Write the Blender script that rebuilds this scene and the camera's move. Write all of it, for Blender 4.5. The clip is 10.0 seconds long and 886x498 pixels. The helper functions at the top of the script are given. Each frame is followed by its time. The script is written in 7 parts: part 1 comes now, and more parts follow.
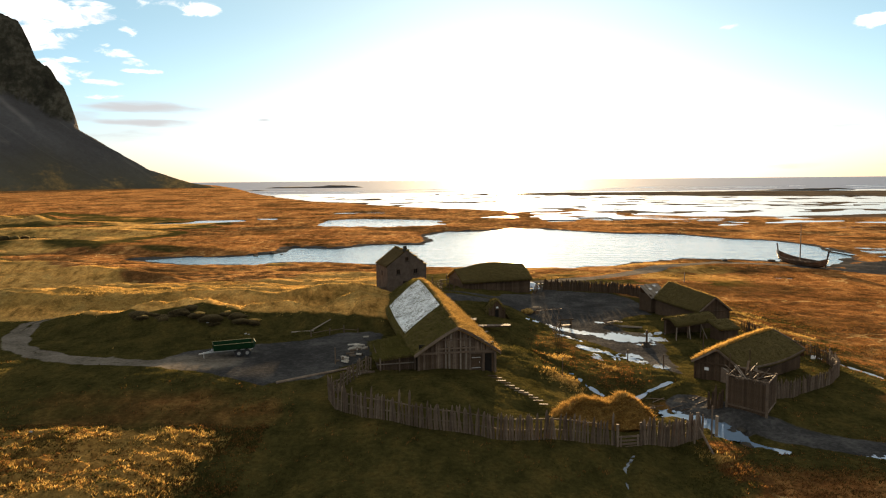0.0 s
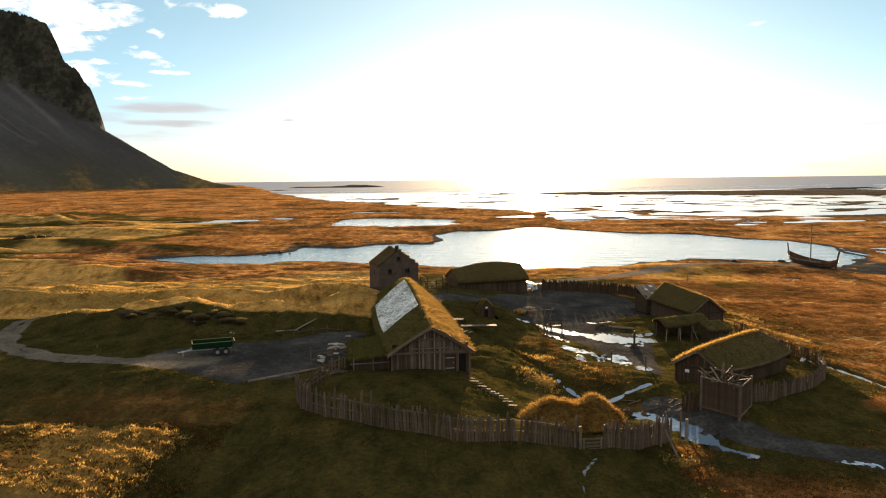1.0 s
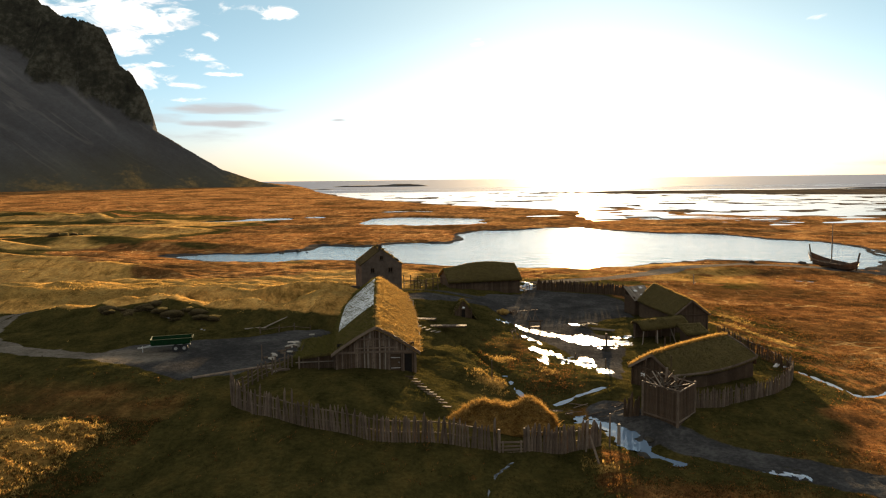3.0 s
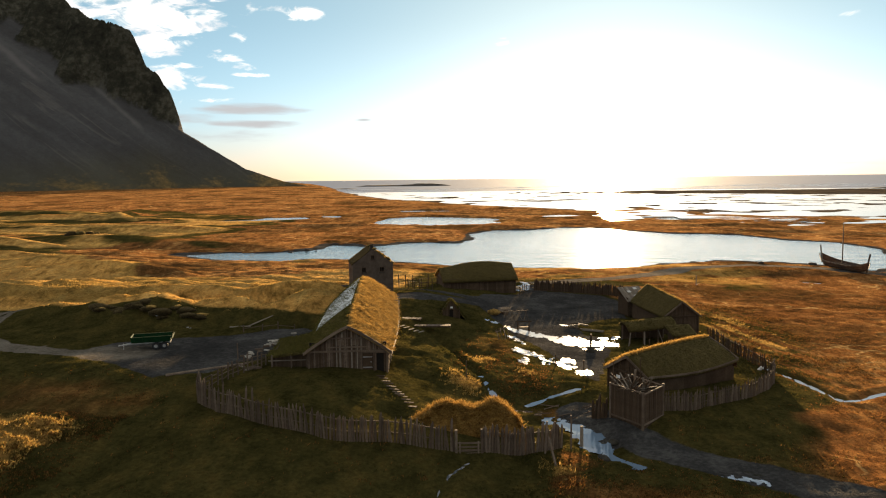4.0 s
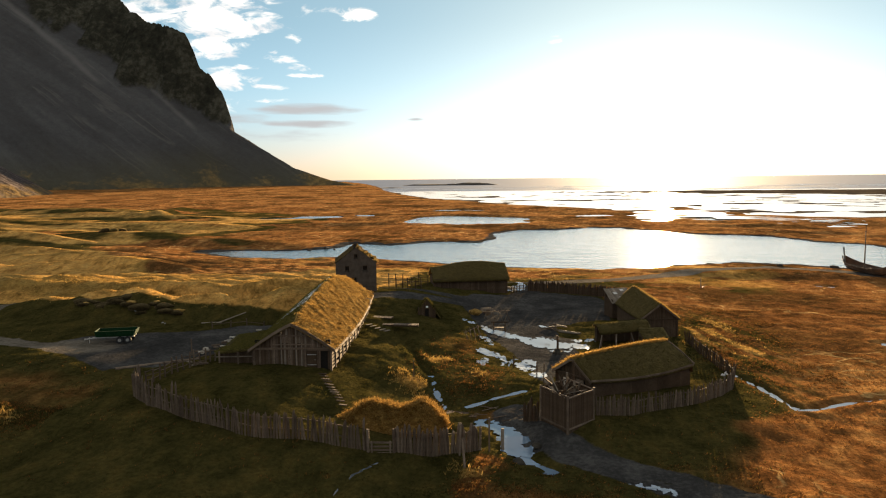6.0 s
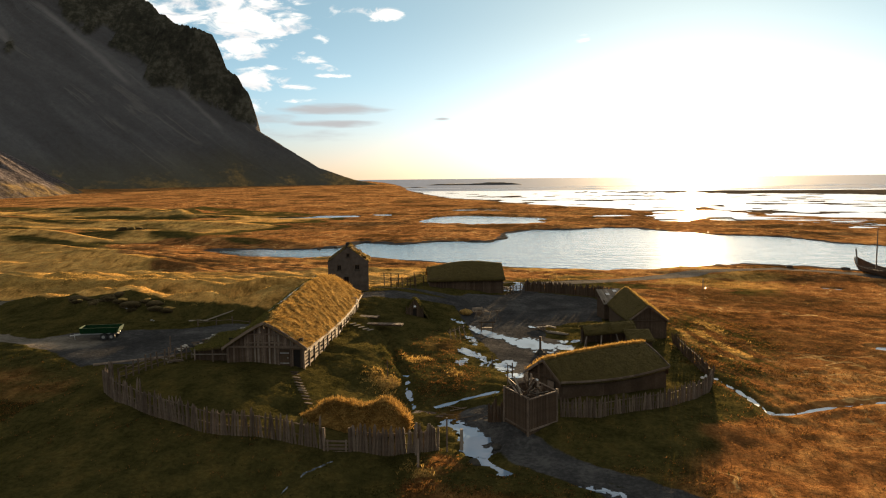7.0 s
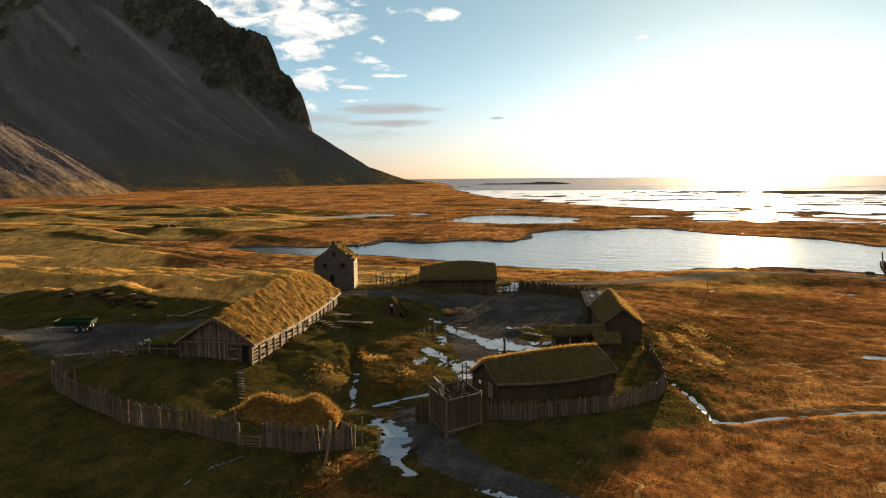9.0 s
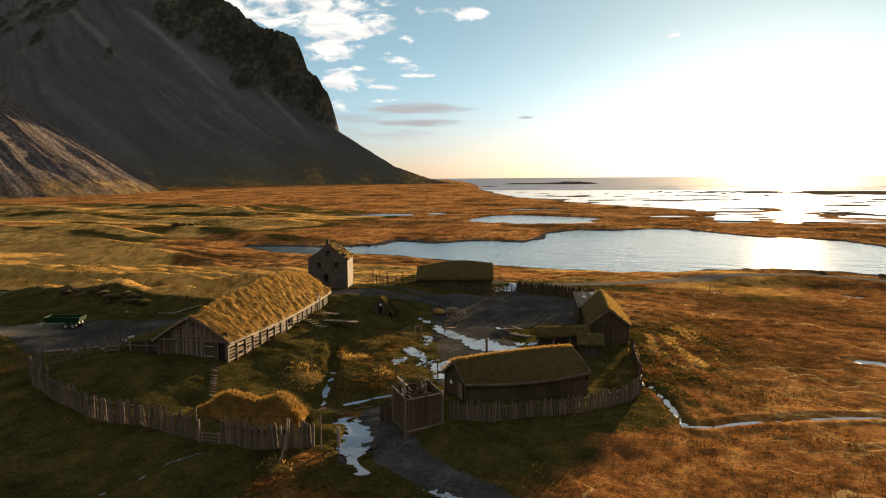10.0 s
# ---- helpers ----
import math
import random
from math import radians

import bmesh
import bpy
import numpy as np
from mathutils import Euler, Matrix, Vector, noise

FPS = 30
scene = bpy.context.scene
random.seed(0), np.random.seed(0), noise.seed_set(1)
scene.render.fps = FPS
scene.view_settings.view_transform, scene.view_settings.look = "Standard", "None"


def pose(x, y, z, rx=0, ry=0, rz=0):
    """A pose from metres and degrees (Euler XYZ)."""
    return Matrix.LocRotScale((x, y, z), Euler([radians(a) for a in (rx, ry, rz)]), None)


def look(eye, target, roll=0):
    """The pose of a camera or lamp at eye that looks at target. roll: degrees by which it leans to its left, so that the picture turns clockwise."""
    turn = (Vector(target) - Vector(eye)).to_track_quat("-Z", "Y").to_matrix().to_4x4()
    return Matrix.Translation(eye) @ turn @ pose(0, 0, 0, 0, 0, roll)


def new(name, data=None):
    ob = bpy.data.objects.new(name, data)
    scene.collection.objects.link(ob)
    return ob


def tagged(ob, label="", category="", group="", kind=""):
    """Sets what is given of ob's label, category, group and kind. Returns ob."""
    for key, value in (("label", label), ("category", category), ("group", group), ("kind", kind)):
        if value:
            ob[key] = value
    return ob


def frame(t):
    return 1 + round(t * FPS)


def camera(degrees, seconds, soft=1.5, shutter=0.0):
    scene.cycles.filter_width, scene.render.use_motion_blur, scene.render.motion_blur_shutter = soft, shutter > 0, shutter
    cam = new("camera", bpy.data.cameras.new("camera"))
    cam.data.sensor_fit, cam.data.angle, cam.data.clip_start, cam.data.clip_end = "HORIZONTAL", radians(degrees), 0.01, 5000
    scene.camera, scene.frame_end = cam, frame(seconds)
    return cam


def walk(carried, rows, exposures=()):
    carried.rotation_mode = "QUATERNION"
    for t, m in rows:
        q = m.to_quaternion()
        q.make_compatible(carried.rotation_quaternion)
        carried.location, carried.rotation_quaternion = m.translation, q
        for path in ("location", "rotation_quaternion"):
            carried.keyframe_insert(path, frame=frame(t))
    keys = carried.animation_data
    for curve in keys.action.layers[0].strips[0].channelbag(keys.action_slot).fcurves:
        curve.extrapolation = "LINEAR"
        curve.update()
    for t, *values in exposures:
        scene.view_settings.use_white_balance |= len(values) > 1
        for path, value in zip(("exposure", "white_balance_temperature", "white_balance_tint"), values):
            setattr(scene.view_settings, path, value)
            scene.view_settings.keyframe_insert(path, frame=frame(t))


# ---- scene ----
cam = camera(64.2, 10.0, soft=1.15)
# seconds, eye, direction of view, roll
PATH = [
    (0.0, 1.387, -0.849, 24.828, -0.0177, 1.9891, -0.2039, -0.52),
    (1.0, 6.774, -0.525, 24.808, -0.0832, 1.9876, -0.2048, -0.61),
    (2.0, 12.276, -0.037, 24.771, -0.1499, 1.9838, -0.2055, -0.67),
    (3.0, 17.874, 0.624, 24.719, -0.2175, 1.9775, -0.2060, -0.71),
    (4.0, 23.549, 1.466, 24.659, -0.2862, 1.9687, -0.2064, -0.72),
    (5.0, 29.284, 2.497, 24.594, -0.3559, 1.9572, -0.2067, -0.71),
    (6.0, 35.058, 3.726, 24.529, -0.4265, 1.9429, -0.2070, -0.68),
    (7.0, 40.854, 5.161, 24.469, -0.4981, 1.9256, -0.2072, -0.65),
    (8.0, 46.652, 6.811, 24.417, -0.5705, 1.9054, -0.2075, -0.60),
    (9.0, 52.434, 8.683, 24.379, -0.6437, 1.8820, -0.2078, -0.55),
    (10.0, 58.181, 10.787, 24.358, -0.7177, 1.8553, -0.2083, -0.50),
]
walk(cam, [(t, look((x, y, z), (x + dx, y + dy, z + dz), roll)) for t, x, y, z, dx, dy, dz, roll in PATH], exposures=((0.0, 2.32), (2.5, 2.2), (5.0, 2.07), (7.5, 1.97), (10.0, 1.85)))

# ---- world, sun, exposure ----
SUN_AZ, SUN_EL = 5.0, 5.0          # degrees: to the right of +y, above the horizon
scene.view_settings.exposure = 1.75
world = bpy.data.worlds.new("sky")
scene.world = world
world.use_nodes = True


def node_tree(tree):
    tree.nodes.clear()
    return tree.nodes, tree.links


def ramp(nodes, stops, interpolation="LINEAR"):
    r = nodes.new("ShaderNodeValToRGB")
    r.color_ramp.interpolation = interpolation
    while len(r.color_ramp.elements) < len(stops):
        r.color_ramp.elements.new(0.5)
    for el, (pos, col) in zip(r.color_ramp.elements, stops):
        el.position = pos
        el.color = (*col, 1) if not isinstance(col, (int, float)) else (col, col, col, 1)
    return r


def math_node(nodes, links, op, a, b=None, clamp=False):
    m = nodes.new("ShaderNodeMath")
    m.operation, m.use_clamp = op, clamp
    for i, v in enumerate((a, b)):
        if v is None:
            continue
        if isinstance(v, (int, float)):
            m.inputs[i].default_value = v
        else:
            links.new(v, m.inputs[i])
    return m.outputs[0]


def span(nodes, links, v, lo, hi, out_lo=0.0, out_hi=1.0):
    m = nodes.new("ShaderNodeMapRange")
    m.interpolation_type = "SMOOTHSTEP"
    links.new(v, m.inputs[0])
    for i, k in enumerate((lo, hi, out_lo, out_hi)):
        m.inputs[i + 1].default_value = k
    return m.outputs[0]


def mix_col(nodes, links, fac, a, b, mode="MIX"):
    m = nodes.new("ShaderNodeMix")
    m.data_type, m.blend_type = "RGBA", mode
    for sock, v in ((m.inputs[0], fac), (m.inputs[6], a), (m.inputs[7], b)):
        if isinstance(v, (int, float)):
            sock.default_value = v
        elif isinstance(v, tuple):
            sock.default_value = (*v, 1)
        else:
            links.new(v, sock)
    return m.outputs[2]


def build_sky():
    n, l = node_tree(world.node_tree)
    sky = n.new("ShaderNodeTexSky")
    sky.sky_type, sky.sun_disc = "NISHITA", False
    sky.sun_elevation, sky.sun_rotation = radians(SUN_EL), radians(SUN_AZ)
    sky.air_density, sky.dust_density, sky.ozone_density = 0.8, 0.75, 4.0
    # clouds over the sky: direction as azimuth and height above the horizon
    tc = n.new("ShaderNodeTexCoord")
    sep = n.new("ShaderNodeSeparateXYZ")
    l.new(tc.outputs["Generated"], sep.inputs[0])
    az = math_node(n, l, "ARCTAN2", sep.outputs[0], sep.outputs[1])
    el = math_node(n, l, "ARCSINE", sep.outputs[2])
    comb = n.new("ShaderNodeCombineXYZ")
    l.new(math_node(n, l, "MULTIPLY", az, 10.0), comb.inputs[0])
    l.new(math_node(n, l, "MULTIPLY", el, 26.0), comb.inputs[1])
    big = n.new("ShaderNodeTexNoise")
    big.inputs["Scale"].default_value, big.inputs["Detail"].default_value, big.inputs["Roughness"].default_value = 2.2, 10.0, 0.62
    big.inputs["Distortion"].default_value = 0.5
    l.new(comb.outputs[0], big.inputs["Vector"])

    def bank(shapes):
        """Cloud over a few long ellipses of the sky: azimuth, height, half lengths, thickness."""
        best = None
        for a, e, ra, re, weight in shapes:
            u = math_node(n, l, "MULTIPLY", math_node(n, l, "SUBTRACT", az, a), 1 / ra)
            v = math_node(n, l, "MULTIPLY", math_node(n, l, "SUBTRACT", el, e), 1 / re)
            q = math_node(n, l, "ADD", math_node(n, l, "MULTIPLY", u, u), math_node(n, l, "MULTIPLY", v, v))
            q = math_node(n, l, "MULTIPLY", math_node(n, l, "SUBTRACT", 1.0, math_node(n, l, "MULTIPLY", q, 0.5), True), weight)
            best = q if best is None else math_node(n, l, "MAXIMUM", best, q)
        return best
    puffs = bank(((-0.60, 0.235, 0.15, 0.045, 1.0), (-0.519, 0.202, 0.084, 0.024, 1.0), (-0.525, 0.172, 0.05, 0.0155, 1.0), (-0.386, 0.219, 0.034, 0.009, 0.9), (-0.33, 0.216, 0.024, 0.01, 1.0),
                  (-0.417, 0.184, 0.012, 0.006, 0.8), (-0.441, 0.166, 0.008, 0.004, 0.75), (-0.432, 0.158, 0.026, 0.006, 0.85), (-0.48, 0.145, 0.03, 0.005, 0.85),
                  (-0.411, 0.147, 0.018, 0.006, 0.85), (-0.402, 0.137, 0.024, 0.0035, 0.8), (-0.5, 0.13, 0.036, 0.0145, 1.0), (-0.456, 0.121, 0.03, 0.005, 0.85), (-0.444, 0.103, 0.034, 0.004, 0.75),
                  (-0.56, 0.09, 0.06, 0.04, 0.75), (0.54, 0.177, 0.03, 0.009, 0.9), (0.376, 0.185, 0.02, 0.004, 0.7), (-0.06, 0.181, 0.011, 0.006, 0.65), (0.8, 0.16, 0.12, 0.03, 0.9)))
    cover = math_node(n, l, "ADD", puffs, math_node(n, l, "MULTIPLY", math_node(n, l, "SUBTRACT", big.outputs["Fac"], 0.5), 3.0))
    cloud = math_node(n, l, "MULTIPLY", span(n, l, cover, 0.45, 1.0), span(n, l, puffs, 0.02, 0.3))
    # broken cloud added outside the view, high up and inland, to fill the shade
    comb3 = n.new("ShaderNodeCombineXYZ")
    l.new(math_node(n, l, "MULTIPLY", az, 5.0), comb3.inputs[0])
    l.new(math_node(n, l, "MULTIPLY", el, 12.0), comb3.inputs[1])
    wide = n.new("ShaderNodeTexNoise")
    wide.inputs["Scale"].default_value, wide.inputs["Detail"].default_value, wide.inputs["Roughness"].default_value = 1.7, 7.0, 0.58
    l.new(comb3.outputs[0], wide.inputs["Vector"])
    fill_sky = math_node(n, l, "MAXIMUM", span(n, l, el, 0.25, 0.4), span(n, l, math_node(n, l, "ABSOLUTE", az), 0.85, 1.2))
    cloud = math_node(n, l, "MAXIMUM", cloud, math_node(n, l, "MULTIPLY", span(n, l, wide.outputs["Fac"], 0.42, 0.58), math_node(n, l, "MULTIPLY", fill_sky, 0.95)))
    comb2 = n.new("ShaderNodeCombineXYZ")
    l.new(math_node(n, l, "MULTIPLY", az, 9.0), comb2.inputs[0])
    l.new(math_node(n, l, "MULTIPLY", el, 60.0), comb2.inputs[1])
    streak = n.new("ShaderNodeTexNoise")
    streak.inputs["Scale"].default_value, streak.inputs["Detail"].default_value = 1.3, 5.0
    l.new(comb2.outputs[0], streak.inputs["Vector"])
    bars = bank(((-0.402, 0.0925, 0.07, 0.0065, 1.3), (-0.395, 0.0725, 0.062, 0.005, 1.15), (-0.437, 0.056, 0.07, 0.009, 0.6), (-0.52, 0.075, 0.06, 0.02, 0.55), (-0.253, 0.078, 0.011, 0.002, 0.9),
                 (0.501, 0.058, 0.045, 0.0045, 0.5), (0.435, 0.01, 0.15, 0.0045, 0.4)))
    soft = math_node(n, l, "ADD", bars, math_node(n, l, "MULTIPLY", math_node(n, l, "SUBTRACT", streak.outputs["Fac"], 0.5), 2.2))
    grey = math_node(n, l, "MULTIPLY", span(n, l, soft, 0.25, 1.15), span(n, l, bars, 0.05, 0.3))
    # the camera's cool white balance
    tint = mix_col(n, l, span(n, l, el, 0.0, 0.14), (1.22, 1.1, 1.3), (1.0, 1.2, 1.28))
    cool = mix_col(n, l, 1.0, sky.outputs[0], tint, "MULTIPLY")
    # compress the sky's glow round the sun, more strongly higher up
    grow = n.new("ShaderNodeVectorMath")
    grow.operation = "MULTIPLY_ADD"
    l.new(cool, grow.inputs[0])
    l.new(span(n, l, el, 0.06, 0.26, 0.045, 0.115), grow.inputs[1])
    grow.inputs[2].default_value = (1, 1, 1)
    even = n.new("ShaderNodeVectorMath")
    even.operation = "DIVIDE"
    l.new(cool, even.inputs[0])
    l.new(grow.outputs[0], even.inputs[1])
    cool = even.outputs[0]
    # thin high haze
    haze = ramp(n, [(0.0, (0.65, 0.6, 0.45)), (0.24, (1.35, 1.3, 0.85)), (0.45, (1.5, 1.6, 1.15)), (0.8, (1.2, 1.42, 1.0))])
    up = n.new("ShaderNodeMapRange")
    l.new(el, up.inputs[0])
    up.inputs[1].default_value, up.inputs[2].default_value = -0.02, 0.26
    l.new(up.outputs[0], haze.inputs[0])
    cool = mix_col(n, l, 1.0, cool, haze.outputs[0], "ADD")
    under = span(n, l, streak.outputs["Fac"], 0.42, 0.66)
    lit = mix_col(n, l, math_node(n, l, "MULTIPLY", cloud, 0.92), cool, mix_col(n, l, under, (8.2, 7.8, 7.2), (6.2, 6.0, 5.9)))
    both = mix_col(n, l, math_node(n, l, "MULTIPLY", grey, 0.9), lit, (3.4, 3.3, 3.3))
    bg = n.new("ShaderNodeBackground")
    bg.inputs["Strength"].default_value = 0.0405
    l.new(both, bg.inputs["Color"])
    out = n.new("ShaderNodeOutputWorld")
    l.new(bg.outputs[0], out.inputs["Surface"])


build_sky()
sun_data = bpy.data.lights.new("sun", "SUN")
sun_data.energy, sun_data.angle, sun_data.color = 7.0, radians(0.6), (1.0, 0.7, 0.38)
sun = new("sun", sun_data)
sun.rotation_euler = (radians(SUN_EL - 90), 0, radians(-SUN_AZ))

# ---- materials ----
def material(name):
    m = bpy.data.materials.new(name)
    m.use_nodes = True
    n, l = node_tree(m.node_tree)
    out = n.new("ShaderNodeOutputMaterial")
    bs = n.new("ShaderNodeBsdfPrincipled")
    l.new(bs.outputs[0], out.inputs[0])
    return m, n, l, bs


def noise_node(n, l, scale, detail=4.0, rough=0.55, vec=None, stretch=None):
    t = n.new("ShaderNodeTexNoise")
    t.inputs["Scale"].default_value, t.inputs["Detail"].default_value, t.inputs["Roughness"].default_value = scale, detail, rough
    if vec is None:
        vec = n.new("ShaderNodeTexCoord").outputs["Object"]
    if stretch:
        mp = n.new("ShaderNodeMapping")
        mp.inputs["Scale"].default_value = stretch
        l.new(vec, mp.inputs["Vector"])
        vec = mp.outputs[0]
    l.new(vec, t.inputs["Vector"])
    return t.outputs["Fac"]


def bump(n, l, bs, height, strength, distance):
    b = n.new("ShaderNodeBump")
    b.inputs["Strength"].default_value, b.inputs["Distance"].default_value = strength, distance
    l.new(height, b.inputs["Height"])
    l.new(b.outputs[0], bs.inputs["Normal"])


def attr(n, name):
    a = n.new("ShaderNodeAttribute")
    a.attribute_name = name
    return a.outputs["Fac"]


def sheen(bs, weight, tint, rough=0.4):
    bs.inputs["Sheen Weight"].default_value = weight
    bs.inputs["Sheen Roughness"].default_value = rough
    bs.inputs["Sheen Tint"].default_value = (*tint, 1)


def mat_ground():
    m, n, l, bs = material("ground_cover")
    pos = n.new("ShaderNodeNewGeometry").outputs["Position"]
    n_big = noise_node(n, l, 0.045, 5, 0.6, pos)
    n_mid = noise_node(n, l, 0.35, 6, 0.66, pos, (1.15, 0.7, 1.0))
    n_fine = noise_node(n, l, 2.4, 5, 0.65, pos)
    n_far = noise_node(n, l, 0.024, 8, 0.68, pos, (1.2, 0.7, 1.0))
    green = ramp(n, [(0.3, (0.019, 0.017, 0.005)), (0.52, (0.041, 0.034, 0.01)), (0.75, (0.074, 0.051, 0.014))])
    l.new(n_mid, green.inputs[0])
    gold = ramp(n, [(0.3, (0.13, 0.07, 0.018)), (0.5, (0.43, 0.222, 0.056)), (0.72, (0.64, 0.36, 0.1))])
    l.new(n_mid, gold.inputs[0])
    moor = ramp(n, [(0.38, (0.065, 0.029, 0.01)), (0.5, (0.17, 0.068, 0.02)), (0.62, (0.31, 0.15, 0.045))])
    l.new(mix_col(n, l, 0.5, n_mid, n_far), moor.inputs[0])
    vein = n.new("ShaderNodeMath")
    vein.operation = "ABSOLUTE"
    l.new(math_node(n, l, "SUBTRACT", noise_node(n, l, 0.09, 3, 0.45, pos, (0.8, 1.1, 1.0)), 0.5), vein.inputs[0])
    pale = math_node(n, l, "MULTIPLY", span(n, l, vein.outputs[0], 0.011, 0.002), math_node(n, l, "MULTIPLY", span(n, l, n_big, 0.42, 0.55), span(n, l, attr(n, "moor"), 0.5, 0.8)))
    moor_c = mix_col(n, l, math_node(n, l, "MULTIPLY", pale, 0.75), moor.outputs[0], (0.46, 0.29, 0.11))
    wet = span(n, l, noise_node(n, l, 0.022, 8, 0.68, pos, (1.0, 0.9, 1.0)), 0.505, 0.57)
    moor_c = mix_col(n, l, math_node(n, l, "MULTIPLY", wet, 0.6), moor_c, (0.035, 0.024, 0.01))
    gold_m = span(n, l, math_node(n, l, "ADD", attr(n, "gold"), math_node(n, l, "MULTIPLY", math_node(n, l, "SUBTRACT", n_big, 0.5), 1.2)), 0.35, 0.65)
    moor_m = span(n, l, math_node(n, l, "ADD", attr(n, "moor"), math_node(n, l, "MULTIPLY", math_node(n, l, "SUBTRACT", n_big, 0.5), 1.0)), 0.35, 0.65)
    olive = math_node(n, l, "MULTIPLY", span(n, l, mix_col(n, l, 0.4, n_far, n_mid), 0.485, 0.56), 0.42)
    gold_c = mix_col(n, l, olive, gold.outputs[0], (0.075, 0.056, 0.016))
    strip = noise_node(n, l, 0.06, 7, 0.64, pos, (0.4, 1.5, 1.0))
    gold_c = mix_col(n, l, math_node(n, l, "MULTIPLY", span(n, l, strip, 0.51, 0.58), 0.5), gold_c, (0.085, 0.062, 0.017))
    gold_c = mix_col(n, l, math_node(n, l, "MULTIPLY", span(n, l, strip, 0.44, 0.36), 0.6), gold_c, (0.24, 0.1, 0.026))
    c = mix_col(n, l, gold_m, green.outputs[0], gold_c)
    c = mix_col(n, l, moor_m, c, moor_c)
    grain = ramp(n, [(0.3, 0.62), (0.7, 1.25)])
    l.new(n_fine, grain.inputs[0])
    c = mix_col(n, l, 1.0, c, grain.outputs[0], "MULTIPLY")
    # tussocks and dark wet gaps between them, out on the plain
    tuss = noise_node(n, l, 0.55, 8, 0.74, pos, (1.2, 0.6, 1.0))
    knob = ramp(n, [(0.38, 0.72), (0.5, 1.0), (0.64, 1.25)])
    l.new(tuss, knob.inputs[0])
    c = mix_col(n, l, math_node(n, l, "MAXIMUM", gold_m, moor_m), c, mix_col(n, l, 1.0, c, knob.outputs[0], "MULTIPLY"))
    sedge = noise_node(n, l, 0.16, 9, 0.72, pos, (1.0, 0.4, 1.0))
    tone = ramp(n, [(0.4, 0.66), (0.5, 1.02), (0.61, 1.42)])
    l.new(sedge, tone.inputs[0])
    sp_y = n.new("ShaderNodeSeparateXYZ")
    l.new(pos, sp_y.inputs[0])
    c = mix_col(n, l, math_node(n, l, "MULTIPLY", span(n, l, sp_y.outputs[1], 140.0, 230.0), math_node(n, l, "MAXIMUM", gold_m, moor_m)), c, mix_col(n, l, 1.0, c, tone.outputs[0], "MULTIPLY"))
    patch = noise_node(n, l, 0.2, 6, 0.68, pos)
    stone = ramp(n, [(0.36, (0.022, 0.021, 0.02)), (0.5, (0.037, 0.035, 0.033)), (0.62, (0.07, 0.066, 0.06))])
    l.new(mix_col(n, l, 0.4, patch, n_fine), stone.inputs[0])
    track = ramp(n, [(0.35, (0.06, 0.05, 0.038)), (0.6, (0.16, 0.135, 0.105))])
    l.new(mix_col(n, l, 0.4, patch, n_fine), track.inputs[0])
    stone_c = mix_col(n, l, attr(n, "lane"), stone.outputs[0], track.outputs[0])
    grav_m = span(n, l, math_node(n, l, "ADD", attr(n, "gravel"), math_node(n, l, "MULTIPLY", math_node(n, l, "SUBTRACT", mix_col(n, l, 0.5, n_mid, patch), 0.5), 1.6)), 0.38, 0.6)
    c = mix_col(n, l, grav_m, c, stone_c)
    sand = ramp(n, [(0.35, (0.035, 0.028, 0.022)), (0.7, (0.1, 0.075, 0.05))])
    l.new(n_far, sand.inputs[0])
    c = mix_col(n, l, attr(n, "sand"), c, sand.outputs[0])
    l.new(c, bs.inputs["Base Color"])
    bs.inputs["Roughness"].default_value = 0.95
    bs.inputs["Specular IOR Level"].default_value = 0.0
    # backlit dry grass glows, wet and stony ground does not
    dry = math_node(n, l, "MULTIPLY", span(n, l, mix_col(n, l, 0.5, n_mid, n_far), 0.4, 0.6, 0.25, 1.0), span(n, l, n_fine, 0.35, 0.65, 0.4, 1.0))
    dry = math_node(n, l, "MULTIPLY", dry, math_node(n, l, "SUBTRACT", 1.0, math_node(n, l, "MULTIPLY", wet, 0.7)))
    bare = math_node(n, l, "MAXIMUM", grav_m, attr(n, "sand"))
    dry = math_node(n, l, "MULTIPLY", dry, math_node(n, l, "SUBTRACT", 1.0, bare, True))
    dry = math_node(n, l, "MULTIPLY", dry, math_node(n, l, "ADD", math_node(n, l, "MULTIPLY", math_node(n, l, "MAXIMUM", gold_m, moor_m), 0.75), 0.25))
    sheen(bs, 0.0, (1.0, 0.7, 0.35), 0.5)
    l.new(math_node(n, l, "MULTIPLY", dry, math_node(n, l, "ADD", 0.085, math_node(n, l, "MULTIPLY", gold_m, 0.06))), bs.inputs["Sheen Weight"])
    l.new(mix_col(n, l, moor_m, (1.0, 0.74, 0.36), (1.0, 0.6, 0.27)), bs.inputs["Sheen Tint"])
    grit = noise_node(n, l, 0.9, 6, 0.7, pos)
    bump(n, l, bs, math_node(n, l, "ADD", n_fine, math_node(n, l, "MULTIPLY", math_node(n, l, "ADD", n_mid, math_node(n, l, "ADD", grit, tuss)), 1.5)), 0.9, 0.35)
    return m


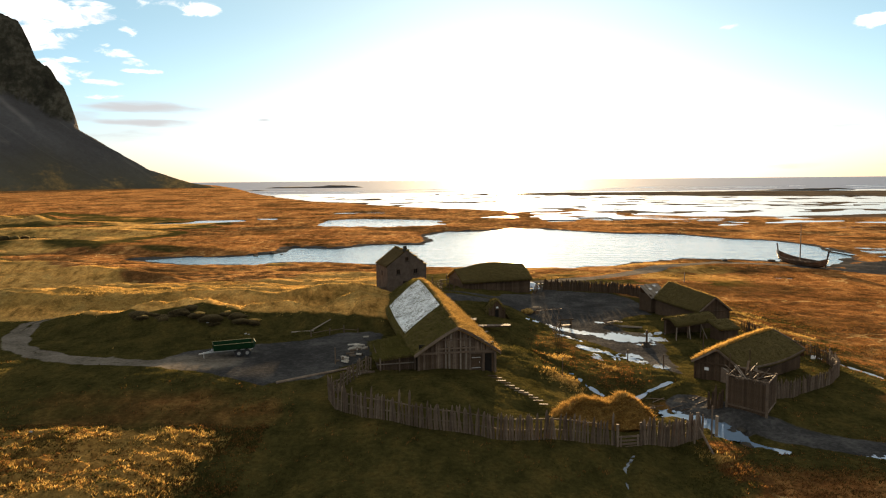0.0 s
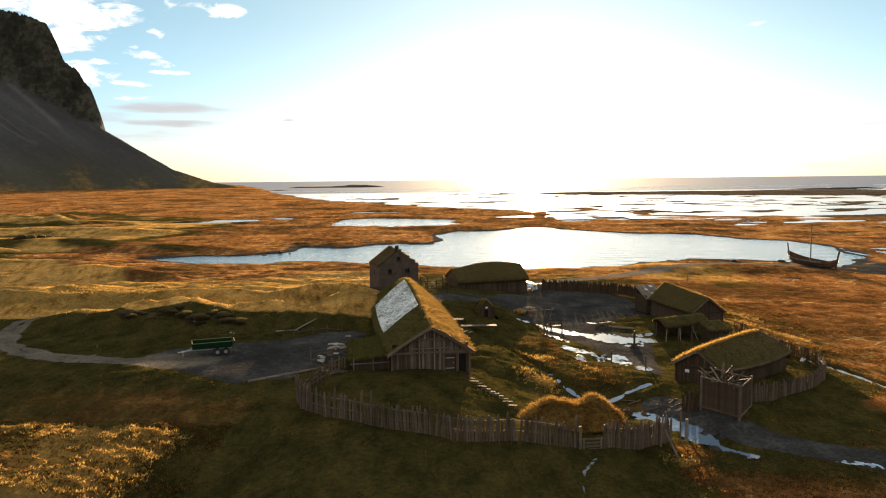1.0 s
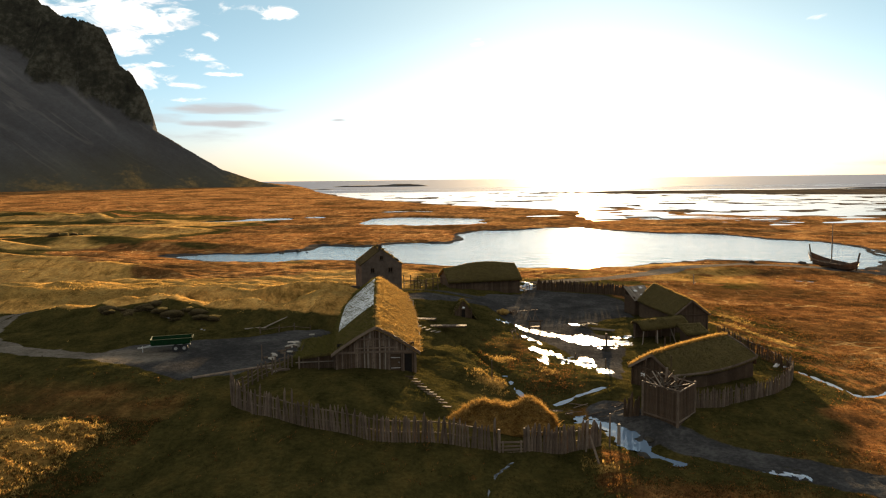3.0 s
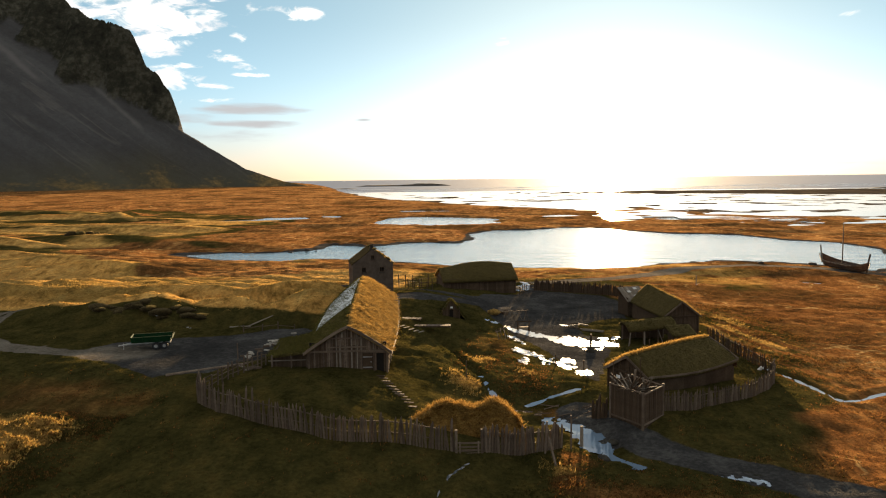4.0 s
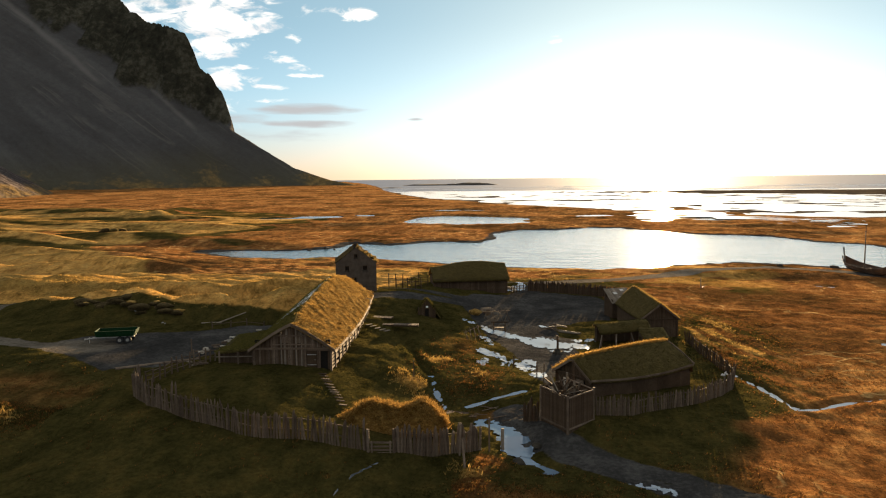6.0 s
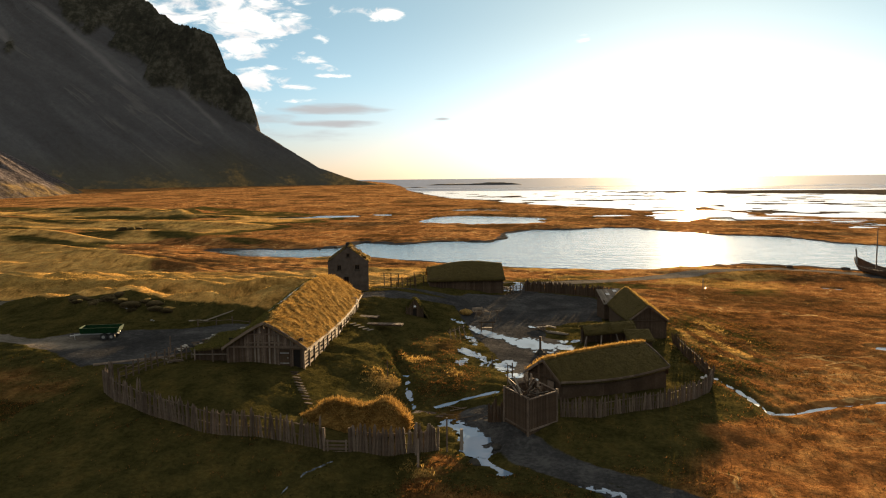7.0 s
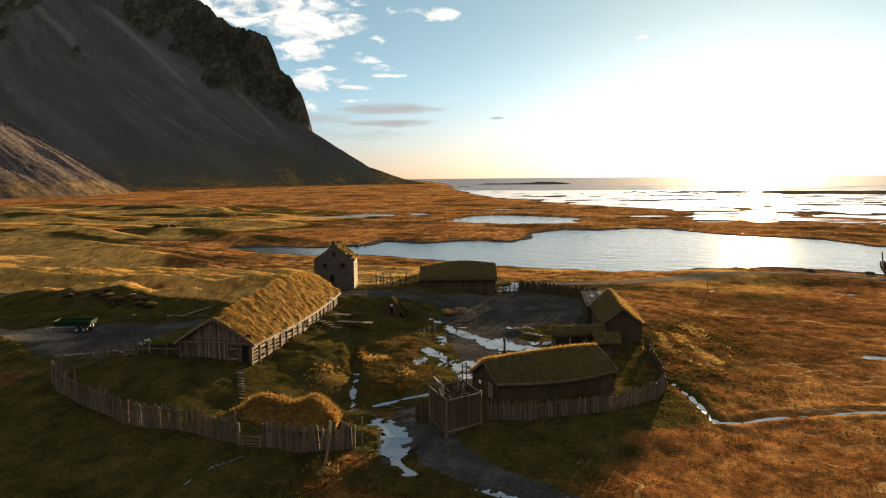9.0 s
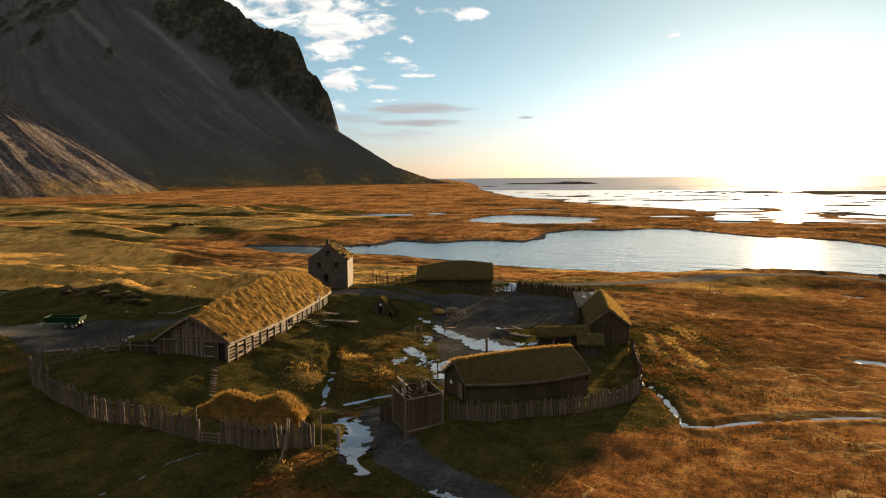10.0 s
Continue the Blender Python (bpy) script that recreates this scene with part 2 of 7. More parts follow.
def mat_grass(name, dark, mid, light):
    """Blades: two-sided, light shines through them."""
    m, n, l, bs = material(name)
    rnd = n.new("ShaderNodeNewGeometry").outputs["Random Per Island"]
    r = ramp(n, [(0.0, dark), (0.5, mid), (1.0, light)])
    l.new(rnd, r.inputs[0])
    l.new(r.outputs[0], bs.inputs["Base Color"])
    bs.inputs["Roughness"].default_value = 0.8
    bs.inputs["Specular IOR Level"].default_value = 0.0
    tr = n.new("ShaderNodeBsdfTranslucent")
    l.new(r.outputs[0], tr.inputs["Color"])
    mx = n.new("ShaderNodeMixShader")
    mx.inputs[0].default_value = 0.4
    l.new(bs.outputs[0], mx.inputs[1])
    l.new(tr.outputs[0], mx.inputs[2])
    l.new(mx.outputs[0], n["Material Output"].inputs[0])
    return m


def mat_turf(name, dark, mid, light):
    m, n, l, bs = material(name)
    a = noise_node(n, l, 1.5, 6, 0.7)
    b = noise_node(n, l, 7.0, 4, 0.6)
    r = ramp(n, [(0.36, dark), (0.5, mid), (0.64, light)])
    l.new(mix_col(n, l, 0.4, a, b), r.inputs[0])
    l.new(r.outputs[0], bs.inputs["Base Color"])
    bs.inputs["Roughness"].default_value = 0.95
    bs.inputs["Specular IOR Level"].default_value = 0.0
    sheen(bs, 0.12, (1.0, 0.75, 0.38), 0.5)
    bump(n, l, bs, math_node(n, l, "ADD", a, math_node(n, l, "MULTIPLY", b, 0.5)), 0.9, 0.22)
    return m


def mat_wood(name, dark, mid, light, grain=(1.2, 1.2, 14.0), rough=0.85):
    """Weathered boards: grain along z of each piece, tone varied from piece to piece."""
    m, n, l, bs = material(name)
    oi = n.new("ShaderNodeObjectInfo")
    ge = n.new("ShaderNodeNewGeometry")
    coord = n.new("ShaderNodeTexCoord").outputs["Object"]
    g = noise_node(n, l, 3.0, 5, 0.6, coord, (grain[2], grain[2], grain[0]))
    s = noise_node(n, l, 0.9, 4, 0.6, coord)
    v = math_node(n, l, "ADD", math_node(n, l, "MULTIPLY", g, 0.45), math_node(n, l, "MULTIPLY", s, 0.35))
    v = math_node(n, l, "ADD", v, math_node(n, l, "MULTIPLY", oi.outputs["Random"], 0.16))
    v = math_node(n, l, "ADD", v, math_node(n, l, "MULTIPLY", ge.outputs["Random Per Island"], 0.22))
    r = ramp(n, [(0.32, dark), (0.58, mid), (0.85, light)])
    l.new(v, r.inputs[0])
    l.new(r.outputs[0], bs.inputs["Base Color"])
    bs.inputs["Roughness"].default_value = rough
    bs.inputs["Specular IOR Level"].default_value = 0.08
    bump(n, l, bs, g, 0.5, 0.03)
    return m


def mat_plain(name, col, rough, metal=0.0, vary=0.25, scale=3.0, bump_d=0.01):
    m, n, l, bs = material(name)
    a = noise_node(n, l, scale, 6, 0.65)
    lo, hi = tuple(c * (1 - vary) for c in col), tuple(min(1, c * (1 + vary)) for c in col)
    r = ramp(n, [(0.3, lo), (0.7, hi)])
    l.new(a, r.inputs[0])
    l.new(r.outputs[0], bs.inputs["Base Color"])
    bs.inputs["Roughness"].default_value, bs.inputs["Metallic"].default_value = rough, metal
    if rough > 0.75:
        bs.inputs["Specular IOR Level"].default_value = 0.1
    bump(n, l, bs, a, 0.4, bump_d)
    return m


def mat_water(name, col, rough, wave, strength, stretch=(1, 1, 1), ior=1.33, deep=0.05):
    m, n, l, bs = material(name)
    pos = n.new("ShaderNodeNewGeometry").outputs["Position"]
    a = noise_node(n, l, wave, 3, 0.5, pos, stretch)
    a = math_node(n, l, "ADD", a, math_node(n, l, "MULTIPLY", noise_node(n, l, wave * 0.22, 5, 0.6, pos, stretch), 2.2))
    bs.inputs["Base Color"].default_value = (*col, 1)
    bs.inputs["Roughness"].default_value = rough
    bs.inputs["IOR"].default_value = ior
    bump(n, l, bs, a, strength, deep)
    return m


def mat_rock(name):
    """Mountain: dark cliff above, grey scree below with pale gullies, moss low down."""
    m, n, l, bs = material(name)
    geo = n.new("ShaderNodeNewGeometry")
    pos = geo.outputs["Position"]
    a = noise_node(n, l, 0.012, 8, 0.65, pos)
    f = noise_node(n, l, 0.09, 6, 0.65, pos)
    sp = n.new("ShaderNodeSeparateXYZ")
    l.new(pos, sp.inputs[0])
    across = math_node(n, l, "ADD", math_node(n, l, "MULTIPLY", sp.outputs[0], 0.62), sp.outputs[2])
    down = math_node(n, l, "SUBTRACT", sp.outputs[0], math_node(n, l, "MULTIPLY", sp.outputs[2], 0.62))
    fall = n.new("ShaderNodeCombineXYZ")
    l.new(across, fall.inputs[0])
    l.new(math_node(n, l, "MULTIPLY", down, 0.07), fall.inputs[1])
    gully = noise_node(n, l, 0.03, 6, 0.62, fall.outputs[0])
    grit = noise_node(n, l, 0.35, 6, 0.7, pos)
    cliff = ramp(n, [(0.36, (0.014, 0.013, 0.01)), (0.5, (0.032, 0.03, 0.021)), (0.64, (0.085, 0.077, 0.056))])
    l.new(mix_col(n, l, 0.45, a, f), cliff.inputs[0])
    scree = ramp(n, [(0.34, (0.04, 0.037, 0.034)), (0.5, (0.061, 0.058, 0.056)), (0.66, (0.09, 0.086, 0.082))])
    l.new(mix_col(n, l, 0.4, gully, mix_col(n, l, 0.5, f, grit)), scree.inputs[0])
    chute = noise_node(n, l, 0.022, 4, 0.5, fall.outputs[0], (1.0, 0.3, 1.0))
    chute = math_node(n, l, "ABSOLUTE", math_node(n, l, "SUBTRACT", chute, 0.5))
    chute = math_node(n, l, "MULTIPLY", span(n, l, chute, 0.012, 0.0), span(n, l, a, 0.4, 0.56))
    scree_c = mix_col(n, l, math_node(n, l, "MULTIPLY", chute, 0.2), scree.outputs[0], (0.18, 0.157, 0.135))
    scree_c = mix_col(n, l, math_node(n, l, "MULTIPLY", attr(n, "chute"), 0.5), scree_c, (0.15, 0.137, 0.125))
    scree_c = mix_col(n, l, math_node(n, l, "MULTIPLY", attr(n, "moss"), 0.6), scree_c, (0.07, 0.062, 0.034))
    moss = ramp(n, [(0.35, (0.05, 0.038, 0.02)), (0.5, (0.11, 0.076, 0.034)), (0.68, (0.24, 0.155, 0.06))])
    l.new(mix_col(n, l, 0.5, a, f), moss.inputs[0])
    # the fan's own lines run out from its head
    turn = math_node(n, l, "ARCTAN2", math_node(n, l, "SUBTRACT", sp.outputs[1], 687.0), math_node(n, l, "ADD", sp.outputs[0], 992.0))
    away = math_node(n, l, "SQRT", math_node(n, l, "ADD", math_node(n, l, "POWER", math_node(n, l, "ADD", sp.outputs[0], 992.0), 2.0), math_node(n, l, "POWER", math_node(n, l, "SUBTRACT", sp.outputs[1], 687.0), 2.0)))
    polar = n.new("ShaderNodeCombineXYZ")
    l.new(math_node(n, l, "MULTIPLY", turn, 45.0), polar.inputs[0])
    l.new(math_node(n, l, "MULTIPLY", away, 0.008), polar.inputs[1])
    rill = noise_node(n, l, 1.0, 7, 0.65, polar.outputs[0])
    brown = ramp(n, [(0.4, (0.02, 0.017, 0.016)), (0.5, (0.064, 0.052, 0.048)), (0.6, (0.165, 0.14, 0.13))])
    l.new(mix_col(n, l, 0.62, rill, mix_col(n, l, 0.75, f, grit)), brown.inputs[0])
    sc = mix_col(n, l, attr(n, "fan"), scree_c, brown.outputs[0])
    c = mix_col(n, l, attr(n, "cliff"), sc, cliff.outputs[0])
    c = mix_col(n, l, span(n, l, math_node(n, l, "ADD", math_node(n, l, "MULTIPLY", attr(n, "moss"), 0.4), mix_col(n, l, 0.7, f, a)), 0.82, 1.02), c, moss.outputs[0])
    l.new(c, bs.inputs["Base Color"])
    bs.inputs["Roughness"].default_value = 0.95
    bs.inputs["Specular IOR Level"].default_value = 0.0
    bump(n, l, bs, math_node(n, l, "ADD", math_node(n, l, "ADD", math_node(n, l, "MULTIPLY", f, 0.6), a), math_node(n, l, "MULTIPLY", grit, 0.35)), 0.9, 8.0)
    return m


GROUND = mat_ground()
BLADES = mat_grass("grass_blades", (0.12, 0.073, 0.02), (0.27, 0.168, 0.046), (0.42, 0.27, 0.083))
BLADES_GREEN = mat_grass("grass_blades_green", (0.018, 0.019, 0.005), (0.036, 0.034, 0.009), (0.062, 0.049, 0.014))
BLADES_MOOR = mat_grass("moor_blades", (0.045, 0.019, 0.006), (0.115, 0.05, 0.015), (0.2, 0.098, 0.03))
BLADES_ROOF = mat_grass("roof_grass_blades", (0.13, 0.072, 0.02), (0.31, 0.184, 0.05), (0.5, 0.315, 0.095))
BLADES_MOUND = mat_grass("mound_blades", (0.09, 0.046, 0.012), (0.24, 0.135, 0.035), (0.42, 0.25, 0.075))
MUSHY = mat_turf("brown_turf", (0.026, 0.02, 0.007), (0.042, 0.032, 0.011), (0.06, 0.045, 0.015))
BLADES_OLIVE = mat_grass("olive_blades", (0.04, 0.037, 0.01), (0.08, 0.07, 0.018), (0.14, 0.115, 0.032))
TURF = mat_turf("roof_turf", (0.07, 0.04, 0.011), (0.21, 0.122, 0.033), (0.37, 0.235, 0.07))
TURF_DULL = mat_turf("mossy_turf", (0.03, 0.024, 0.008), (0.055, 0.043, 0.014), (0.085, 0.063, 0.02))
WOOD = mat_wood("weathered_wood", (0.022, 0.014, 0.009), (0.092, 0.065, 0.045), (0.25, 0.19, 0.14))
WOOD_DARK = mat_wood("dark_wood", (0.017, 0.01, 0.006), (0.055, 0.036, 0.022), (0.11, 0.076, 0.05))
SAWN = mat_wood("sawn_wood", (0.13, 0.105, 0.08), (0.29, 0.255, 0.205), (0.48, 0.44, 0.38))
WOOD_PALE = mat_wood("silver_wood", (0.06, 0.047, 0.034), (0.145, 0.117, 0.088), (0.3, 0.25, 0.2))
PLASTER = mat_plain("grey_render", (0.06, 0.046, 0.035), 0.9, 0, 0.35, 0.9, 0.03)
# near-black for sheets that paint the unlit insides of the houses
BLACK = mat_plain("inside_shade_black", (0.012, 0.01, 0.008), 0.9, 0, 0.2)
SHEET = mat_plain("pale_roof_sheet", (0.62, 0.62, 0.6), 0.6, 0, 0.3, 0.7, 0.03)
GREEN_PAINT = mat_plain("green_paint", (0.0035, 0.02, 0.006), 0.9, 0, 0.3, 2.0)
RUBBER = mat_plain("rubber", (0.02, 0.02, 0.02), 0.8)
STEEL = mat_plain("grey_steel", (0.3, 0.3, 0.29), 0.45, 0.6)
STONE = mat_plain("field_stone", (0.03, 0.026, 0.02), 0.9, 0, 0.5, 1.5, 0.05)
STONE_GREY = mat_plain("grey_stone", (0.2, 0.19, 0.175), 0.85, 0, 0.3, 2.0, 0.03)
PALE_STONE = mat_plain("pale_stone", (0.45, 0.43, 0.4), 0.8, 0, 0.3, 2.0, 0.03)
HAY = mat_turf("dry_hay", (0.06, 0.034, 0.01), (0.16, 0.092, 0.025), (0.29, 0.175, 0.052))
TAR = mat_wood("tarred_wood", (0.03, 0.02, 0.014), (0.085, 0.052, 0.034), (0.2, 0.125, 0.075), rough=0.6)
PEAT = mat_turf("bare_peat", (0.008, 0.006, 0.003), (0.018, 0.013, 0.006), (0.04, 0.028, 0.011))
ROCK = mat_rock("mountain_rock")
DARK_ROCK = mat_plain("shore_rock", (0.04, 0.033, 0.027), 0.9, 0, 0.4, 0.05, 1.0)
WATER = mat_water("lake_water", (0.055, 0.095, 0.12), 0.1, 0.7, 0.7, (0.5, 1.3, 1), 1.4, 0.2)
BROOK = mat_water("brook_water", (0.05, 0.055, 0.06), 0.08, 2.0, 0.1)
ICE_FILM = mat_water("ice_film", (0.17, 0.2, 0.24), 0.16, 1.5, 0.3)
POOL = mat_water("pool_ice", (0.1, 0.14, 0.19), 0.06, 2.0, 0.12)
DITCH_ICE = mat_water("ditch_ice", (0.36, 0.36, 0.36), 0.25, 2.0, 0.1)
FLAT_WATER = mat_water("wet_flat_water", (0.03, 0.03, 0.03), 0.1, 0.1, 0.15, (0.4, 1.5, 1))
SEA = mat_water("sea_water", (0.15, 0.185, 0.25), 0.8, 0.05, 1.0, (0.3, 1.6, 1), 1.1)
SEA.node_tree.nodes["Principled BSDF"].inputs["Specular IOR Level"].default_value = 0.03
FOAM = mat_plain("surf_foam", (0.75, 0.75, 0.74), 0.8, 0, 0.15, 0.2)

# ---- ground, water, mountain ----
def sstep(a, b, x):
    t = np.clip((x - a) / (b - a), 0, 1)
    return t * t * (3 - 2 * t)


def vnoise(x, y, seed=0):
    """Smooth value noise, 0 to 1."""
    xi, yi = np.floor(x).astype(np.int64), np.floor(y).astype(np.int64)
    fx, fy = x - xi, y - yi
    fx, fy = fx * fx * (3 - 2 * fx), fy * fy * (3 - 2 * fy)

    def h(a, b):
        k = (a * 374761393 + b * 668265263 + seed * 1442695041) & 0x7FFFFFFF
        k = ((k ^ (k >> 13)) * 1274126177) & 0x7FFFFFFF
        return ((k ^ (k >> 16)) & 0xFFFF) / 65535.0
    return (h(xi, yi) * (1 - fx) + h(xi + 1, yi) * fx) * (1 - fy) + (h(xi, yi + 1) * (1 - fx) + h(xi + 1, yi + 1) * fx) * fy


def fbm(x, y, octaves=4, seed=0):
    v, a, k = 0, 0.5, 1
    for i in range(octaves):
        v, a, k = v + a * (vnoise(x * k, y * k, seed + i) - 0.5), a * 0.5, k * 2.03
    return v


def along(pts, x, y):
    """Distance to a line of points, and how far along it (in points) the nearest place is."""
    best, pos = np.full(x.shape, 1e9), np.zeros(x.shape)
    for i, ((ax, ay), (bx, by)) in enumerate(zip(pts, pts[1:])):
        dx, dy = bx - ax, by - ay
        t = np.clip(((x - ax) * dx + (y - ay) * dy) / (dx * dx + dy * dy), 0, 1)
        d = np.hypot(x - ax - t * dx, y - ay - t * dy)
        near = d < best
        best, pos = np.where(near, d, best), np.where(near, i + t, pos)
    return best, pos


def inside(pts, x, y):
    """Signed distance to a closed outline, negative within."""
    d, _ = along(list(pts) + [pts[0]], x, y)
    odd = np.zeros(x.shape, bool)
    for (ax, ay), (bx, by) in zip(pts, list(pts[1:]) + [pts[0]]):
        if ay != by:
            odd ^= ((ay > y) != (by > y)) & (x < (bx - ax) * (y - ay) / (by - ay) + ax)
    return np.where(odd, -d, d)


LAKE_Z, FLAT_Z = -1.2, -1.3
LAKE = [(-100, 224), (-86, 231), (-73, 231), (-63, 236), (-57, 246), (-58, 262), (-47, 257), (-39, 254), (-30, 269), (-19, 269),
        (-9, 270), (-5, 280), (-8, 310), (-5, 323), (2, 331), (16, 333), (31, 347), (45, 348), (56, 333), (78, 313), (101, 306),
        (114, 281), (127, 273), (131, 250), (128, 226), (119, 208), (108, 196), (101, 207), (88, 214), (73, 218), (58, 211), (48, 203),
        (36, 199), (21, 199), (4, 202), (-14, 207), (-28, 214), (-50, 217), (-58, 210), (-78, 212)]
PONDS = [[(-68, 379), (-69, 427), (-58, 438), (-31, 430), (-7, 420), (0, 386), (-9, 368), (-26, 361), (-62, 366)],
         [(-181, 397), (-148, 404), (-119, 420), (-124, 438), (-150, 434), (-155, 414)],
         [(-117, 432), (-105, 431), (-110, 448), (-122, 450)],
         [(140, 396), (152, 392), (160, 404), (150, 410)],
         [(138, 236), (150, 231), (160, 222), (146, 221), (136, 226)],
         [(-82, 500), (-60, 505), (-40, 500), (-52, 516), (-78, 516)]]
# brooks, pools and puddles: the middle line and half the width
BROOKS = [([(16.2, 82.8), (17.2, 79.6), (18.9, 76.2), (19.9, 73.6)], 0.3),
          ([(27.2, 80.6), (25.2, 78.9), (23.4, 77.3), (21.7, 75.7)], 0.32),
          ([(24.4, 70.9), (25.6, 70.0), (27.5, 68.0), (28.2, 65.2)], 1.55),
          ([(28.2, 65.6), (28.9, 63.6), (30.2, 62.2), (31.3, 61.3)], 0.85),
          ([(17.3, 58.4), (15.8, 55.8), (15.4, 52.5), (12.5, 45)], 0.11)]
PUDDLES = [([(59.4, 173), (58, 169)], 0.12),
           ([(51.8, 94), (53.6, 90), (54.9, 86), (56.0, 82.6), (58.6, 84), (62, 87), (70, 91.2), (96, 101)], 0.27),
           ([(84.2, 175.5), (86.2, 174.6)], 0.9),
           ([(76.8, 117.2), (83, 115.5), (92, 114.5)], 1.1)]
# thin ice on the gravel: the middle line, half the width, how solid
ICE = [([(14.8, 114.0), (17.2, 113.4)], 0.9, 0.1), ([(18.6, 111.6), (21.0, 110.4), (24.2, 107.6), (27.4, 104.2)], 1.15, 0.16),
       ([(26.4, 107.2), (28.6, 104.8), (30.4, 102.8), (32.8, 104.0)], 2.0, 0.04), ([(31.5, 107.6), (34.8, 108.4)], 0.9, 0.0),
       ([(20.4, 96.8), (22.2, 95.2), (23.6, 94.2)], 1.1, 0.02), ([(21.8, 91.2), (23.6, 93.6), (25.6, 94.6), (26.2, 92)], 2.0, 0.0), ([(26.0, 92), (27.6, 89.0), (28.6, 87)], 1.1, -0.06),
       ([(18.6, 107), (20.0, 103.6), (20.6, 101)], 0.8, -0.05), ([(18.2, 145.5), (19.6, 149), (20.6, 156)], 1.6, 0.06), ([(38.2, 59.4), (39.4, 58.9), (40.6, 58.4)], 0.6, 0.0),
       ([(25.8, 117.2), (27.4, 116.8)], 0.6, -0.05)]
STROKES = BROOKS + PUDDLES
# low mounds: middle, half lengths and height
BANK_MOUNDS = [(-24, 102, 20, 5.0, 2.3), (-44, 99, 13, 5.5, 1.6), (-14, 112, 9, 5, 2.2), (-36, 114, 14, 3, 1.6), (-27, 108.5, 11, 3.4, -3.0), (-17, 126, 8, 2.6, 1.5),
               (-17, 115, 8, 2.4, 1.6), (-14, 107, 7, 2.2, 1.2), (-68, 112, 18, 8, 3.0), (-10, 105, 6, 4, 2.3)]
PLAIN_MOUNDS = [(-330, 430, 60, 14, 3.0), (-255, 392, 42, 10, 2.6), (-300, 318, 40, 12, 3.2), (-380, 360, 50, 14, 4.0), (-178, 234, 30, 7, 2.4), (-150, 196, 26, 6, 2.2), (-104, 180, 20, 6, 1.8),
                (-75, 158, 16, 5, 1.6), (-62, 128, 16, 4.5, 1.6), (-36, 120, 22, 7, 1.2), (-92, 158, 24, 9, 1.8), (-55, 143, 22, 7, 1.0), (-160, 263, 34, 14, 3.2), (-128, 250, 40, 10, 2.2), (-215, 225, 60, 18, 4.0),
                (-120, 190, 40, 12, 2.0), (-190, 330, 60, 14, 3.0), (14, 146, 15, 12, 0.9), (38, 78, 14, 10, 0.7)]
# berm at (19.5, 151.5) added to block sun; bump at (14, 80) to catch it
YARD_MOUNDS = [(72, 196, 26, 8, 0.8), (-2, 121, 9, 9, 0.6), (22, 85, 7, 6, 0.9), (18.5, 97, 6, 8, 0.8), (10, 84, 4, 6, 0.5), (19.5, 151.5, 4.5, 3, 0.8),
               (33, 69.8, 4.5, 4, 0.9), (14.5, 59.8, 5.5, 4, 0.55), (21.5, 61.6, 5, 3.2, 0.6), (14.0, 80.0, 2.4, 2.6, 0.45)]
MOUNDS = BANK_MOUNDS + PLAIN_MOUNDS + YARD_MOUNDS


def base_height(x, y):
    p = 3.8 * sstep(22, 0, x) * (1 - 0.28 * sstep(70, 54, y)) * (1 - 0.5 * sstep(122, 150, y)) * (1 - 0.9 * sstep(148, 205, y))
    z = p + 0.25 * sstep(-5, -30, x) * sstep(190, 140, y) - 0.8 * sstep(48, 62, x) - 0.5 * sstep(150, 190, y)
    yb = y + sstep(-6, -14, x) * sstep(85, 95, y) * sstep(135, 120, y) * 5.5 * fbm(x * 0.22, y * 0.1, 4, 45)
    for mx, my, rx, ry, h in MOUNDS:
        q = ((x - mx) / rx) ** 2 + ((yb - my) / ry) ** 2
        z = z + h * np.exp(-q * q * 0.5 - q * 0.5)
    # the terrace falls off to the near field in the west
    z = z - 0.7 * sstep(74, 64, y) * sstep(-6, -15, x) + 1.1 * sstep(62, 56, y) * sstep(-18.5, -23.5, x)
    z = z - 1.1 * sstep(59, 49, y) * sstep(-19, -12, x) * sstep(17, 13, x)
    # the plain lifts towards the foot of the mountain
    z = z + 4.5 * sstep(500, 1150, y) * sstep(-150, -600, x) + 2.5 * sstep(-140, -320, x) * sstep(150, 260, y)
    return z


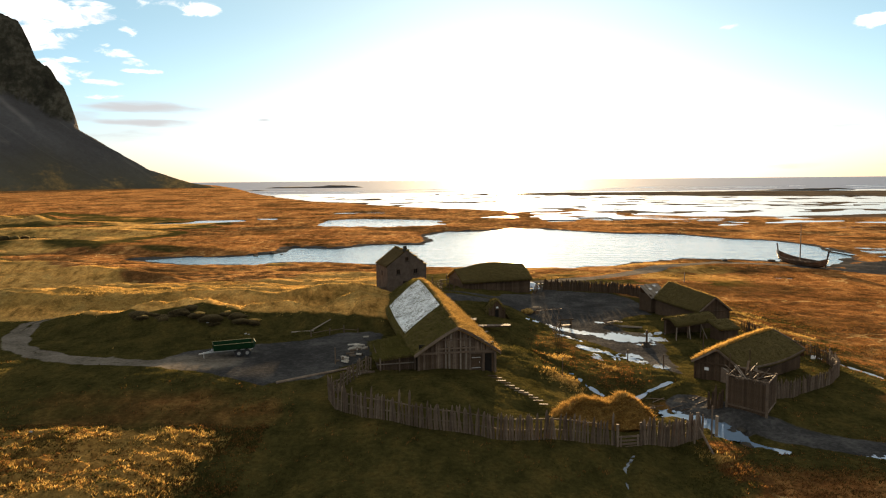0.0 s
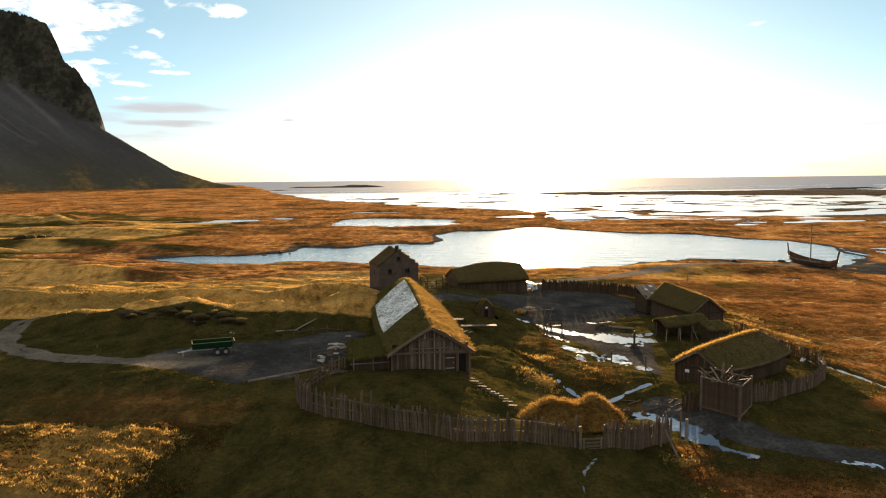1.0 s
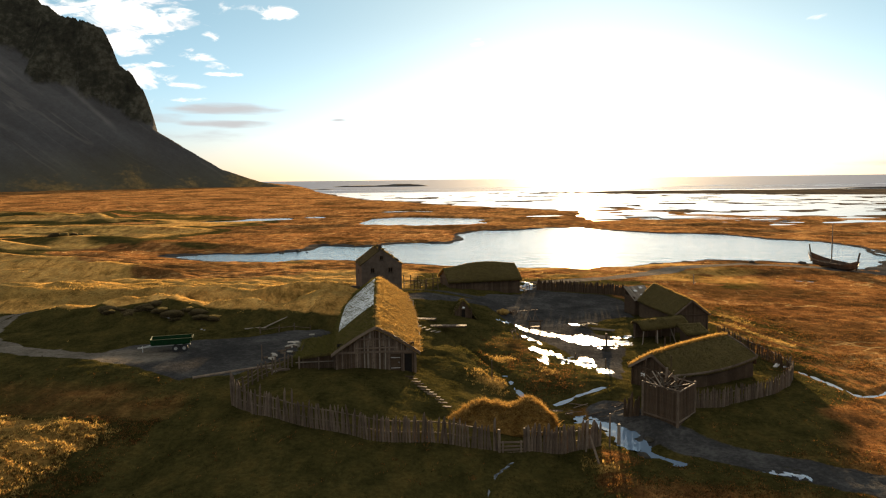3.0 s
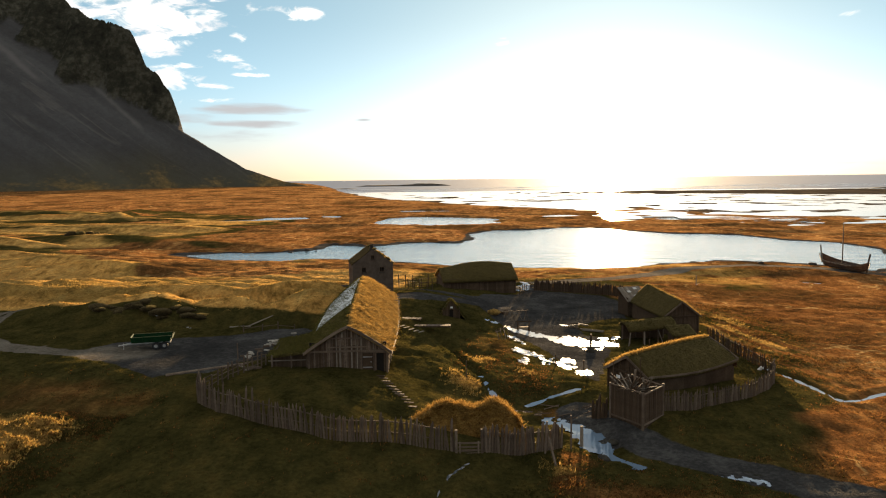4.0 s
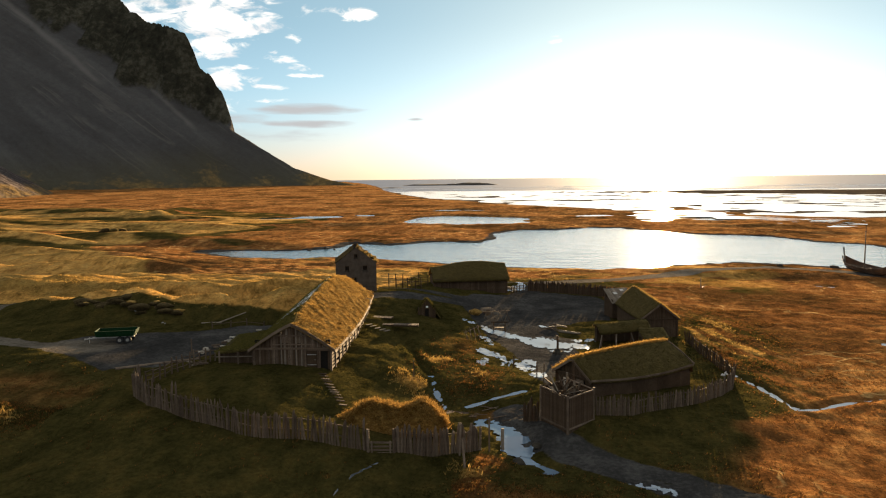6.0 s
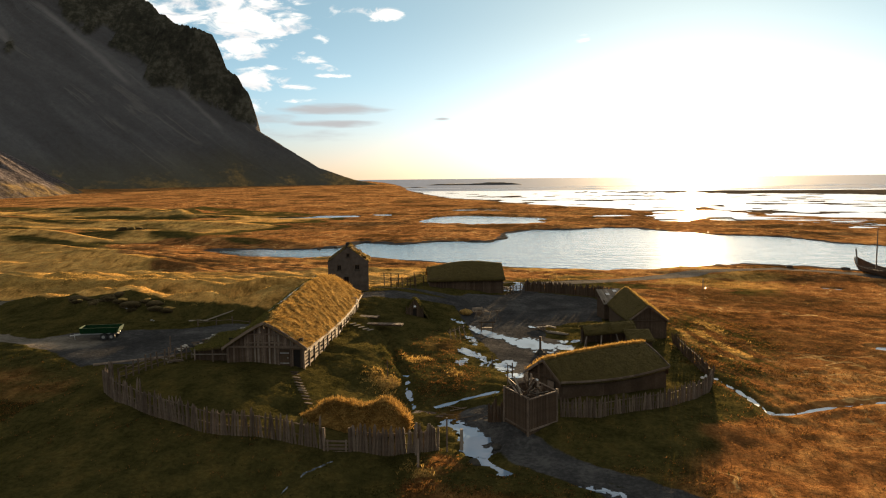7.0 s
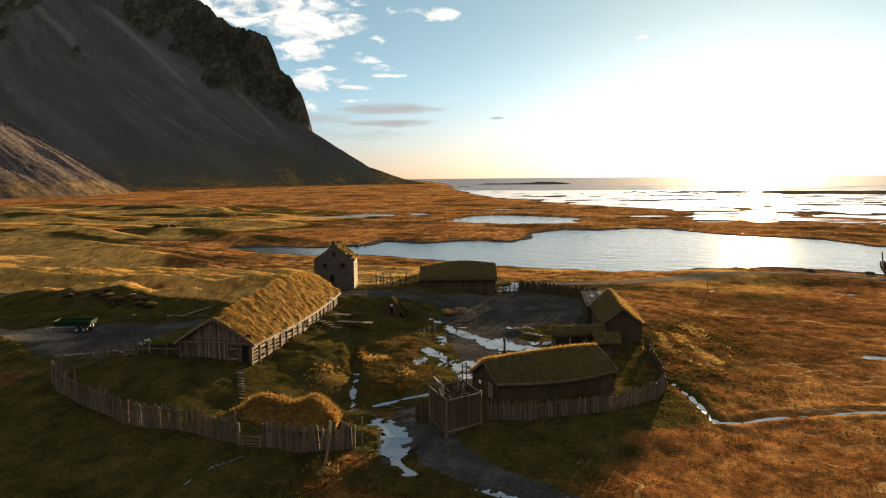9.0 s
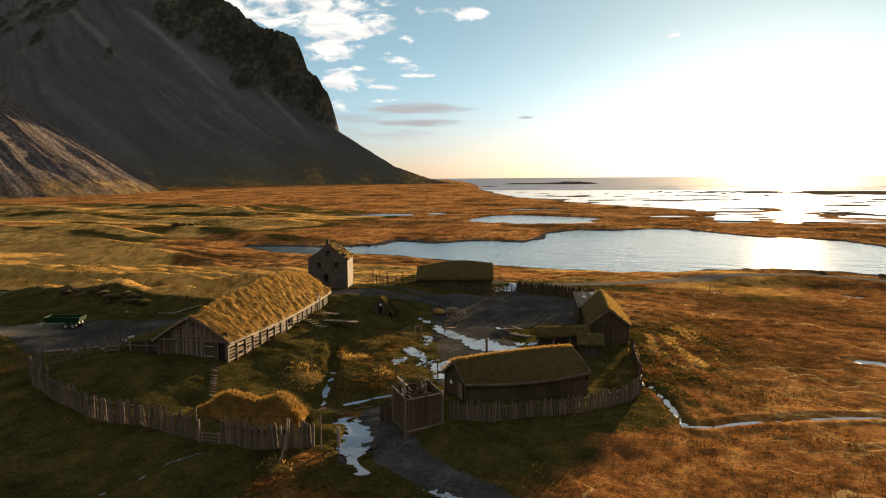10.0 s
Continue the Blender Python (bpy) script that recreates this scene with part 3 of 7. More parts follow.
def road_masks(x, y):
    wob = 1.1 * fbm(x * 0.35, y * 0.35, 3, 5)
    lines = [([(-52, 104), (-58, 98), (-57, 92), (-53, 85.5), (-45, 80), (-36, 77.4), (-24, 77)], 1.25),
             ([(27, 74), (29, 69), (33, 64.5), (39, 61), (47, 57), (58, 51)], 1.9),
             ([(12, 158), (27, 166.5), (39, 172.5), (48, 180), (60, 194), (80, 205), (95, 198), (120, 177), (170, 150)], 2.2),
             ([(-3, 116.5), (4, 121), (10, 126), (14, 130)], 2.0), ([(-8, 128), (2, 129.5), (10, 131)], 1.3), ([(120, 190), (150, 205), (190, 225)], 10)]
    areas = [[(-30, 83), (-17, 89.5), (-12, 94), (-9.5, 95), (-7.5, 92), (-7, 84), (-9.5, 78), (-13, 72), (-18, 70), (-25, 73.5), (-33, 76)],
             [(9, 130), (12, 137), (18, 140), (20, 151), (22.5, 150), (24, 146.6), (35, 146.5), (38, 138), (37.5, 123.5), (33, 122), (28.6, 117.5), (29.4, 110), (33, 108), (32.6, 100), (29.5, 84), (27.5, 90), (21.5, 103), (14, 119)]]
    m = np.zeros(x.shape)
    for pts, w in lines:
        d, s = along(pts, x, y)
        m = np.maximum(m, sstep(w + 1.5, w - 0.8, d + wob) * (sstep(0.0, 1.3, s) if w == 1.25 else 1) * (1 - 0.45 * np.exp(-(d / 0.45) ** 2) * (w < 2.25)))
    for pts in areas:
        m = np.maximum(m, sstep(1.0, -1.0, inside(pts, x, y) + 1.6 * wob))
    shore = inside(LAKE, x, y)
    m = np.maximum(m, 0.75 * sstep(7, 1, shore + 4 * wob))
    return m


def lane_mask(x, y):
    """Dry wheel tracks, paler than the yards."""
    a = along([(-58, 98), (-57, 92), (-53, 85.5), (-45, 80), (-36, 77.4), (-26, 77.5)], x, y)[0]
    b = along([(27, 166.5), (39, 172.5), (48, 180), (60, 194), (80, 205), (95, 198)], x, y)[0]
    return sstep(4.5, 1.5, np.minimum(a, b) + 2 * fbm(x * 0.3, y * 0.3, 3, 6))


def flat_edge(x):
    """Where the marsh ends and the wet flats begin."""
    return np.interp(x, [-900, -450, -285, -154, -95, -45, -14, 44, 59, 85, 98, 119, 145, 203, 248, 600, 3000],
                     [2600, 1500, 1054, 764, 688, 614, 576, 511, 493, 520, 545, 483, 444, 417, 400, 330, 300])


def height(x, y):
    rough = 1 - road_masks(x, y)
    near = sstep(500, 200, np.hypot(x, y))
    z = base_height(x, y)
    east = 1 - 0.6 * sstep(42, 56, x)
    z = z + rough * near * (0.75 * east * fbm(x * 0.16, y * 0.24, 4, 11) + 0.3 * (0.4 + 0.6 * east) * fbm(x * 0.75, y * 0.75, 3, 23))
    tus = sstep(-15, -22, x) * sstep(62, 57, y) + 0.35 * sstep(22, 30, x) * sstep(64, 58, y)
    z = z + tus * (0.6 * fbm(x * 0.4, y * 0.6, 2, 27) + 0.65 * (0.5 - np.abs(2 * vnoise(x * 0.75, y * 0.95, 28) - 1)) + 0.25 * fbm(x * 1.6, y * 1.8, 2, 29))
    hum = sstep(-2, -12, x) * sstep(88, 99, y) * sstep(330, 180, y) * (1 - 0.75 * np.exp(-((x + 27) / 14) ** 4 - ((y - 109) / 6) ** 4))
    z = z + hum * rough * (1.5 * fbm(x * 0.05, y * 0.1, 4, 31) + 0.55 * (0.5 - np.abs(2 * vnoise(x * 0.11 + 0.6 * vnoise(x * 0.3, y * 0.3, 34), y * 0.24, 33) - 1)) + 0.32 * fbm(x * 0.3, y * 0.55, 4, 35))
    scar = np.exp(-((x + 27) / 24) ** 4 - ((y - 101) / 9) ** 4) * rough
    z = z + scar * (1.6 * (0.12 - np.abs(2 * vnoise(x * 0.13 + 0.5 * vnoise(x * 0.4, y * 0.4, 36), y * 0.17, 37) - 1)) + 0.8 * fbm(x * 0.4, y * 0.45, 4, 38))
    marsh = sstep(20, 60, x) * sstep(350, 385, y)
    z = z - marsh * 1.5 * np.maximum(0, fbm(x * 0.04, y * 0.07, 4, 44) - 0.13)
    z = z + sstep(190, 330, y) * (2.0 * fbm(x * 0.02, y * 0.045, 5, 41) + 1.1 * (0.35 - np.abs(2 * vnoise(x * 0.03, y * 0.08, 42) - 1)) * sstep(-0.1, 0.1, fbm(x * 0.006, y * 0.01, 2, 43)))
    # lake and ponds
    for k, (pts, level, blend, amp) in enumerate([(LAKE, LAKE_Z, 16, 5)] + [(q, -0.95, 10, 7) for q in PONDS]):
        sd = inside(pts, x, y) + 1.2 * amp * fbm(x * 0.07, y * 0.09, 4, 51 + k) + 1.3 * amp * fbm(x * 0.2, y * 0.17, 3, 151 + k)
        w = sstep(blend, 0, sd)
        z = z * (1 - w) + w * (level + np.clip(sd * 0.08, -1.2, 1.0))
    carved = np.zeros(z.shape, bool)
    for k, (pts, half) in enumerate(STROKES):
        px, py = np.array([p[0] for p in pts]), np.array([p[1] for p in pts])
        sel = (x > px.min() - 8) & (x < px.max() + 8) & (y > py.min() - 8) & (y < py.max() + 8)
        if not sel.any():
            continue
        lev = stroke_levels(pts)
        d, s = along(pts, x[sel], y[sel])
        ragged = 0.85 + 3.4 * fbm(x[sel] * 0.8, y[sel] * 0.8, 5, 70 + k)
        sd = d - half * np.clip(ragged, 0.25, 1.5)
        w = sstep(2.4, 0, sd)
        dug = z[sel] * (1 - w) + w * (np.interp(s, range(len(lev)), lev) + np.clip(sd * 0.3, -0.35, 0.45))
        z[sel] = np.where(carved[sel], np.minimum(z[sel], dug), dug)
        carved[sel] |= sd < 0.4
    # an old turf dyke across the plain, and a bank beside it
    for pts, w, up in (([(-222, 372), (-246, 430), (-276, 496)], 4.5, 2.2), ([(-330, 520), (-300, 560)], 4.5, 1.6)):
        d, q = along(pts, x, y)
        z = z + up * np.exp(-(d / w) ** 2) * sstep(0, 0.15, q) * sstep(len(pts) - 1, len(pts) - 1.2, q) - 0.9 * np.exp(-((d - 1.8 * w) / w) ** 2)
    # the dry ditch below the longhouse
    d, _ = along([(5.0, 102), (7.8, 98.2), (11, 92), (13.6, 86.8), (15.8, 83.4)], x, y)
    z = z - 0.5 * np.exp(-(d / 0.55) ** 2) + 0.16 * np.exp(-((d - 1.1) / 0.5) ** 2)
    # wet flats, the bar and the sea bed
    f = y - flat_edge(x) + 40 * fbm(x * 0.012, y * 0.03, 4, 90)
    w = sstep(-25, 25, f)
    ridges = fbm(x * 0.008, y * 0.024, 4, 95) * 0.5 + fbm(x * 0.045, y * 0.06, 4, 96) * 1.0
    bed = FLAT_Z - 0.15 + 0.55 * sstep(40, -30, f) + np.maximum(ridges, -0.3)
    lo, hi = np.interp(x, [-75, 155, 335, 470, 3000], [1040, 950, 850, 800, 500]), np.interp(x, [50, 450, 650, 3000], [1085, 1095, 1050, 900])
    bar = sstep(0, 30, y - lo) * sstep(0, -30, y - hi) * sstep(0, 150, x)
    bed = bed + bar * (0.9 + ridges * 0.3) - 3 * sstep(0, 80, y - hi)
    z = z * (1 - w) + w * bed
    return z


def stroke_levels(pts):
    px, py = np.array([p[0] for p in pts], float), np.array([p[1] for p in pts], float)
    return base_height(px, py) - 0.22


def at_height(x, y):
    return float(height(np.array([float(x)]), np.array([float(y)]))[0])


def grid_lines(lo, hi, step, lo_far, hi_far, grow):
    mid = list(np.arange(lo, hi + step / 2, step))
    out, s, v = [], step, mid[-1]
    while v < hi_far:
        s *= grow if s < 12 else 1.06
        v += s
        out.append(v)
    low, s, v = [], step, mid[0]
    while v > lo_far:
        s *= grow * 1.02 if s < 12 else 1.08
        v -= s
        low.append(v)
    return np.array(low[::-1] + mid + out)


def grid_mesh(name, X, Y, Z, keep=None, attrs=None, smooth=True):
    ny, nx = X.shape
    idx = np.arange(nx * ny).reshape(ny, nx)
    quads = np.stack([idx[:-1, :-1], idx[:-1, 1:], idx[1:, 1:], idx[1:, :-1]], -1).reshape(-1, 4)
    if keep is not None:
        k = keep
        cell = (k[:-1, :-1] | k[:-1, 1:] | k[1:, 1:] | k[1:, :-1]).reshape(-1)
        quads = quads[cell]
    verts = np.stack([X, Y, Z], -1).reshape(-1, 3)
    used = np.unique(quads)
    remap = np.zeros(len(verts), np.int64)
    remap[used] = np.arange(len(used))
    verts, quads = verts[used], remap[quads]
    me = bpy.data.meshes.new(name)
    me.vertices.add(len(verts))
    me.vertices.foreach_set("co", verts.astype(np.float32).ravel())
    me.loops.add(quads.size)
    me.loops.foreach_set("vertex_index", quads.astype(np.int32).ravel())
    me.polygons.add(len(quads))
    me.polygons.foreach_set("loop_start", np.arange(0, quads.size, 4, dtype=np.int32))
    me.polygons.foreach_set("use_smooth", np.full(len(quads), smooth))
    me.update(calc_edges=True)
    for key, vals in (attrs or {}).items():
        a = me.attributes.new(key, "FLOAT", "POINT")
        a.data.foreach_set("value", vals.reshape(-1)[used].astype(np.float32))
    return me


def dark_band(x, y):
    """Long bands of the plain where gold and moor colour are turned down."""
    lines = [([(-215, 262), (-150, 250), (-110, 252), (-80, 248)], 9.0), ([(-330, 330), (-250, 335), (-215, 330)], 9.0), ([(-175, 222), (-120, 214)], 5.0), ([(-95, 172), (-60, 168)], 3.0), ([(-110, 139), (-80, 133)], 4.0)]
    m = np.zeros(x.shape)
    for pts, w in lines:
        m = np.maximum(m, sstep(w * 1.5, w * 0.4, along(pts, x, y)[0] + w * 2.4 * fbm(x * 0.04, y * 0.09, 4, 47)))
    return m


def rust(x, y):
    """The rust-red bog west of the lake's tip."""
    bog = [(-144, 224), (-129, 243), (-52, 202), (-31, 160), (-41, 154), (-56, 151), (-68, 156)]
    return sstep(6, -4, inside(bog, x, y) + 22 * fbm(x * 0.05, y * 0.08, 4, 49))


def gold_mask(x, y):
    # dry grass; its edge paints the sunlit crest of the bank
    g = 0.05 + 0.85 * sstep(97.5, 101, y + 5 * fbm(x * 0.22, y * 0.1, 4, 45)) * sstep(0, -12, x) * sstep(240, 200, y)
    # tussocks of the near west field, their sunlight put in as gold
    g = np.maximum(g, 0.43 * sstep(-15, -20, x) * sstep(62, 57, y))
    g = np.maximum(g, (0.55 + 2.4 * fbm(x * 0.02, y * 0.05, 4, 48)) * sstep(-100, -160, x) * sstep(205, 230, y) * sstep(520, 380, y))
    g = np.maximum(g, 0.75 * sstep(185, 205, y) * sstep(60, 20, x) * sstep(-60, -30, x))
    g = np.maximum(g, 0.6 * sstep(155, 175, y) * sstep(0, 15, x))
    g = g * (1 - 0.42 * dark_band(x, y))
    # gold spot that paints a sunlit patch on the slope
    g = np.maximum(g, 0.55 * np.exp(-(((x - 14) / 2.2) ** 2 + ((y - 79.5) / 3) ** 2)))
    g = np.maximum(g, (0.38 + 1.3 * fbm(x * 0.8 + y * 0.3, y * 0.25, 4, 20)) * np.exp(-(((x - 55 + (y - 112) * 0.08) / 8) ** 2 + ((y - 114) / 27) ** 2)))
    # dry tussocks on the banks of the yard's brook, their sunlit gold painted in
    for cx, cy in [(15.1, 79.3), (15.6, 89.1), (21.0, 85.2)]:
        g = np.maximum(g, (0.85 + 1.2 * fbm(x * 0.5, y * 0.5, 3, 52)) * np.exp(-((x - cx) / 1.9) ** 2 - ((y - cy) / 2.6) ** 2))
    # gold for the sunlit clumps left of the pool
    g = np.maximum(g, (0.36 + 1.2 * fbm(x * 0.6, y * 0.6, 3, 54)) * np.exp(-((x - 25.7) / 2.2) ** 2 - ((y - 58.6) / 4) ** 2))
    return np.clip(g, 0, 1)


def moor_mask(x, y):
    farm = [(-90, 47), (22, 47), (26, 58), (36, 66), (46, 74), (52, 84), (53, 96), (50, 112), (44, 135), (26, 152), (-90, 152)]
    out = inside(farm, x, y) + 9 * fbm(x * 0.12, y * 0.12, 3, 14)
    m = np.maximum(0.9 * sstep(-3, 5, out) * sstep(-10, 20, x), 0.85 * sstep(205, 225, y) * (1 - sstep(0.05, 0.3, gold_mask(x, y)) * sstep(-90, -130, x)))
    green = np.exp(-(((x - 55 + (y - 112) * 0.08) / 8) ** 2 + ((y - 114) / 27) ** 2))
    m = m * (1 - 0.9 * green * sstep(-0.2, 0.06, fbm(x * 0.7 + y * 0.25, y * 0.12, 4, 19)))
    m = np.maximum(m, 0.38 * sstep(-11, -16, x + 3 * fbm(x * 0.2, y * 0.2, 3, 16)) * sstep(74, 66, y) * sstep(56, 61, y))
    m = np.maximum(m, 0.26 * sstep(62, 57, y) * sstep(18, 14, x))
    m = np.maximum(m, 0.4 * sstep(10, 14, x) * sstep(22, 18, x) * sstep(80, 88, y) * sstep(112, 102, y))
    m = np.maximum(m, 0.4 * np.exp(-((x - 22) / 4.5) ** 4 - ((y - 83) / 7) ** 4))
    m = np.maximum(m, 0.42 * np.exp(-((x - 25) / 4) ** 4 - ((y - 73.2) / 2.6) ** 4))
    m = np.maximum(m, 0.7 * sstep(160, 185, y) * sstep(-60, -40, x) * sstep(20, 0, x))
    # moor colour cut back to paint the hall's shade on the ground
    m = m * (1 - 0.65 * np.exp(-((x - 39) / 10) ** 4 - ((y - 63) / 11) ** 4))
    m = m * (1 - 0.75 * sstep(150, 166, y) * sstep(212, 203, y) * sstep(5, 18, x) * sstep(95, 60, x) * sstep(-0.2, 0.1, fbm(x * 0.07, y * 0.12, 4, 18)))
    # rust spots painting the sunlit clumps near the pool
    for cx, cy in [(26.2, 61.1), (25.3, 56.1)]:
        m = np.maximum(m, (0.72 + 1.2 * fbm(x * 0.6, y * 0.6, 3, 53)) * np.exp(-((x - cx) / 2.0) ** 2 - ((y - cy) / 2.4) ** 2))
    m = np.maximum(m, 0.95 * rust(x, y))
    m = m * (1 - 0.42 * dark_band(x, y))
    return np.clip(m, 0, 1)


def build_ground():
    xs = grid_lines(-62, 72, 0.45, -4950, 4950, 1.024)
    ys = grid_lines(47, 152, 0.45, -4950, 4950, 1.02)
    X, Y = np.meshgrid(xs, ys)
    Z = height(X, Y)
    f = Y - flat_edge(X)
    me = grid_mesh("ground", X, Y, Z, attrs={"gravel": road_masks(X, Y), "lane": lane_mask(X, Y), "gold": gold_mask(X, Y), "moor": moor_mask(X, Y), "sand": sstep(-15, 25, f)})
    me.materials.append(GROUND)
    tagged(new("ground", me), "rough autumn grassland and marsh with gravel yards", "ground", kind="structure")


def water_sheet(name, sd_fn, box, step, level, mat, label):
    X, Y = np.meshgrid(np.arange(box[0], box[1] + step, step), np.arange(box[2], box[3] + step, step))
    me = grid_mesh(name, X, Y, np.full(X.shape, level), keep=sd_fn(X, Y))
    me.materials.append(mat)
    return tagged(new(name, me), label, "water", kind="structure")


def build_water():
    water_sheet("water_lake", lambda x, y: inside(LAKE, x, y) < 6, (-112, 142, 185, 360), 4, LAKE_Z, WATER, "calm shallow lake reflecting the bright evening sky")
    for q in PONDS:
        px, py = [p[0] for p in q], [p[1] for p in q]
        water_sheet("water_pond", lambda x, y: inside(q, x, y) < 6, (min(px) - 8, max(px) + 8, min(py) - 8, max(py) + 8), 3, -0.95, WATER, "still marsh pond reflecting the sky")
    for k, (pts, half) in enumerate(STROKES):
        lev = stroke_levels(pts)
        if half > 0.8 and k < len(BROOKS):
            # the broad pools have torn edges, with tufts and stones standing in them
            X, Y = np.meshgrid(np.arange(min(p[0] for p in pts) - 2, max(p[0] for p in pts) + 2, 0.12), np.arange(min(p[1] for p in pts) - 2, max(p[1] for p in pts) + 2, 0.12))
            d, q = along(pts, X, Y)
            web = sum(0.68 ** j * (vnoise(X * 0.6 * 2.1 ** j, Y * 0.42 * 2.1 ** j, 410 + 9 * k + j) - 0.5) for j in range(6))
            me = grid_mesh("water_pool", X, Y, np.interp(q, range(len(pts)), lev) + 0.03, keep=((1 - (d / half) ** 2) * 0.6 + 1.45 * web > 0.2) & (d < half * 1.3))
            me.materials.append(POOL)
            tagged(new("water_pool", me), "ragged icy pool beside the gravel track", "water", kind="structure")
            continue
        vs, fs = [], []
        n = 6
        fine = [(np.array(pts[i]) * (1 - k / n) + np.array(pts[i + 1]) * k / n, lev[i] * (1 - k / n) + lev[i + 1] * k / n)
                for i in range(len(pts) - 1) for k in range(n)] + [(np.array(pts[-1], float), lev[-1])]
        # lengthen the ends a little
        a, b = fine[0][0] - fine[1][0], fine[-1][0] - fine[-2][0]
        fine = [(fine[0][0] + a / np.linalg.norm(a) * half * 1.6, fine[0][1])] + fine + [(fine[-1][0] + b / np.linalg.norm(b) * half * 1.6, fine[-1][1])]
        w = half * 1.7 + 0.25
        for i, (c, z) in enumerate(fine):
            d = fine[min(i + 1, len(fine) - 1)][0] - fine[max(i - 1, 0)][0]
            d = d / np.linalg.norm(d)
            vs += [(c[0] - d[1] * w, c[1] + d[0] * w, z), (c[0] + d[1] * w, c[1] - d[0] * w, z)]
            if i:
                fs.append((2 * i - 2, 2 * i - 1, 2 * i + 1, 2 * i))
        me = bpy.data.meshes.new("water_brook")
        me.from_pydata(vs, [], fs)
        me.materials.append(BROOK if pts[-1][1] < 50 else POOL if k < len(BROOKS) else DITCH_ICE)
        tagged(new("water_brook", me), "shallow brook and icy puddles between grass and gravel", "water", kind="structure")
    # ice on the yard: ragged thin sheets with gaps where the gravel shows
    for k, (pts, half, solid) in enumerate(ICE):
        px, py = [p[0] for p in pts], [p[1] for p in pts]
        X, Y = np.meshgrid(np.arange(min(px) - half - 0.6, max(px) + half + 0.6, 0.11), np.arange(min(py) - half - 0.6, max(py) + half + 0.6, 0.11))
        d, _ = along(pts, X, Y)
        web = sum(0.66 ** q * (vnoise(X * 0.9 * 2.1 ** q, Y * 0.4 * 2.1 ** q, 310 + 9 * k + q) - 0.5) for q in range(6))
        seam = 1 - np.abs(2 * vnoise(X * 1.1 + 1.5 * web, Y * 0.5, 330 + k) - 1)
        ok = (1 - (d / half) ** 2) * 0.5 + 0.95 * web + 0.7 * (seam - 0.62) - 0.44 + solid > 0
        ok &= d < half * 1.25
        if not ok.any():
            continue
        me = grid_mesh("ice", X, Y, height(X, Y) + 0.04, keep=ok)
        me.materials.append(ICE_FILM)
        tagged(new("water_ice", me), "thin ragged sheet of ice on the dark gravel", "ice", kind="structure")
    water_sheet("water_marsh", lambda x, y: (y > 350) & (y < flat_edge(x)), (20, 480, 350, 560), 10, -1.75, WATER, "scattered marsh pools shining in the evening light")
    # wet flats, then the open sea beyond the bar
    water_sheet("water_flats", lambda x, y: (y > flat_edge(x) - 60) & (y < 1125), (-1300, 3400, 240, 1140), 20, FLAT_Z, FLAT_WATER, "tidal flats under a thin film of bright water")
    xs = np.concatenate([np.linspace(-4990, -1000, 30), np.linspace(-960, 1500, 40), np.linspace(1600, 4990, 30)])
    X, Y = np.meshgrid(xs, np.concatenate([np.linspace(1060, 2000, 20), np.linspace(2100, 4990, 30)]))
    me = grid_mesh("sea", X, Y, np.full(X.shape, FLAT_Z - 0.02))
    me.materials.append(SEA)
    tagged(new("sea", me), "grey-blue open sea reaching the horizon", "sea", kind="structure")
    # lines of surf along the bar
    rng = random.Random(8)
    bm = bmesh.new()
    for i in range(70):
        x, y = rng.uniform(-350, 900), rng.uniform(1100, 1500)
        ln, wd = rng.uniform(15, 90), rng.uniform(1.5, 5)
        row = [(x + (k / 6 - 0.5) * ln, y + rng.uniform(-2, 2), wd * math.sin(math.pi * (k + 0.4) / 6.8)) for k in range(7)]
        a = [bm.verts.new((q[0], q[1] - q[2], FLAT_Z + 0.25)) for q in row]
        b = [bm.verts.new((q[0], q[1] + q[2], FLAT_Z + 0.25)) for q in row]
        top = [bm.verts.new((q[0], q[1], FLAT_Z + 0.25 + 0.5 * q[2] / wd)) for q in row]
        for k in range(6):
            bm.faces.new((a[k], a[k + 1], top[k + 1], top[k]))
            bm.faces.new((top[k], top[k + 1], b[k + 1], b[k]))
    me = bpy.data.meshes.new("surf")
    bm.to_mesh(me)
    bm.free()
    me.materials.append(FOAM)
    tagged(new("surf", me), "white lines of breaking surf beyond the sandbar", "surf", kind="stuff")


RIDGE_X = [-2600, -2000, -1500, -1166, -1058, -987, -894, -863, -828, -800, -778, -751, -694, -610, -529, -476, -420]
RIDGE_Z = [560, 590, 570, 500, 440, 388, 361, 350, 273, 250, 219, 132, 92, 46, 19, 9, -4]


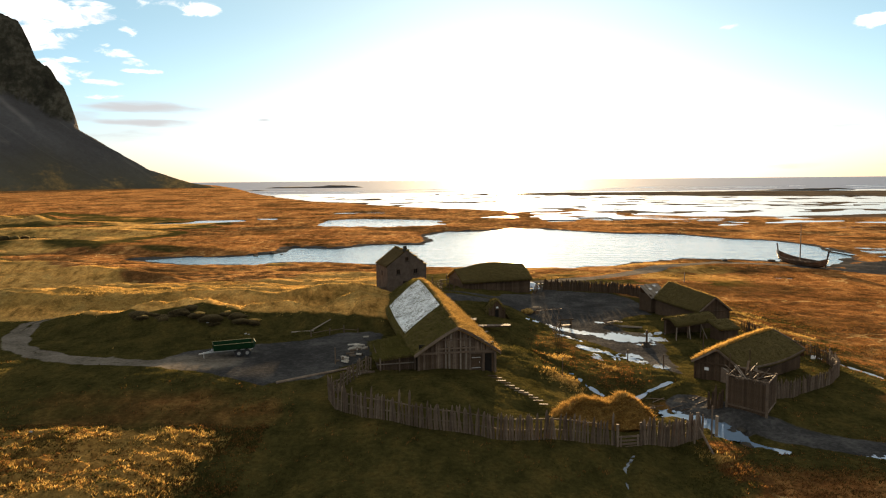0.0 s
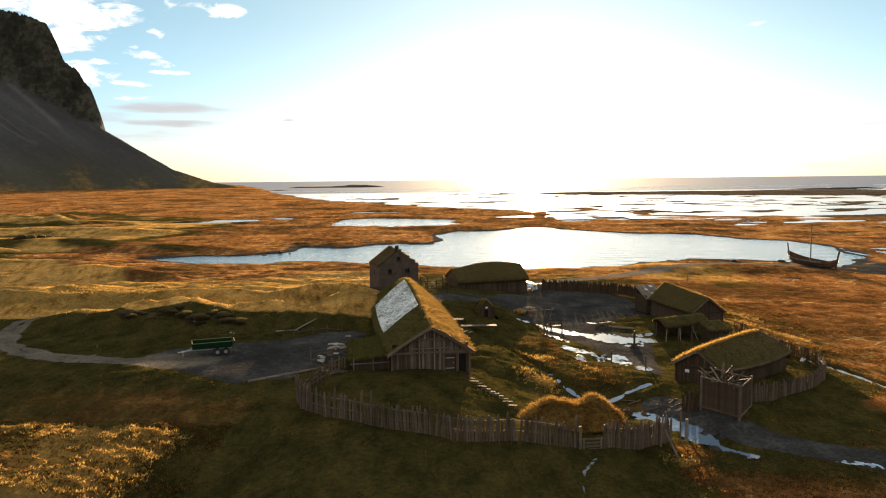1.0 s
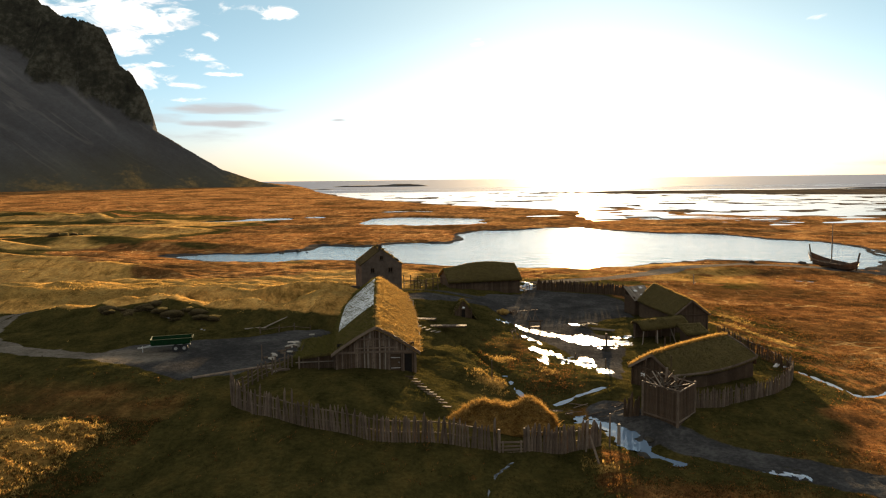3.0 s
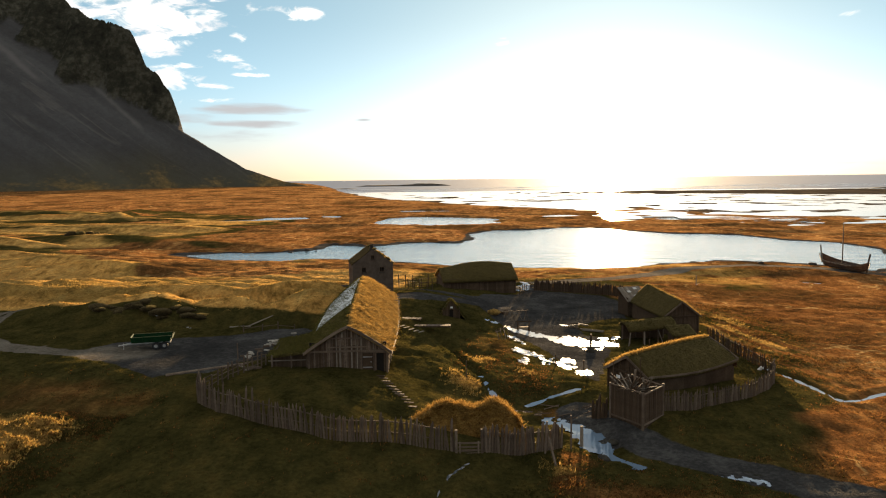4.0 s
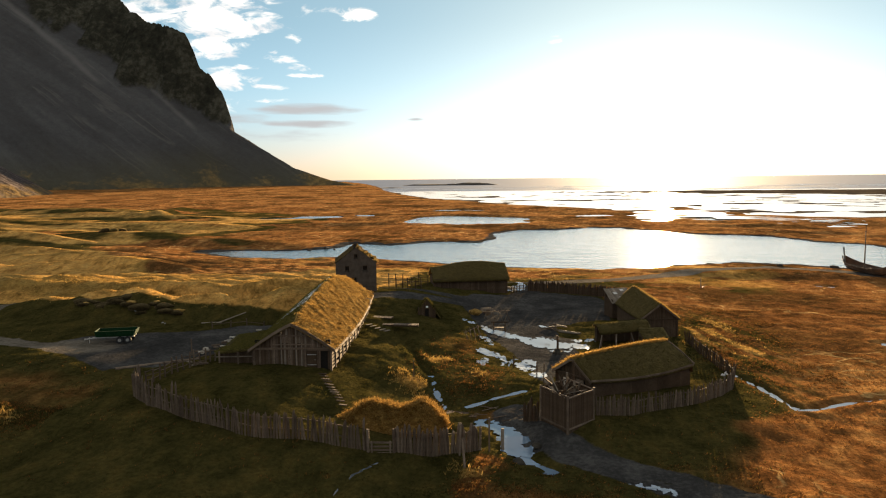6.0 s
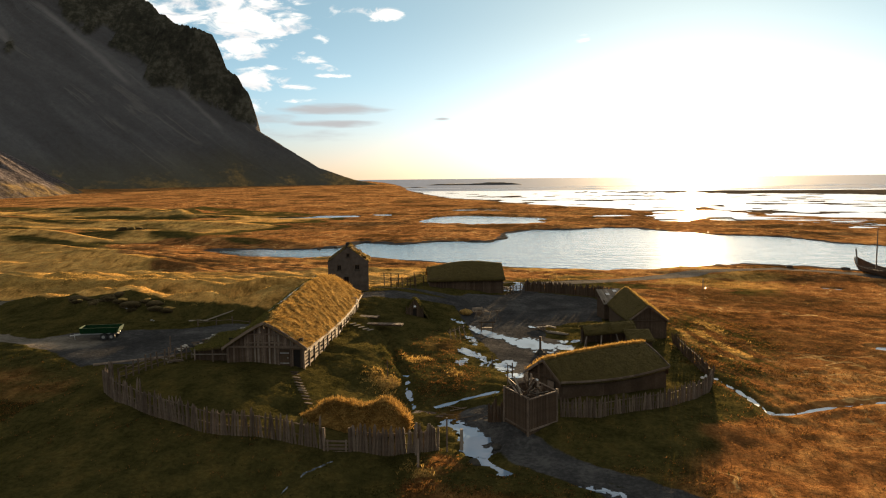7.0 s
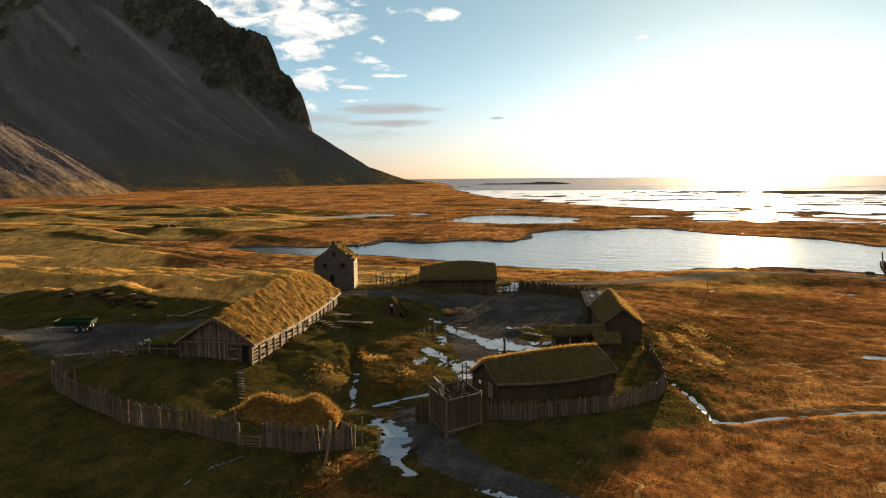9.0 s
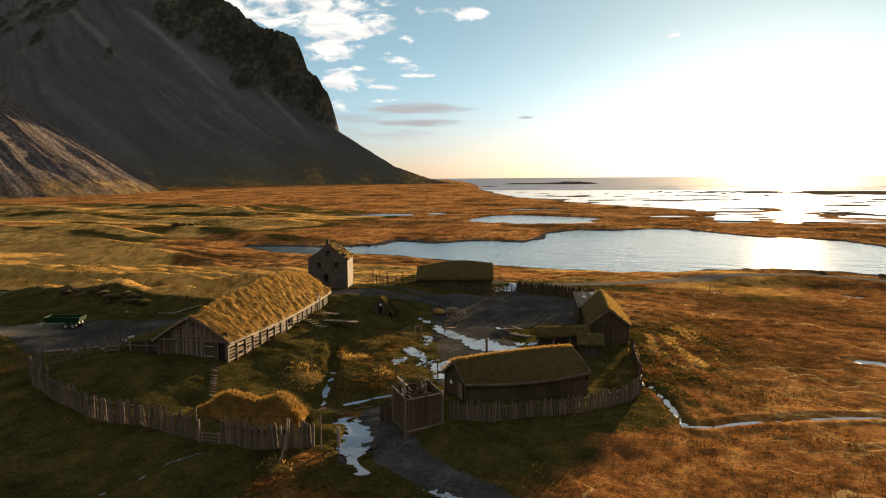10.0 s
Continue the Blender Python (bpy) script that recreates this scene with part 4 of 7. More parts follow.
def mountain_height(x, y):
    top = np.interp(x, RIDGE_X, RIDGE_Z)
    jag = (26 * fbm(x * 0.03, y * 0.03, 5, 3) + 16 * fbm(x * 0.1, y * 0.1, 3, 4)) * sstep(100, 220, top)
    foot = np.interp(x, [-2600, -1303, -1203, -1003, -880, -740, -694, -610, -529, -476, -420], [880, 910, 948, 1030, 1118, 1232, 1300, 1377, 1420, 1436, 1450])
    rib = fbm(x * 0.018 + 3 * vnoise(x * 0.004, y * 0.004, 8), y * 0.004, 4, 7)
    up = np.maximum(y - foot, 0)
    scree = -5 + 9 * sstep(0, 40, y - foot + 12) + up * (0.63 + 0.25 * sstep(-930, -1350, x)) * (0.72 + 0.28 * sstep(0, 160, up)) + 13 * rib * sstep(0, 150, y - foot) + 3 * fbm(x * 0.04, y * 0.04, 4, 9)
    crest = np.interp(x, [-1400, -1100, -1000, -900], [1560, 1520, 1495, 1450])
    # the rock wall stands on the scree and leans back to the crest
    base_z = np.interp(x, [-1700, -1339, -1209, -1155, -1095, -1027, -1000, -975, -962, -912, -846, -788, -739], [560, 461, 386, 349, 313, 268, 225, 214, 224, 211, 180, 142, 125])
    base_y = foot + (base_z + 2) / (0.63 + 0.25 * sstep(-930, -1350, x))
    steep = np.clip((top - base_z) / np.maximum(crest - base_y, 14), 0.9, 5.0)
    below = np.maximum(crest - y, 0)
    butt = 0.5 - np.abs(2 * vnoise(x * 0.022 + 0.4 * vnoise(x * 0.05, y * 0.02, 14), y * 0.008, 15) - 1)
    crag = fbm(x * 0.03, y * 0.02, 6, 13) + 0.45 * butt + 0.12 * (0.5 - np.abs(2 * vnoise(x * 0.09, y * 0.03, 18) - 1))
    ledge = 0.5 - np.abs(2 * vnoise(x * 0.012, y * 0.11, 21) - 1)
    cliff = top - below * steep + (58 * crag + 9 * ledge) * sstep(0, 30, below)
    front = np.maximum(scree, np.where(top > base_z + 4, cliff, -99.0))
    z = np.minimum(front, top + jag)
    # behind the knife-edged crest the land falls away
    edge = np.minimum(crest, foot + np.maximum(top + jag - 4, 0) / 0.63 + 12)
    z = np.minimum(z, top + jag - np.maximum(y - edge, 0) * 2.4)
    far = np.hypot(x + 992, (y - 687) * np.where(y < 687, 0.7, 1.0))
    cone = 226 * np.maximum(0, 1 - far / 345) ** 1.2 + (11 * fbm(np.arctan2(y - 687, x + 992) * 16, far * 0.004, 4, 27) + 9 * fbm(x * 0.018, y * 0.018, 5, 17)) * sstep(345, 240, far) + 2.2 * fbm(x * 0.07, y * 0.07, 4, 28) - 4.5 * sstep(300, 345, far)
    is_cliff = (top > base_z + 4) * sstep(-3, 5, cliff - scree + 10 * fbm(x * 0.03, y * 0.03, 3, 23)) * (z > cone)
    return np.maximum(z, cone), is_cliff, sstep(-8, 8, cone - z)


def build_mountain():
    X, Y = np.meshgrid(np.concatenate([np.arange(-2500, -1480, 8.0), np.arange(-1480, -415, 3.4)]), np.concatenate([np.arange(240, 900, 4.0), np.arange(900, 1640, 3.4)]))
    Z, cl, fan = mountain_height(X, Y)
    moss = sstep(110, 4, Z + 60 * fbm(X * 0.016, Y * 0.016, 4, 25)) * (1 - 0.6 * fan * sstep(15, 40, Z))
    # pale runs of fresh scree below the gullies
    chute = np.zeros(X.shape)
    for pts, w in (([(-1330, 1412), (-1176, 1395), (-1097, 1387), (-995, 1362)], 11), ([(-1560, 1445), (-1366, 1342), (-1225, 1280)], 12), ([(-992, 1450), (-867, 1399), (-790, 1376)], 9)):
        d, q = along(pts, X, Y)
        chute = np.maximum(chute, sstep(w, 0, d + 5 * fbm(X * 0.05, Y * 0.05, 3, 26)) * sstep(0, 0.4, q) * sstep(len(pts) - 1, len(pts) - 1.5, q))
    me = grid_mesh("mountain", X, Y, Z, keep=Z > -3.5, attrs={"cliff": cl, "moss": moss, "fan": fan, "chute": chute})
    me.materials.append(ROCK)
    tagged(new("backdrop_mountain", me), "steep dark mountain with grey scree slopes above the plain", "mountain", kind="structure")
    # low skerries off the shore
    for cx, cy, ln, wd, hh in ((-354, 1850, 136, 40, 11), (560, 1130, 95, 22, 6.5), (-430, 1480, 60, 30, 5)):
        X, Y = np.meshgrid(np.linspace(cx - ln, cx + ln, 70), np.linspace(cy - wd, cy + wd, 16))
        q = 1 - ((X - cx) / ln) ** 2 - ((Y - cy) / wd) ** 2
        Z = -2.5 + np.maximum(q, 0) ** 0.6 * hh * (0.75 + 0.9 * fbm(X * 0.02, Y * 0.05, 4, int(ln))) * (0.55 + 0.45 * sstep(cx - ln * 0.2, cx + ln * 0.7, X))
        me = grid_mesh("skerry", X, Y, Z)
        me.materials.append(DARK_ROCK)
        tagged(new("backdrop_skerry", me), "low dark rocky skerry lying off the shore", "island", kind="structure")


build_ground()
build_water()
build_mountain()

# ---- kit for the things ----
RNG = random.Random(21)


def thing(name, m, label, category, group=""):
    ob = new(name)
    ob.empty_display_size = 0.3
    ob.matrix_basis = m
    return tagged(ob, label, category, group)


def part_mesh(name, me, mat, parent, label="", m=None, kind=""):
    if mat and not me.materials:
        me.materials.append(mat)
    ob = new(name, me)
    ob.parent = parent
    if m is not None:
        ob.matrix_basis = m
    return tagged(ob, label, kind=kind)


def part(name, bm, mat, parent, label="", m=None, smooth=False):
    me = bpy.data.meshes.new(name)
    bmesh.ops.recalc_face_normals(bm, faces=bm.faces[:])
    bm.to_mesh(me)
    bm.free()
    if smooth:
        me.polygons.foreach_set("use_smooth", [True] * len(me.polygons))
    return part_mesh(name, me, mat, parent, label, m)


def box(bm, c, s, turn=None, taper=1.0, wob=0.0):
    """A box round c of the size s, turned by the matrix turn; its upper end may taper."""
    vs = []
    for z in (-1, 1):
        k = taper if z > 0 else 1
        for x, y in ((-1, -1), (1, -1), (1, 1), (-1, 1)):
            v = Vector((x * s[0] / 2 * k, y * s[1] / 2 * k, z * s[2] / 2)) + Vector([RNG.uniform(-wob, wob) for _ in range(3)])
            if turn:
                v = turn @ v
            vs.append(bm.verts.new(v + Vector(c)))
    for f in ((0, 3, 2, 1), (4, 5, 6, 7), (0, 1, 5, 4), (1, 2, 6, 5), (2, 3, 7, 6), (3, 0, 4, 7)):
        bm.faces.new([vs[i] for i in f])
    return vs


def beam(bm, a, b, w, h=None, wob=0.0):
    """A squared timber from a to b."""
    a, b = Vector(a), Vector(b)
    d = b - a
    turn = d.to_track_quat("Z", "Y").to_matrix()
    box(bm, (a + b) / 2, (w, h or w, d.length), turn, 1.0, wob)


def log(bm, a, b, r, sides=7, tip=1.0):
    a, b = Vector(a), Vector(b)
    q = (b - a).to_track_quat("Z", "Y").to_matrix()
    rings = []
    for c, k in ((a, 1.0), (a.lerp(b, 0.5), 0.97), (b, tip)):
        rings.append([bm.verts.new(c + q @ Vector((r * k * math.cos(2 * math.pi * i / sides), r * k * math.sin(2 * math.pi * i / sides), 0))) for i in range(sides)])
    for u, v in zip(rings, rings[1:]):
        for i in range(sides):
            bm.faces.new((u[i], u[(i + 1) % sides], v[(i + 1) % sides], v[i]))
    bm.faces.new(rings[0][::-1])
    bm.faces.new(rings[-1])


def one(fn, *args, **kw):
    bm = bmesh.new()
    fn(bm, *args, **kw)
    return bm


def tri_mesh(name, verts, tris):
    me = bpy.data.meshes.new(name)
    me.vertices.add(len(verts))
    me.vertices.foreach_set("co", verts.astype(np.float32).ravel())
    me.loops.add(tris.size)
    me.loops.foreach_set("vertex_index", tris.astype(np.int32).ravel())
    me.polygons.add(len(tris))
    me.polygons.foreach_set("loop_start", np.arange(0, tris.size, 3, dtype=np.int32))
    me.update(calc_edges=True)
    return me


def blades(name, base, lean, tall, width, rng, per=4, spread=0.14):
    """Tufts of grass: per blades at each base point, with the mean lean (N,3) of the tip for each metre of height."""
    n = len(base)
    base = np.repeat(base, per, 0) + np.concatenate([rng.normal(0, spread, (n * per, 2)), np.zeros((n * per, 1))], 1)
    lean, tall = np.repeat(lean, per, 0), np.repeat(tall, per) * rng.uniform(0.6, 1.15, n * per)
    tip = base + tall[:, None] * (np.array([0, 0, 1.0]) + lean + np.concatenate([rng.normal(0, 0.45, (n * per, 2)), np.zeros((n * per, 1))], 1))
    a = rng.uniform(0, 2 * np.pi, n * per)
    side = np.stack([np.cos(a), np.sin(a), np.zeros(n * per)], 1) * (width * rng.uniform(0.6, 1.4, n * per))[:, None]
    verts = np.stack([base - side, base + side, tip], 1).reshape(-1, 3)
    return tri_mesh(name, verts, np.arange(len(verts)).reshape(-1, 3))


def knolls(x, y, scale, seed):
    """Lumps of turf, drawn out a little across the house."""
    return fbm(x * scale * 0.8, y * scale * 1.15, 4, seed) + 0.22 * (0.45 - np.abs(2 * vnoise(x * scale * 0.9 + 0.8 * vnoise(x, y, seed + 8), y * scale * 1.7, seed + 9) - 1))


def surface(fn, nu, nv, thick, lumps=0.0, seed=1, scale=0.8):
    """A closed slab under the surface fn(u, v), u and v from 0 to 1, with lumps on its upper side."""
    U, V = np.meshgrid(np.linspace(0, 1, nu + 1), np.linspace(0, 1, nv + 1))
    X, Y, Z = fn(U, V)
    top = np.stack([X, Y, Z + (lumps * knolls(X, Y, scale, seed) if lumps else 0)], -1).reshape(-1, 3)
    low = np.stack([X, Y, Z - thick], -1).reshape(-1, 3)
    idx = np.arange((nu + 1) * (nv + 1)).reshape(nv + 1, nu + 1)
    n = idx.size
    fs = [tuple(q) for q in np.stack([idx[:-1, :-1], idx[:-1, 1:], idx[1:, 1:], idx[1:, :-1]], -1).reshape(-1, 4)]
    fs += [tuple(q[::-1] + n) for q in np.array(fs)]
    rim = list(idx[0, :-1]) + list(idx[:-1, -1]) + list(idx[-1, :0:-1]) + list(idx[:0:-1, 0])
    fs += [(a, a + n, b + n, b) for a, b in zip(rim, rim[1:] + rim[:1])]
    me = bpy.data.meshes.new("slab")
    me.from_pydata([tuple(v) for v in np.concatenate([top, low])], [], [tuple(int(i) for i in f) for f in fs])
    me.polygons.foreach_set("use_smooth", [True] * len(me.polygons))
    return me


def turf_roof(parent, fn, nu, nv, thick, tufts, mat=TURF, grass=BLADES_ROOF, seed=1, tall=0.3, name="turf_roof", lumps=0.22, droop=0.9, label="", rough=0.8):
    """Turf on a roof, and the grass that grows on it, combed down the slope."""
    ob = part_mesh(name, surface(fn, nu, nv, thick, lumps, seed, rough), mat, parent, label)
    rng = np.random.default_rng(seed)
    u, v = rng.uniform(0, 1, tufts), rng.uniform(0, 1, tufts)
    x, y, z = fn(u, v)
    e = 1e-3
    x2, y2, z2 = fn(np.clip(u + e, 0, 1), v)
    x1, y1, z1 = fn(np.clip(u - e, 0, 1), v)
    t = np.stack([x2 - x1, y2 - y1, z2 - z1], 1)
    t /= np.linalg.norm(t, axis=1)[:, None] + 1e-9
    t *= np.where(t[:, 2:3] > 0, -1, 1)
    base = np.stack([x, y, z + lumps * knolls(x, y, rough, seed) - 0.04], 1)
    clump = 0.5 + 1.3 * (fbm(x * 1.3, y * 1.3, 3, seed + 5) + 0.35)
    me = blades("grass", base, t * droop, tall * np.clip(clump, 0.3, 1.6), 0.035, rng)
    part_mesh("roof_grass", me, grass, ob, "long dry grass", kind="stuff")
    return ob


def board_wall(parent, x0, x1, y, bottom, top, mat, w=0.27, thick=0.06, gaps=(), name="board"):
    """Upright boards along x at y; gaps are stretches left open, as (x0, x1, from z, to z)."""
    x = x0
    while x < x1 - 0.05:
        bw = min(w * RNG.uniform(0.75, 1.25), x1 - x)
        mid = x + bw / 2
        lo, hi = bottom(mid) + RNG.uniform(-0.05, 0.03), top(mid) - RNG.uniform(0, 0.05)
        pieces = [(lo, hi)]
        for g0, g1, ga, gb in gaps:
            if g0 < mid < g1:
                pieces = [p for a, b in pieces for p in ((a, min(b, ga)), (max(a, gb), b)) if p[1] - p[0] > 0.08]
        for a, b in pieces:
            part(name, one(box, (0, 0, 0), (bw - 0.025, thick * RNG.uniform(0.8, 1.3), b - a), None, RNG.uniform(0.94, 1.0), 0.008), RNG.choice(mat) if isinstance(mat, list) else mat, parent,
                 m=pose(mid, y + RNG.uniform(-0.015, 0.015), (a + b) / 2, 0, RNG.uniform(-0.7, 0.7), 0))
        x += bw


def post_meshes(name, kinds, tall, r, mat, sharp=True):
    out = []
    for k in range(kinds):
        bm = bmesh.new()
        h, sides = tall * RNG.uniform(0.86, 1.12), 6
        rr = r * RNG.uniform(0.75, 1.3)
        cx, cy = RNG.uniform(-0.05, 0.05), RNG.uniform(-0.05, 0.05)
        rings = []
        for z, q, ox, oy in ((-0.4, 1.05, 0, 0), (h * 0.55, 1.0, cx, cy), (h - (0.28 if sharp else 0.02), 0.92, cx * 1.5, cy), (h, 0.25 if sharp else 0.85, cx * 1.6 + RNG.uniform(-0.03, 0.03), cy)):
            rings.append([bm.verts.new((ox + rr * q * math.cos(i * math.tau / sides), oy + rr * 0.7 * q * math.sin(i * math.tau / sides), z)) for i in range(sides)])
        for u, v in zip(rings, rings[1:]):
            for i in range(sides):
                bm.faces.new((u[i], u[(i + 1) % sides], v[(i + 1) % sides], v[i]))
        bm.faces.new(rings[-1])
        me = bpy.data.meshes.new(name)
        bm.to_mesh(me)
        bm.free()
        me.materials.append(mat)
        out.append(me)
    return out


def walk_line(pts, step):
    """Places and headings along a line of points, about step apart."""
    out, left = [], 0.0
    for (ax, ay), (bx, by) in zip(pts, pts[1:]):
        ln = math.hypot(bx - ax, by - ay)
        while left < ln:
            k = left / ln
            out.append((ax + (bx - ax) * k, ay + (by - ay) * k, math.degrees(math.atan2(by - ay, bx - ax))))
            left += step * RNG.uniform(0.85, 1.2)
        left -= ln
    return out


def palisade(pts, step, tall, r, mat, label, rail=True, lean=3.0, name="palisade_fence", rail_h=(0.35, 0.75), skip=0.0, kinds=7, tall_odd=0.0):
    """Close-set stakes along a line on the ground, with rails behind them."""
    zc = at_height(*pts[0])
    fence = thing(name, pose(pts[0][0], pts[0][1], zc), label, "fence")
    stakes = post_meshes("stake", kinds, tall, r, mat)
    places = walk_line(pts, step)
    zz = height(np.array([p[0] for p in places]), np.array([p[1] for p in places]))
    for (x, y, a), z in zip(places, zz):
        if RNG.random() < skip:
            continue
        k = RNG.uniform(0.85, 1.1) * (1.35 if RNG.random() < tall_odd else 1)
        m = pose(x - pts[0][0], y - pts[0][1], z - zc, RNG.gauss(0, lean), RNG.gauss(0, lean), a + RNG.uniform(-15, 15)) @ Matrix.Diagonal((1, 1, k, 1))
        part_mesh("stake", RNG.choice(stakes), None, fence, m=m)
    if rail:
        for i in range(0, len(places) - 8, 8):
            j = min(i + 9, len(places) - 1)
            for h in rail_h:
                bm = bmesh.new()
                a, b = places[i], places[j]
                log(bm, (a[0] - pts[0][0], a[1] - pts[0][1] + 0.16, zz[i] - zc + tall * h), (b[0] - pts[0][0], b[1] - pts[0][1] + 0.16, zz[j] - zc + tall * h), 0.05, 6)
                part("rail", bm, mat, fence)
    return fence


def stone_mesh(r, seed, flat=0.6):
    bm = bmesh.new()
    bmesh.ops.create_icosphere(bm, subdivisions=2, radius=r)
    for v in bm.verts:
        k = 1 + 0.45 * noise.noise(v.co * (1.4 / r) + Vector((seed * 3.7, seed, 0)))
        v.co = Vector((v.co.x * k * 1.2, v.co.y * k, v.co.z * k * flat))
    return bm

# ---- the longhouse ----
def longhouse():
    z0 = 3.5
    h = thing("longhouse", pose(2.15, 75.15, z0, 0, 0, 11.0), "weathered timber longhouse with a shaggy golden turf roof", "house")
    L = 34.0
    ridge = lambda v: 5.0 + 1.6 * np.sin(np.pi / 2 * np.minimum(1.0, v / 0.72)) - 1.3 * sstep(0.72, 1.02, v)
    eave = lambda v: 2.15 - 0.25 * np.sin(np.pi * v) + 0.15 * v
    half = lambda v: 4.75 + 0.55 * np.sin(np.pi * v)

    def slope(side):
        def fn(u, v):
            x = side * u * half(v)
            z = eave(v) + (ridge(v) - eave(v)) * (1 - u ** 1.18)
            return x, -0.55 + v * (L + 1.1), z
        return fn
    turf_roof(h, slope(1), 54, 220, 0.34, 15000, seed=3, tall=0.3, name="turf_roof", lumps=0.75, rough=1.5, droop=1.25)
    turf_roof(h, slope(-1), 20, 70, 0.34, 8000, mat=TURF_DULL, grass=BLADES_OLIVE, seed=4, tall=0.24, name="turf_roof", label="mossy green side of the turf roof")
    # pale boarding where the turf is off
    def pale(u, v):
        uu, vv = 0.06 + u * 0.83, 0.265 + v * 0.50
        x, y, z = slope(-1)(uu, vv)
        return x, y, z + 0.09
    me = surface(pale, 24, 40, 0.05, 0.12, 9, 1.6)
    sheet = part_mesh("roof_sheet", me, SHEET, h, "whitish worn boarding laid over the roof")
    for k in range(15):
        bm = bmesh.new()
        a = 0.05 + 0.9 * k / 14
        p = [pale(np.array(u), np.array(a + RNG.uniform(-0.006, 0.006))) for u in (0.01, 0.35, 0.7, 0.99)]
        for q, r in zip(p, p[1:]):
            beam(bm, (float(q[0]), float(q[1]), float(q[2]) + 0.04), (float(r[0]), float(r[1]), float(r[2]) + 0.04), 0.07, 0.05)
        part("batten", bm, SHEET, sheet)
    # front gable: boards, frame, door and doorway
    top = lambda x: 2.05 + 2.8 * (1 - min(1, abs(x) / 4.6) ** 1.18)
    low = lambda x: -0.25
    gaps = ((1.55, 2.7, -1, 1.85), (3.12, 3.98, -1, 1.95), (-1.15, -0.45, 2.75, 3.45), (0.5, 1.2, 2.75, 3.45))
    board_wall(h, -4.25, 4.25, 0.0, low, top, [WOOD, WOOD, WOOD_PALE, WOOD_DARK], 0.21, 0.06, gaps)
    # black sheet: the shade seen through gaps and doorway is its colour
    part("inside_shade", one(box, (0, 0.16, 1.4), (8.4, 0.08, 3.4)), BLACK, h, "black sheet painting the shade inside, behind the boards")
    for a, b, w in (((-4.4, -0.1, 2.15), (4.4, -0.1, 2.15), 0.2), ((-4.3, -0.08, -0.3), (-4.3, -0.08, 2.2), 0.22), ((4.3, -0.08, -0.3), (4.3, -0.08, 2.2), 0.22),
                    ((-2.3, -0.08, 2.2), (-2.3, -0.08, 3.2), 0.16), ((2.3, -0.08, 2.2), (2.3, -0.08, 3.2), 0.16), ((1.45, -0.08, -0.3), (1.45, -0.08, 2.1), 0.17),
                    ((2.85, -0.08, -0.3), (2.85, -0.08, 2.1), 0.2), ((1.4, -0.09, 1.95), (4.2, -0.09, 1.95), 0.14), ((-2.4, -0.09, 2.6), (2.4, -0.09, 2.6), 0.12), ((-1.9, -0.09, 3.6), (1.9, -0.09, 3.6), 0.12)):
        part("timber", one(beam, a, b, w), WOOD, h)
    for side in (-1, 1):
        bm = bmesh.new()
        rings = []
        for k in range(9):
            u = k / 8
            x, z = side * u * 4.82, 2.02 + 2.92 * (1 - u ** 1.18)
            rings.append([bm.verts.new((x, -0.62 + dy, z + dz)) for dy, dz in ((-0.05, -0.17), (0.05, -0.17), (0.05, 0.17), (-0.05, 0.17))])
        for ra, rb in zip(rings, rings[1:]):
            for j in range(4):
                bm.faces.new((ra[j], ra[(j + 1) % 4], rb[(j + 1) % 4], rb[j]))
        bm.faces.new(rings[0])
        bm.faces.new(rings[-1][::-1])
        part("verge_board", bm, WOOD, h, "grey board along the gable edge")
    door = part("door", one(box, (2.13, -0.05, 0.85), (1.1, 0.07, 1.95)), WOOD_DARK, h, "closed dark plank door")
    for zz in (0.3, 1.45):
        part("hinge_strap", one(box, (2.13, -0.1, zz), (1.0, 0.03, 0.08)), STEEL, door)
    part("door_ring", one(box, (2.5, -0.11, 0.9), (0.07, 0.05, 0.12)), STEEL, door)
    for x in (-0.8, 0.85):
        sh = part("window_shutter", one(box, (x, -0.02, 3.1), (0.66, 0.05, 0.66)), WOOD, h, "small closed shutter")
        part("mullion", one(box, (x, -0.06, 3.1), (0.07, 0.05, 0.7)), WOOD_PALE, sh)
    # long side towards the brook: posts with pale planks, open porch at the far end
    # the same painted shade along the plank side
    part("inside_shade_long", one(beam, (3.9, 0.3, 0.8), (4.35, L - 0.4, 0.8), 0.06, 2.2), BLACK, h, "black sheet painting the shade inside, behind the planks")
    n = 17
    for k in range(n + 1):
        v = k / n
        x, y = float(half(v)) - 0.5, v * (L - 0.2) + 0.1
        top_z = float(eave(v)) - 0.3
        gz = at_height(*(h.matrix_basis @ Vector((x, y, 0))).xy) - z0
        part("side_post", one(beam, (x + 0.06, y, min(-0.3, gz - 0.3)), (x + 0.06, y, top_z + 0.2), 0.13), WOOD, h)
        if k < n:
            v2 = (k + 1) / n
            x2, y2 = float(half(v2)) - 0.5, v2 * (L - 0.2) + 0.1
            if k in (8, 11, 12, 13, 14, 15):
                # black panel paints the shade inside the open bay
                part("side_panel", one(beam, (x - 0.35, y, 0.6), (x2 - 0.35, y2, 0.6), 0.06, 2.1), BLACK, h, "black panel painting the shade in an open porch bay")
                part("side_plank", one(beam, (x, y, 0.05), (x2, y2, 0.05), 0.06, 0.3), WOOD_PALE, h)
                continue
            z = -0.35
            while z < top_z - 0.15:
                ph = RNG.uniform(0.22, 0.34)
